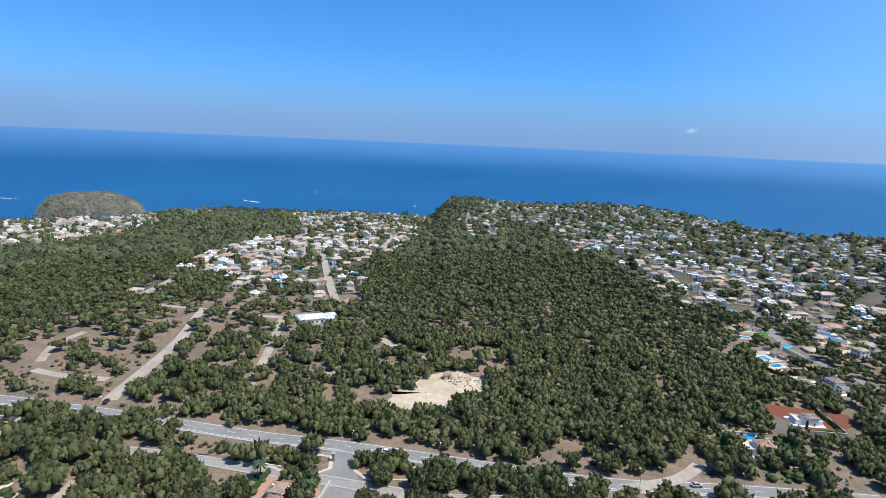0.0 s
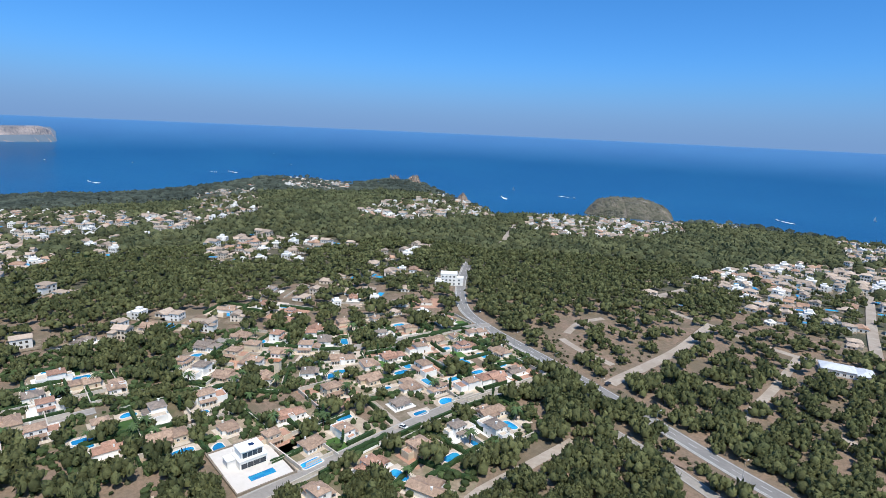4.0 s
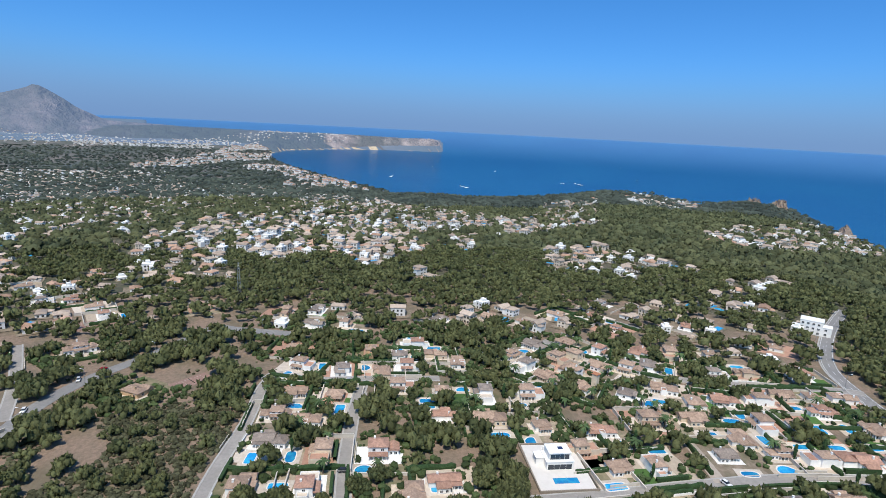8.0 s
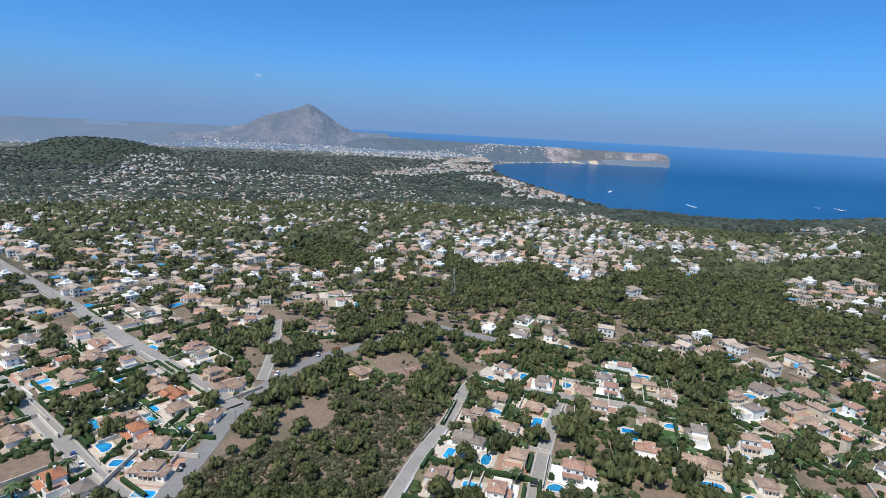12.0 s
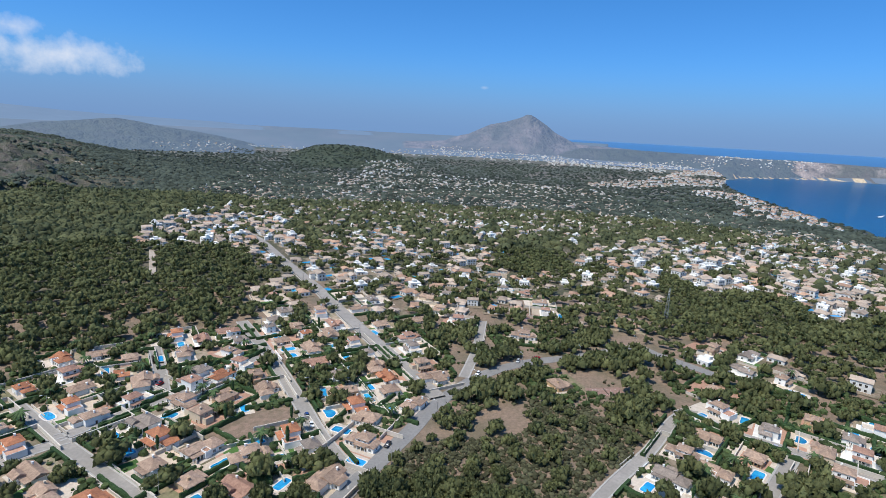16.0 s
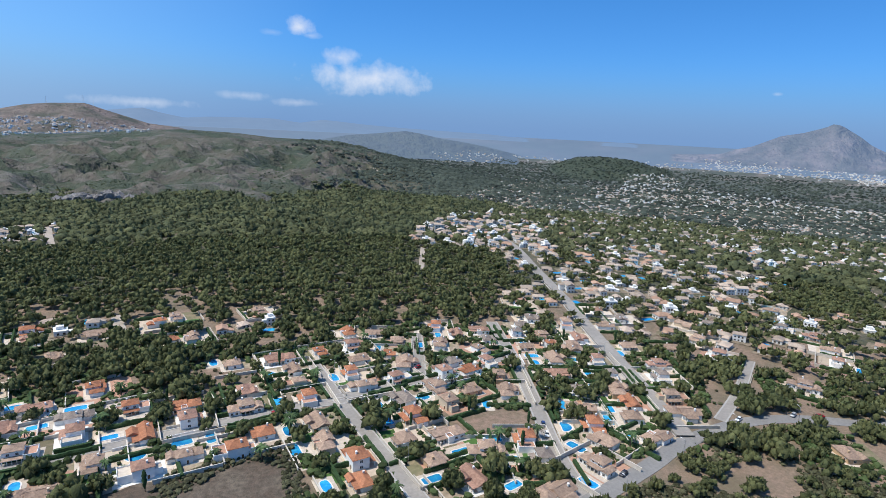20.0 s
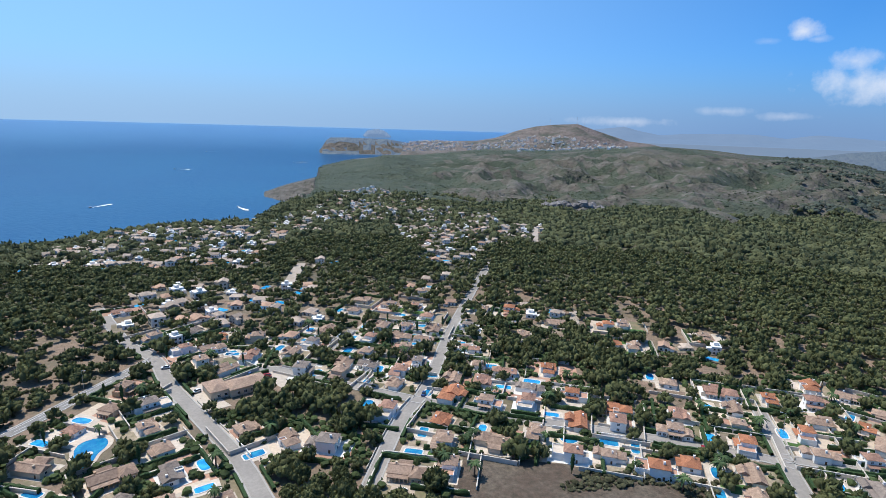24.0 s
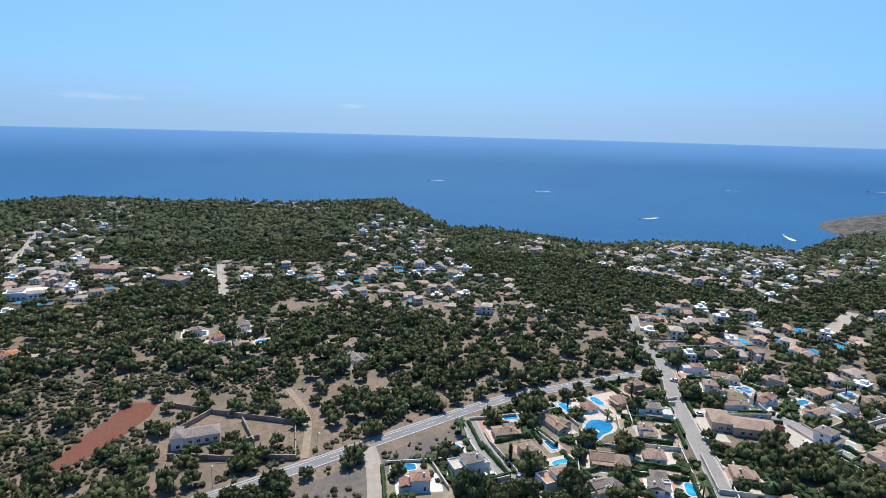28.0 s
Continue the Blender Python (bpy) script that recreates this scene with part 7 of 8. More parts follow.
# ---- single buildings ----
def modern_villa():
    """A white flat-roofed villa on a paved plot with a lap pool, inside a rubble-stone wall."""
    house = new("modern_villa", None)
    tagged(house, "new white flat-roofed villa on a pale paved plot", "house")
    bm = bmesh.new()
    slab(bm, [(-10, -14), (10, -14.5), (10.4, 13.5), (-9.6, 14)], -0.5, 0.5)
    part("terrace", bm, material("white_paving", (0.68, 0.63, 0.57), grain=0.5, amount=0.4, dark=(0.55, 0.50, 0.44)), house)
    for k, (x0, y0, x1, y1, z0, z1) in enumerate(((-4.5, -2.5, 5.5, 4.5, 0.4, 3.6), (-3.5, -1.5, 4.5, 4.5, 3.6, 6.4), (-7.5, 1, -4.5, 5, 0.4, 3.2))):
        bm = bmesh.new()
        box(bm, x0, y0, z0, x1, y1, z1)
        part("wall", bm, WHITE_WALL, house)
        bm = bmesh.new()
        box(bm, x0 - 0.25, y0 - 0.25, z1 + 0.002, x1 + 0.25, y1 + 0.25, z1 + 0.3)
        part("roof", bm, WHITE_WALL, house, "flat white roof slab")
    for x0, x1, z in ((-4, 5, 0.7), (-3.1, 4.1, 4.1)):
        bm = bmesh.new()
        y = -2.54 if z < 2 else -1.54
        for i in range(4):
            w = (x1 - x0) / 4
            box(bm, x0 + i * w + 0.06, y - 0.04, z, x0 + (i + 1) * w - 0.06, y + 0.05, z + 1.9)
        part("window", bm, GLASS, house, "wide dark glazing")
    bm = bmesh.new()
    box(bm, 0.5, 0.8, 6.72, 2.2, 2.2, 6.95)
    part("skylight", bm, SOLAR, house)
    bm = bmesh.new()
    for i in range(7):
        box(bm, -2.6 + 0.5 * i, 6.2, 3.0, -2.35 + 0.5 * i, 8.8, 3.15)
    box(bm, -2.7, 6.1, 0.4, -2.5, 6.3, 3.0), box(bm, 0.9, 8.6, 0.4, 1.1, 8.8, 3.0), box(bm, -2.7, 8.6, 0.4, -2.5, 8.8, 3.0), box(bm, 0.9, 6.1, 0.4, 1.1, 6.3, 3.0)
    part("pergola", bm, WHITE_WALL, house)
    for k, q in enumerate(((-10.6, -14.9, 10.9, -14.5), (-10.6, 14.1, 10.9, 14.5), (-10.6, -14.5, -10.2, 14.1), (10.5, -14.5, 10.9, 14.1))):
        bm = bmesh.new()
        box(bm, q[0], q[1], -0.6, q[2], q[3], 1.0)
        part("boundary_wall", bm, RUBBLE, house, "low stone boundary wall")
    bm = bmesh.new()
    box(bm, -3.8, -10.5, 0.3, 5.2, -7.4, 0.54)
    part("pool_water", bm, POOL, house, "bright blue lap pool")
    return house


modern_villa().matrix_basis = pose(-179, 61, 0, 0, 0, 93)
claim_disc(-178.5, 61, 17, 2, over=(0, 2, 4, 5))


def block_house(name, label, wall, volumes, roof=None):
    """A building of plain volumes with flat or tiled roofs and rows of windows."""
    house = tagged(new(name, None), label, "house")
    for x0, y0, x1, y1, h in volumes:
        bm = bmesh.new()
        box(bm, x0, y0, -0.5, x1, y1, h)
        part("wall", bm, wall, house)
        bm = bmesh.new()
        if roof:
            hip(bm, x0, y0, x1, y1, h + 0.15, 1.7)
        else:
            box(bm, x0 - 0.2, y0 - 0.2, h + 0.002, x1 + 0.2, y1 + 0.2, h + 0.4)
        part("roof", bm, roof or wall, house)
        for floor in range(int(h / 2.8)):
            for i in range(int((x1 - x0) / 3)):
                for y, a in ((y0 - 0.02, 0), (y1 + 0.02, 180)):
                    part("window", WINDOW[1], None, house, m=pose(x0 + 1.6 + 3 * i, y, 0.9 + 2.9 * floor, 0, 0, a))
    return house


block_house("white_apartment_house", "white three-storey house with flat roof terraces by the road", WHITE_WALL, [(-7, -5, 6, 5, 9), (6, -4, 11, 3, 5.8), (-11, -4, -7, 4, 3.2)]).matrix_basis = pose(-330, 276, float(ground(-330, 276)), 0, 0, 50)
block_house("grey_roofed_villa", "large pale villa with a grey roof in the pines", WHITE_WALL, [(-12, -6, 4, 5, 3.4), (4, -8, 12, 4, 3.2)], material("light_metal_roof", (0.62, 0.64, 0.66), rough=0.5, grain=0.6, amount=0.2)).matrix_basis = pose(-80, 348, 0, 0, 0, 25)
block_house("shopping_row", "long low tan-roofed building beside a pale car park", CREAM_WALL, [(-11, -5, 6, 5, 3.6), (6, -9, 14, 3, 3.8)], TAN_TILES).matrix_basis = pose(166, -187, 0, 0, 0, 60)
block_house("shop_building", "long pink-walled shop building with a tiled roof on the slope", material("pink_render", (0.62, 0.40, 0.33), grain=0.6, amount=0.4), [(-13, -5, 12, 5, 4.2)], PINK_TILES).matrix_basis = pose(506, 134, float(ground(506, 134)), 0, 0, 75)
block_house("corner_restaurant", "two-storey tan building with a flat roof beside a car park", CREAM_WALL, [(-12, -6, 9, 6, 6.0), (9, -4, 14, 5, 3.2)], TAN_TILES).matrix_basis = pose(452, 75, float(ground(452, 75)), 0, 0, 60)
block_house("white_shop", "white flat-roofed shop with large parking roof", WHITE_WALL, [(-14, -7, 10, 6, 5.0), (10, -5, 20, 5, 3.6)]).matrix_basis = pose(437, 167, float(ground(437, 167)), 0, 0, 85)
block_house("old_farmhouse", "old white farmhouse with tiled roof inside ruined walls", WHITE_WALL, [(-7, -3, 6, 4, 3.4), (6, -2, 10, 6, 5.0)], GREY_TILES).matrix_basis = pose(216, 30, 0, 0, 0, 95)
for p in ((-330, 276), (-80, 348), (166, -187), (216, 30), (506, 134), (452, 75), (437, 167)):
    claim_disc(*p, 13, 2)


def brick_tower():
    tower = tagged(new("transformer_tower", None), "slim tan brick tower with a red cap", "tower")
    bm = bmesh.new()
    box(bm, -1.3, -1.3, -0.4, 1.3, 1.3, 8.2)
    part("shaft", bm, CREAM_WALL, tower)
    bm = bmesh.new()
    hip(bm, -1.3, -1.3, 1.3, 1.3, 8.4, 0.8, over=0.3)
    part("roof", bm, RED_TILES, tower)
    return tower


brick_tower().matrix_basis = pose(-241, 97, 0, 0, 0, 40)


def mast(height, label, name="telecom_mast", wide=1.2):
    """A lattice mast with cross bracing and antennas."""
    m = tagged(new(name, None), label, "mast")
    bm = bmesh.new()
    for s in ((-1, -1), (1, -1), (1, 1), (-1, 1)):
        tube(bm, (s[0] * wide, s[1] * wide, -1), (s[0] * wide * 0.25, s[1] * wide * 0.25, height), 0.14, 0.09, 4)
    n = 9
    for i in range(n):
        w0, w1 = wide * (1 - 0.75 * i / n), wide * (1 - 0.75 * (i + 1) / n)
        z0, z1 = height * i / n, height * (i + 1) / n
        for a, b in (((-1, -1), (1, -1)), ((1, -1), (1, 1)), ((1, 1), (-1, 1)), ((-1, 1), (-1, -1))):
            tube(bm, (a[0] * w0, a[1] * w0, z0), (b[0] * w1, b[1] * w1, z1), 0.06, 0.06, 3)
    part("lattice", bm, METAL, m)
    bm = bmesh.new()
    for z in (0.82, 0.92):
        tube(bm, (-0.9, 0, height * z), (0.9, 0, height * z), 0.2, 0.2, 5)
    part("antenna", bm, FRAME, m)
    return m


mast(24, "grey lattice telecom mast among pines").matrix_basis = pose(-374, -106, float(ground(-374, -106)))
for az, d, h in ((190.2, 3560, 34), (187.6, 3560, 40), (186.9, 3560, 30)):
    x, y, z = [float(v) for v in stand(az, d, land(az, d))]
    mast(h, "far red and white mast on the hilltop", "hilltop_mast", 2.5).matrix_basis = pose(x, y, z)
for az, d in ((280.5, 880), (265.4, 930)):
    x, y = -math.sin(radians(az)) * d, math.cos(radians(az)) * d
    mast(22, "steel mast above the coastal pines", "pylon", 1.6).matrix_basis = pose(x, y, float(ground(x, y)))


# ---- pool garden, courts, walls ----
def pool_garden():
    thing = tagged(new("swimming_pool", None), "large free-form turquoise pool with pale deck and a small island", "pool")
    blob = []
    for i in range(40):
        a = 6.2832 * i / 40
        r = 9.0 + 1.6 * math.cos(2 * a + 0.4) + 1.3 * math.cos(3 * a)
        blob.append((r * math.cos(a) * 0.95, r * math.sin(a) * 0.62))
    bm = bmesh.new()
    slab(bm, [(x * 1.22, y * 1.3) for x, y in blob], -0.4, 0.14)
    part("deck", bm, PAVING_PALE, thing)
    bm = bmesh.new()
    slab(bm, blob, 0.0, 0.2)
    part("water", bm, POOL, thing)
    bm = bmesh.new()
    tube(bm, (2.2, 0.6, 0), (2.2, 0.6, 0.5), 1.5, 1.4, 12)
    part("pool_island", bm, COPING, thing)
    return thing


pool_garden().matrix_basis = pose(183, -126, 0, 0, 0, 130)
claim_disc(183, -126, 12, 2)


CLAY = material("clay_court", (0.30, 0.19, 0.15), grain=0.6, amount=0.4)


def court(x, y, turn, label, size=0.8):
    c = tagged(new("tennis_court", None), label, "court")
    bm = bmesh.new()
    box(bm, -9, -18, -0.4, 9, 18, 0.09)
    part("surface", bm, CLAY, c)
    bm = bmesh.new()
    for q in ((-5.5, -12, -5.4, 12), (5.4, -12, 5.5, 12), (-5.5, -12, 5.5, -11.9), (-5.5, 11.9, 5.5, 12), (-4.2, -6.4, 4.2, -6.3), (-4.2, 6.3, 4.2, 6.4)):
        box(bm, q[0], q[1], 0.05, q[2], q[3], 0.1)
    part("line", bm, PAINT, c)
    for px in (-9, 9):
        for i in range(7):
            bm = bmesh.new()
            tube(bm, (px, -18 + 6 * i, 0), (px, -18 + 6 * i, 3), 0.06, 0.06, 5)
            part("fence_post", bm, DARK_METAL, c)
    bm = bmesh.new()
    box(bm, -6.2, -0.03, 0.1, 6.2, 0.03, 1.0)
    part("net", bm, SHADE, c)
    c.matrix_basis = pose(x, y, float(ground(x, y)), 0, 0, turn) @ Matrix.Diagonal((size, size, size, 1))
    claim_disc(x, y, 15 * size, 2)


court(-316, -168, 30, "red clay tennis court among pines")
court(-245, -92, 48, "faded clay sports court in the pines", 0.5)


def ruin_wall(x0, y0, x1, y1):
    bm = bmesh.new()
    length = math.hypot(x1 - x0, y1 - y0)
    n = int(length / 2.5)
    for i in range(n):
        h = 2.2 + 0.5 * noise.noise((x0 + i * 0.7, y0, 1))
        box(bm, length * i / n, -0.25, -0.4, length * (i + 1) / n, 0.25, h)
    ob = new("stone_wall", finish(bm, "stone_wall", RUBBLE))
    ob.matrix_basis = pose(x0, y0, 0, 0, 0, math.degrees(math.atan2(y1 - y0, x1 - x0)))
    tagged(ob, "old dry stone wall of a ruined garden", "wall", group="ruined garden walls")


for q in ((248, 48, 231, 19), (231, 19, 218, -6), (218, -6, 192, -5), (192, -5, 197, 12), (197, 16, 204, 40), (226, 15, 207, 10), (236, 28, 222, 40), (210, 8, 206, 22)):
    ruin_wall(*q)


# ---- street furniture, cars, boats ----
def street_lamp():
    lamp = tagged(new("street_lamp", None), "tall grey steel street lamp beside the road", "street lamp", group="road lamps")
    bm = bmesh.new()
    tube(bm, (0, 0, -0.3), (0, 0, 9), 0.11, 0.06, 6)
    part("pole", bm, METAL, lamp)
    bm = bmesh.new()
    tube(bm, (0, 0, 8.9), (0, -1.5, 9.3), 0.05, 0.04, 5)
    part("arm", bm, METAL, lamp)
    bm = bmesh.new()
    box(bm, -0.16, -2.2, 9.22, 0.16, -1.4, 9.4, bevel=0.04)
    part("lamp_head", bm, FRAME, lamp)
    return lamp


LAMPS = {}
for name, gap, side in (("main_road", 32, 1), ("south_road", 34, 1), ("straight_street", 36, -1), ("long_street", 36, 1), ("villa_street", 38, 1), ("curved_road", 36, -1)):
    line, acc = LINES[name], 12.0
    half = [w for n, w, _ in ROADS if n == name][0] / 2 + 1.9
    for p, q in zip(line[:-1], line[1:]):
        d = q - p
        acc += np.hypot(*d)
        if acc > gap and 150 < np.hypot(*p) < 420:
            acc = 0.0
            u = d / np.hypot(*d)
            x, y = p[0] - u[1] * half * side, p[1] + u[0] * half * side
            settle(street_lamp, LAMPS, "lamp", pose(x, y, float(ground(x, y)), 0, 0, math.degrees(math.atan2(u[1], u[0])) + (0 if side > 0 else 180)))

CAR_PAINTS = {"white": (0.75, 0.75, 0.75), "silver": (0.42, 0.43, 0.45), "dark": (0.03, 0.03, 0.035), "red": (0.30, 0.02, 0.02), "blue": (0.03, 0.07, 0.2)}


def car(colour):
    c = tagged(new("car", None), colour + " parked car on the street", "car", group="cars")
    paint = material(colour + "_car_paint", CAR_PAINTS[colour], rough=0.25, spec=0.5)
    bm = bmesh.new()
    box(bm, -2.1, -0.86, 0.35, 2.1, 0.86, 0.95, bevel=0.14)
    part("body", bm, paint, c)
    bm = bmesh.new()
    low = [bm.verts.new(p) for p in ((-1.75, -0.78, 0.94), (1.0, -0.78, 0.94), (1.0, 0.78, 0.94), (-1.75, 0.78, 0.94))]
    top = [bm.verts.new(p) for p in ((-1.35, -0.62, 1.46), (0.35, -0.62, 1.46), (0.35, 0.62, 1.46), (-1.35, 0.62, 1.46))]
    for i in range(4):
        bm.faces.new((low[i], low[(i + 1) % 4], top[(i + 1) % 4], top[i]))
    bm.faces.new(top)
    part("cabin_glass", bm, GLASS, c)
    bm = bmesh.new()
    box(bm, -1.33, -0.6, 1.462, 0.33, 0.6, 1.5)
    part("roof", bm, paint, c)
    for x in (-1.3, 1.3):
        for y in (-0.8, 0.8):
            bm = bmesh.new()
            tube(bm, (x, y - 0.1, 0.33), (x, y + 0.1, 0.33), 0.33, 0.33, 10)
            part("wheel", bm, RUBBER, c)
    return c


CARS = {}
for k, (x, y, a) in enumerate(((-19, 196, 170), (96, 183, 5), (-145, 226, 100), (-128, -166, 60), (-102, -242, 20), (-131, -173, 62), (-216, -147, 15), (-244, -141, 20), (-139, -134, 20), (182, -177, 70), (164, -203, 10), (172, -200, 100),
                               (164, -71, 80), (160, -80, 130), (152, -107, 60), (-263, 173, 80), (-255, -136, 160), (-242, 85, 50), (-168, 120, 20), (-247, -20, 90), (-176, -16, 92), (60, -217, 5), (-30, -220, 8), (88, -216, 100), (214, -190, 40), (-300, -110, 20))):
    colour = ("white", "silver", "dark", "white", "red", "blue")[k % 6]
    settle(lambda: car(colour), CARS, colour, pose(x, y, float(ground(x, y)) + 0.2, 0, 0, a))


def boat(kind):
    """A motor yacht with a foaming wake, or a sailing boat."""
    b = tagged(new("boat", None), "white motor boat with a foaming wake on the sea" if kind == "motor" else "white sailing boat under sail", "boat", group="boats")
    bm = bmesh.new()
    n = 7
    rings = []
    for i in range(n):
        u = i / (n - 1)
        w = 1.9 * math.sqrt(max(1 - u ** 2.6, 0.0)) + 0.02
        x = -6 + 12 * u
        rings.append([bm.verts.new(p) for p in ((x, -w, 1.5 + 0.5 * u), (x, -w * 0.5, -0.5), (x, w * 0.5, -0.5), (x, w, 1.5 + 0.5 * u))])
    for p, q in zip(rings[:-1], rings[1:]):
        for k in range(4):
            bm.faces.new((p[k], q[k], q[(k + 1) % 4], p[(k + 1) % 4]))
    bm.faces.new(rings[0][::-1])
    part("hull", bm, FRAME, b)
    bm = bmesh.new()
    if kind == "motor":
        box(bm, -3.5, -1.3, 1.5, 1.8, 1.3, 3.2, bevel=0.3)
        part("cabin", bm, FRAME, b)
        bm = bmesh.new()
        pts = [(-5, -1.2), (-70, -7.5), (-85, 0), (-70, 7.5), (-5, 1.2)]
        bm.faces.new([bm.verts.new((x, y, 0.35)) for x, y in pts][::-1])
        part("wake", bm, FOAM, b)
    else:
        tube(bm, (0.5, 0, 1.5), (0.5, 0, 17), 0.12, 0.08, 5)
        part("mast", bm, METAL, b)
        bm = bmesh.new()
        for y in (-0.06, 0.06):
            vs = [bm.verts.new(p) for p in ((0.3, y, 3), (-5.6, y, 3), (0.3, y, 16.5))]
            bm.faces.new(vs if y < 0 else vs[::-1])
        part("sail", bm, FRAME, b)
    return b


BOATS = {}
for k, (az, d, a, kind) in enumerate(((243.6, 2480, 95, "motor"), (233.2, 1816, 100, "motor"), (221.0, 1735, 330, "motor"), (223.5, 4800, 30, "motor"), (215.6, 3660, 40, "motor"), (226.3, 3120, 20, "motor"), (254.4, 2900, 80, "motor"),
                                      (83.7, 2460, 200, "motor"), (86.6, 3580, 20, "motor"), (80.2, 3420, 15, "motor"), (72.2, 2930, 190, "motor"), (66.4, 3470, 10, "motor"), (90.6, 2810, 170, "motor"), (44.0, 2460, 0, "sail"), (73.3, 2870, 20, "motor"),
                                      (45.2, 2180, 150, "motor"), (20.0, 2150, 150, "motor"), (68, 4640, 10, "motor"), (13.1, 2440, 0, "sail"), (3.1, 2050, 0, "sail"), (37.9, 2280, 0, "motor"))):
    x, y, z = [float(v) for v in stand(az, d, SEA)]
    s = float(squeeze(d) / d)
    settle(lambda: boat(kind), BOATS, kind, pose(x, y, z, 0, 0, a) @ Matrix.Diagonal((s, s, s, 1)))


# ---- palms and cypresses ----
def palm():
    p = tagged(new("palm_tree", None), "tall date palm with arching fronds in a garden", "palm", group="palms")
    bm = bmesh.new()
    for i in range(4):
        tube(bm, (0.05 * i, 0, 1.3 * i - 0.2), (0.05 * (i + 1), 0, 1.3 * (i + 1)), 0.30 - 0.02 * i, 0.25 - 0.02 * i, 7)
    part("trunk", bm, BARK, p)
    bm = bmesh.new()
    r = random.Random(3)
    for i in range(26):
        a, droop, length = i * 2.4, r.uniform(-0.5, 0.9), r.uniform(2.2, 3.1)
        last = None
        for k in range(5):
            u = k / 4
            q = Vector((length * u * math.cos(a), length * u * math.sin(a), 5.2 + length * (u * droop - 0.75 * u * u)))
            w = 0.34 * math.sin(math.pi * min(u * 0.85 + 0.12, 1))
            side = Vector((-math.sin(a), math.cos(a), 0)) * w
            pair = (bm.verts.new(q + side - Vector((0, 0, 0.12))), bm.verts.new(q + Vector((0, 0, 0.05))), bm.verts.new(q - side - Vector((0, 0, 0.12))))
            if last:
                bm.faces.new((last[0], last[1], pair[1], pair[0]))
                bm.faces.new((last[1], last[2], pair[2], pair[1]))
            last = pair
    part("fronds", bm, PALM, p)
    return p


def cypress():
    c = tagged(new("cypress_tree", None), "narrow dark cypress in a garden", "tree", group="cypresses")
    r = np.random.RandomState(5)
    vs, fs, n = [], [], 0
    for i in range(9):
        z = 0.8 + 0.8 * i
        rad = 0.85 * math.sin(math.pi * (0.2 + 0.75 * (1 - i / 9)))
        vs.append(ICO_V * r.uniform(0.75, 1.2, (12, 1)) * np.array([rad, rad, 0.95]) + np.array([0, 0, z]))
        fs.append(ICO_F + n)
        n += 12
    part("crown", tri_mesh("crown", np.concatenate(vs), np.concatenate(fs), [HEDGE]), None, c)
    bm = bmesh.new()
    tube(bm, (0, 0, -0.2), (0, 0, 1), 0.14, 0.12, 6)
    part("trunk", bm, BARK, c)
    return c


GREENS = {}
PALMS = [(-61, 177), (-50, 179), (-40, 175), (-108, -170), (-123, -166), (-154, -161), (-155, -148), (194, -48), (194, -70), (194, -77), (-206, 115), (-215, 38), (-233, -55), (-194, 117), (-242, 113), (-224, 77)]
for hx, hy in HOMES:
    if np.hypot(hx, hy) < 330:
        if dice.random() < 0.55:
            PALMS.append((hx + dice.choice((-1, 1)) * dice.uniform(8.5, 11), hy + dice.uniform(-11, 11)))
        if dice.random() < 0.35:
            x, y = hx + dice.uniform(-11, 11), hy + dice.choice((-1, 1)) * dice.uniform(8.5, 11)
            if claimed(x, y) != 1:
                s = dice.uniform(0.7, 1.1)
                settle(cypress, GREENS, "cypress", pose(x, y, float(ground(x, y)), 0, 0, dice.uniform(0, 360)) @ Matrix.Diagonal((s, s, s, 1)))
for x, y in PALMS:
    if claimed(x, y) != 1:
        s = dice.uniform(0.75, 1.15)
        settle(palm, GREENS, "palm", pose(x, y, float(ground(x, y)), 0, 0, dice.uniform(0, 360)) @ Matrix.Diagonal((s, s, s, 1)))


# ---- rock face on the hillside ----
def rock_face(az, d, width, height, n, seed, label):
    r = np.random.RandomState(seed)
    u = r.uniform(-1, 1, n)
    a = az + np.degrees(u * width / 2 / d)
    dd = d + r.uniform(-0.25, 0.25, n) * height
    x, y = -np.sin(np.radians(a)) * dd, np.cos(np.radians(a)) * dd
    v, f = strew(np.column_stack([x, y]), land(a, dd) + r.uniform(-0.2, 0.5, n) * height * (1 - u * u), r.uniform(0.25, 0.5, n) * height, [(ICO_V * np.random.RandomState(k).uniform(0.6, 1.3, (12, 1)), ICO_F) for k in range(6)], seed, 0.8)
    tagged(new("rock_face", tri_mesh("rock_face", v, f, [LIMESTONE])), label, "rock")


rock_face(187.4, 985, 105, 24, 110, 11, "grey bare rock face with a shallow cave on the scrub hill")


# ---- the building lot and the gate ----
def rubble_heap(x, y, n, reach, seed):
    r = np.random.RandomState(seed)
    p = np.column_stack([r.normal(x, reach, n), r.normal(y, reach * 0.6, n)])
    v, f = strew(p, ground(p[:, 0], p[:, 1]) + 0.15, r.uniform(0.25, 0.8, n), [(ICO_V * np.random.RandomState(k).uniform(0.7, 1.2, (12, 1)), ICO_F) for k in range(4)], seed, 0.7)
    tagged(new("rubble", tri_mesh("rubble", v, f, [RUBBLE])), "heaps of broken stone on the sandy lot", "rubble", kind="stuff")


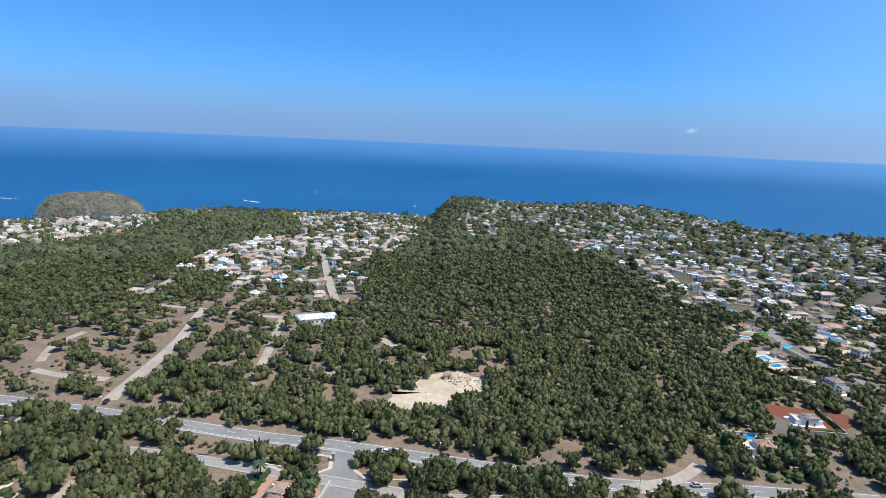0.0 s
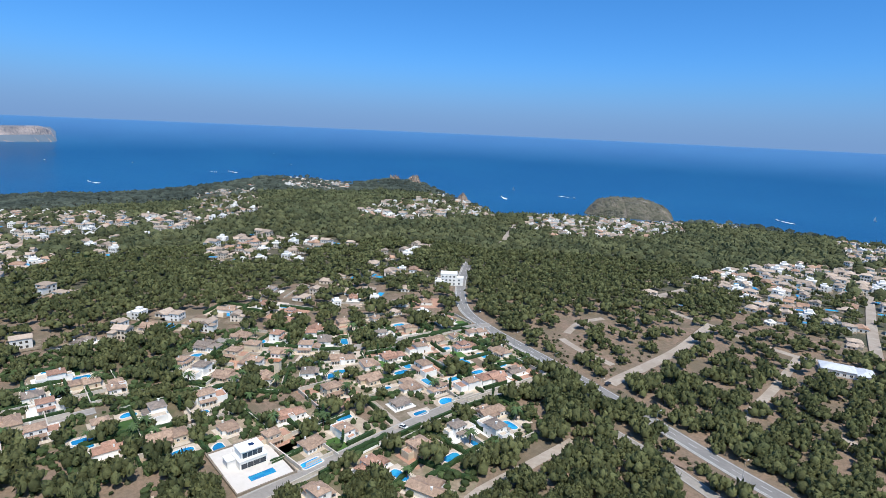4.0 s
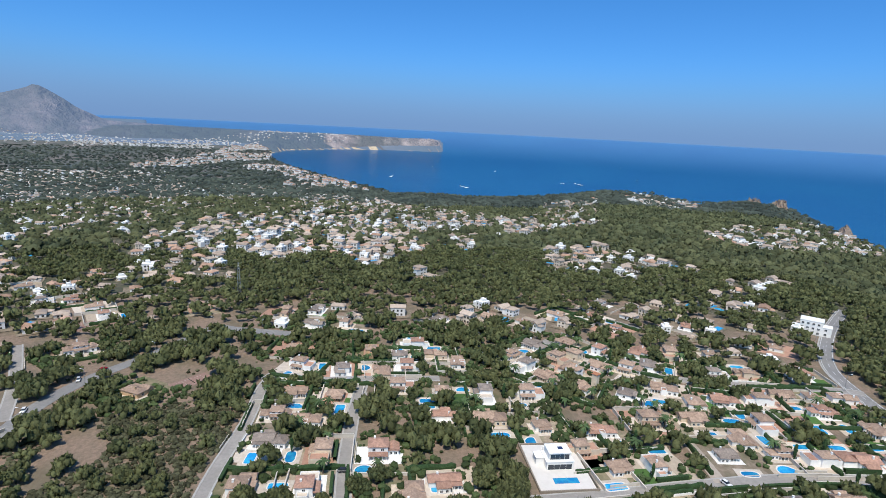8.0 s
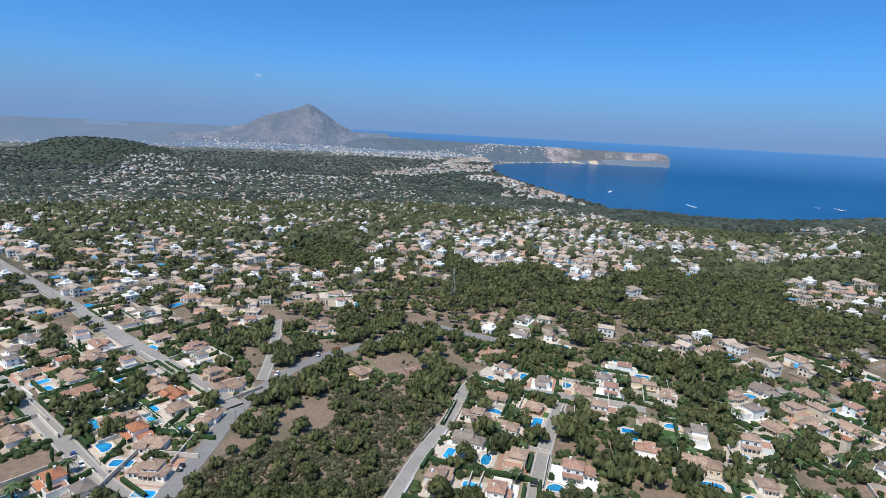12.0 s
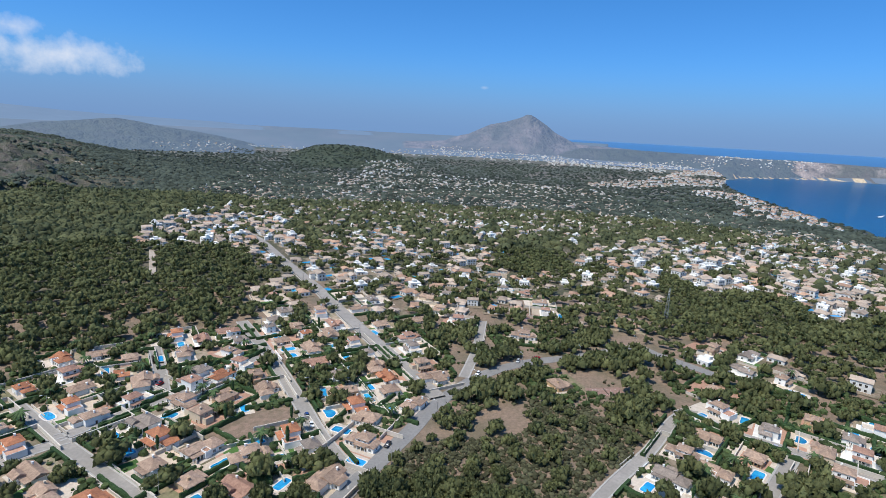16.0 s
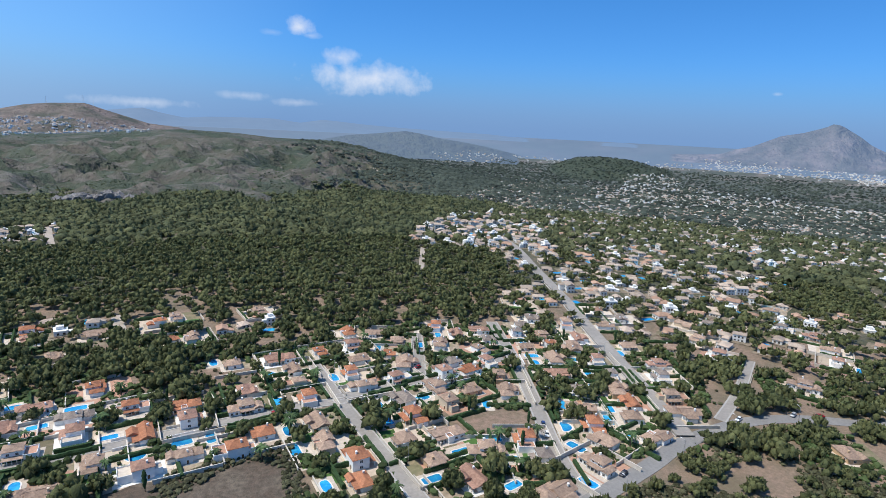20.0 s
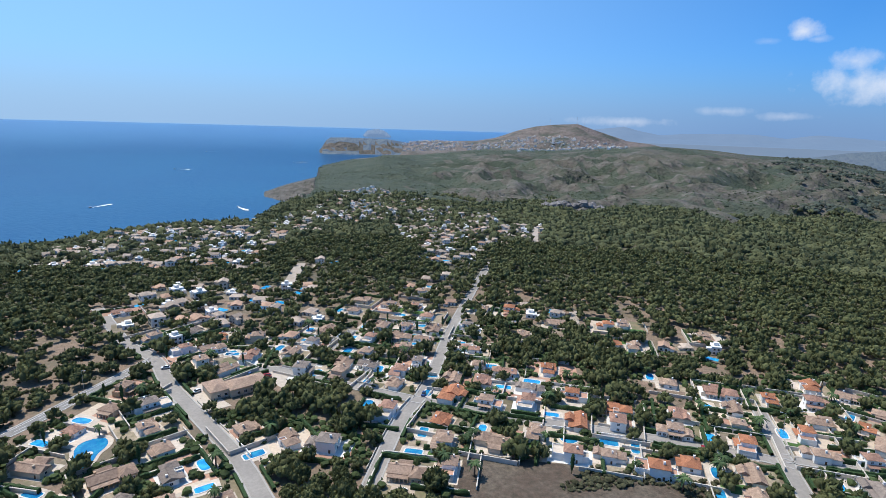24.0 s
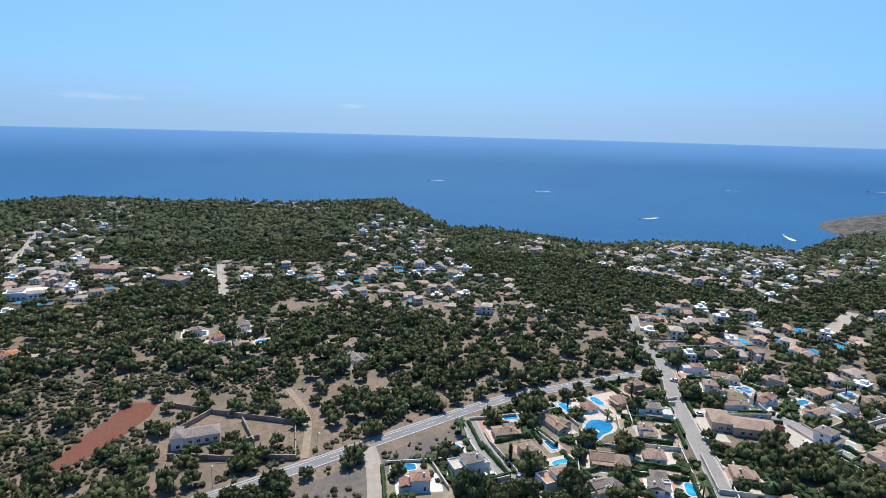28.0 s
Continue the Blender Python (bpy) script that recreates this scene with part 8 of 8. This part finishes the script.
rubble_heap(26, 262, 70, 5, 2)
rubble_heap(12, 266, 50, 5, 3)
hut = tagged(new("site_hut", None), "small brick hut on the sandy lot", "hut")
bm = bmesh.new()
box(bm, -1.8, -1.3, -0.2, 1.8, 1.3, 2.3)
part("wall", bm, OCHRE_WALL, hut)
bm = bmesh.new()
shed(bm, -2.1, -1.6, 2.1, 1.6, 2.4, 2.9)
part("roof", bm, GREY_TILES, hut)
part("door", DOORWAY, None, hut, m=pose(0.4, -1.33, 0.02))
hut.matrix_basis = pose(5, 267, 0, 0, 0, 15)
for x, y in ((-37.5, 189), (-28.5, 187.5)):
    gate = tagged(new("gate_pier", None), "square stone gate pier with iron railings", "gate pier", group="estate gate")
    bm = bmesh.new()
    box(bm, -0.5, -0.5, -0.3, 0.5, 0.5, 3.2, bevel=0.05)
    part("pier", bm, RUBBLE, gate)
    bm = bmesh.new()
    box(bm, -0.65, -0.65, 3.2, 0.65, 0.65, 3.45)
    part("cap", bm, KERB, gate)
    for i in range(7):
        bm = bmesh.new()
        s = -1 if x < -33 else 1
        tube(bm, (s * (0.8 + 0.5 * i), -0.35 * i, -0.2), (s * (0.8 + 0.5 * i), -0.35 * i, 1.7), 0.05, 0.04, 5)
        part("railing_bar", bm, DARK_METAL, gate)
    gate.matrix_basis = pose(x, y, 0)
for poly in ([(-38, 192), (-37, 184), (-42, 180), (-54, 180), (-66, 187), (-50, 194)], [(-29, 191), (-30, 184), (-24, 178), (-6, 179), (4, 182), (-10, 189)]):
    cx, cy = sum(p[0] for p in poly) / 6, sum(p[1] for p in poly) / 6
    for share, top, mat, label in ((1.0, 0.26, PAVING_PALE, "pale concrete kerb round the junction's verge"), (0.86, 0.3, BROWN_EARTH, "bare brown soil of the verge at the junction")):
        bm = bmesh.new()
        slab(bm, [(cx + (x - cx) * share, cy + (y - cy) * share) for x, y in poly], -0.3, top)
        tagged(new("traffic_island", finish(bm, "traffic_island", mat)), label, "pavement", kind="structure")

# ---- walls and hedges along the streets ----
for name, width, pts in ROADS:
    line = LINES[name]
    if name in DUSTY or name in ("main_road", "south_road", "junction_road", "curved_road", "field_track") or np.hypot(*line.mean(0)) > 400:
        continue
    for k in range(2, len(line) - 4, 3):
        for side in (-1, 1):
            seg = line[k:k + 3]
            d = (seg[-1] - seg[0]) / max(np.hypot(*(seg[-1] - seg[0])), 0.1)
            mid = seg[1] + np.array([-d[1], d[0]]) * side * (width * 0.4 + 2.6)
            far = seg[1] + np.array([-d[1], d[0]]) * side * (width * 0.4 + 5.5)
            if np.hypot(*mid) > 345 or claimed(*far) == 1 or min(np.hypot(mid[0] - h[0], mid[1] - h[1]) for h in HOMES) > 22:
                continue
            what = dice.random()
            if what < 0.2:
                continue
            o = side * (width * 0.4 + 1.15)
            if what < 0.62:
                v, f = ribbon(seg, min(o, o + side * 0.25), max(o, o + side * 0.25), -0.3, dice.uniform(0.9, 1.3))
                tagged(new("street_wall", tri_mesh("street_wall", v, f, [STONE_WALL if what < 0.52 else WHITE_WALL])), "white rendered wall between a garden and the street", "wall", group="street walls")
            else:
                v, f = ribbon(seg, min(o, o + side * 1.1), max(o, o + side * 1.1), -0.3, dice.uniform(1.4, 2.1))
                tagged(new("hedge", tri_mesh("street_hedge", v, f, [HEDGE])), "clipped dark green hedge along the street", "hedge", group="street hedges")

# ---- woods fill what is left free ----
plant_woods()
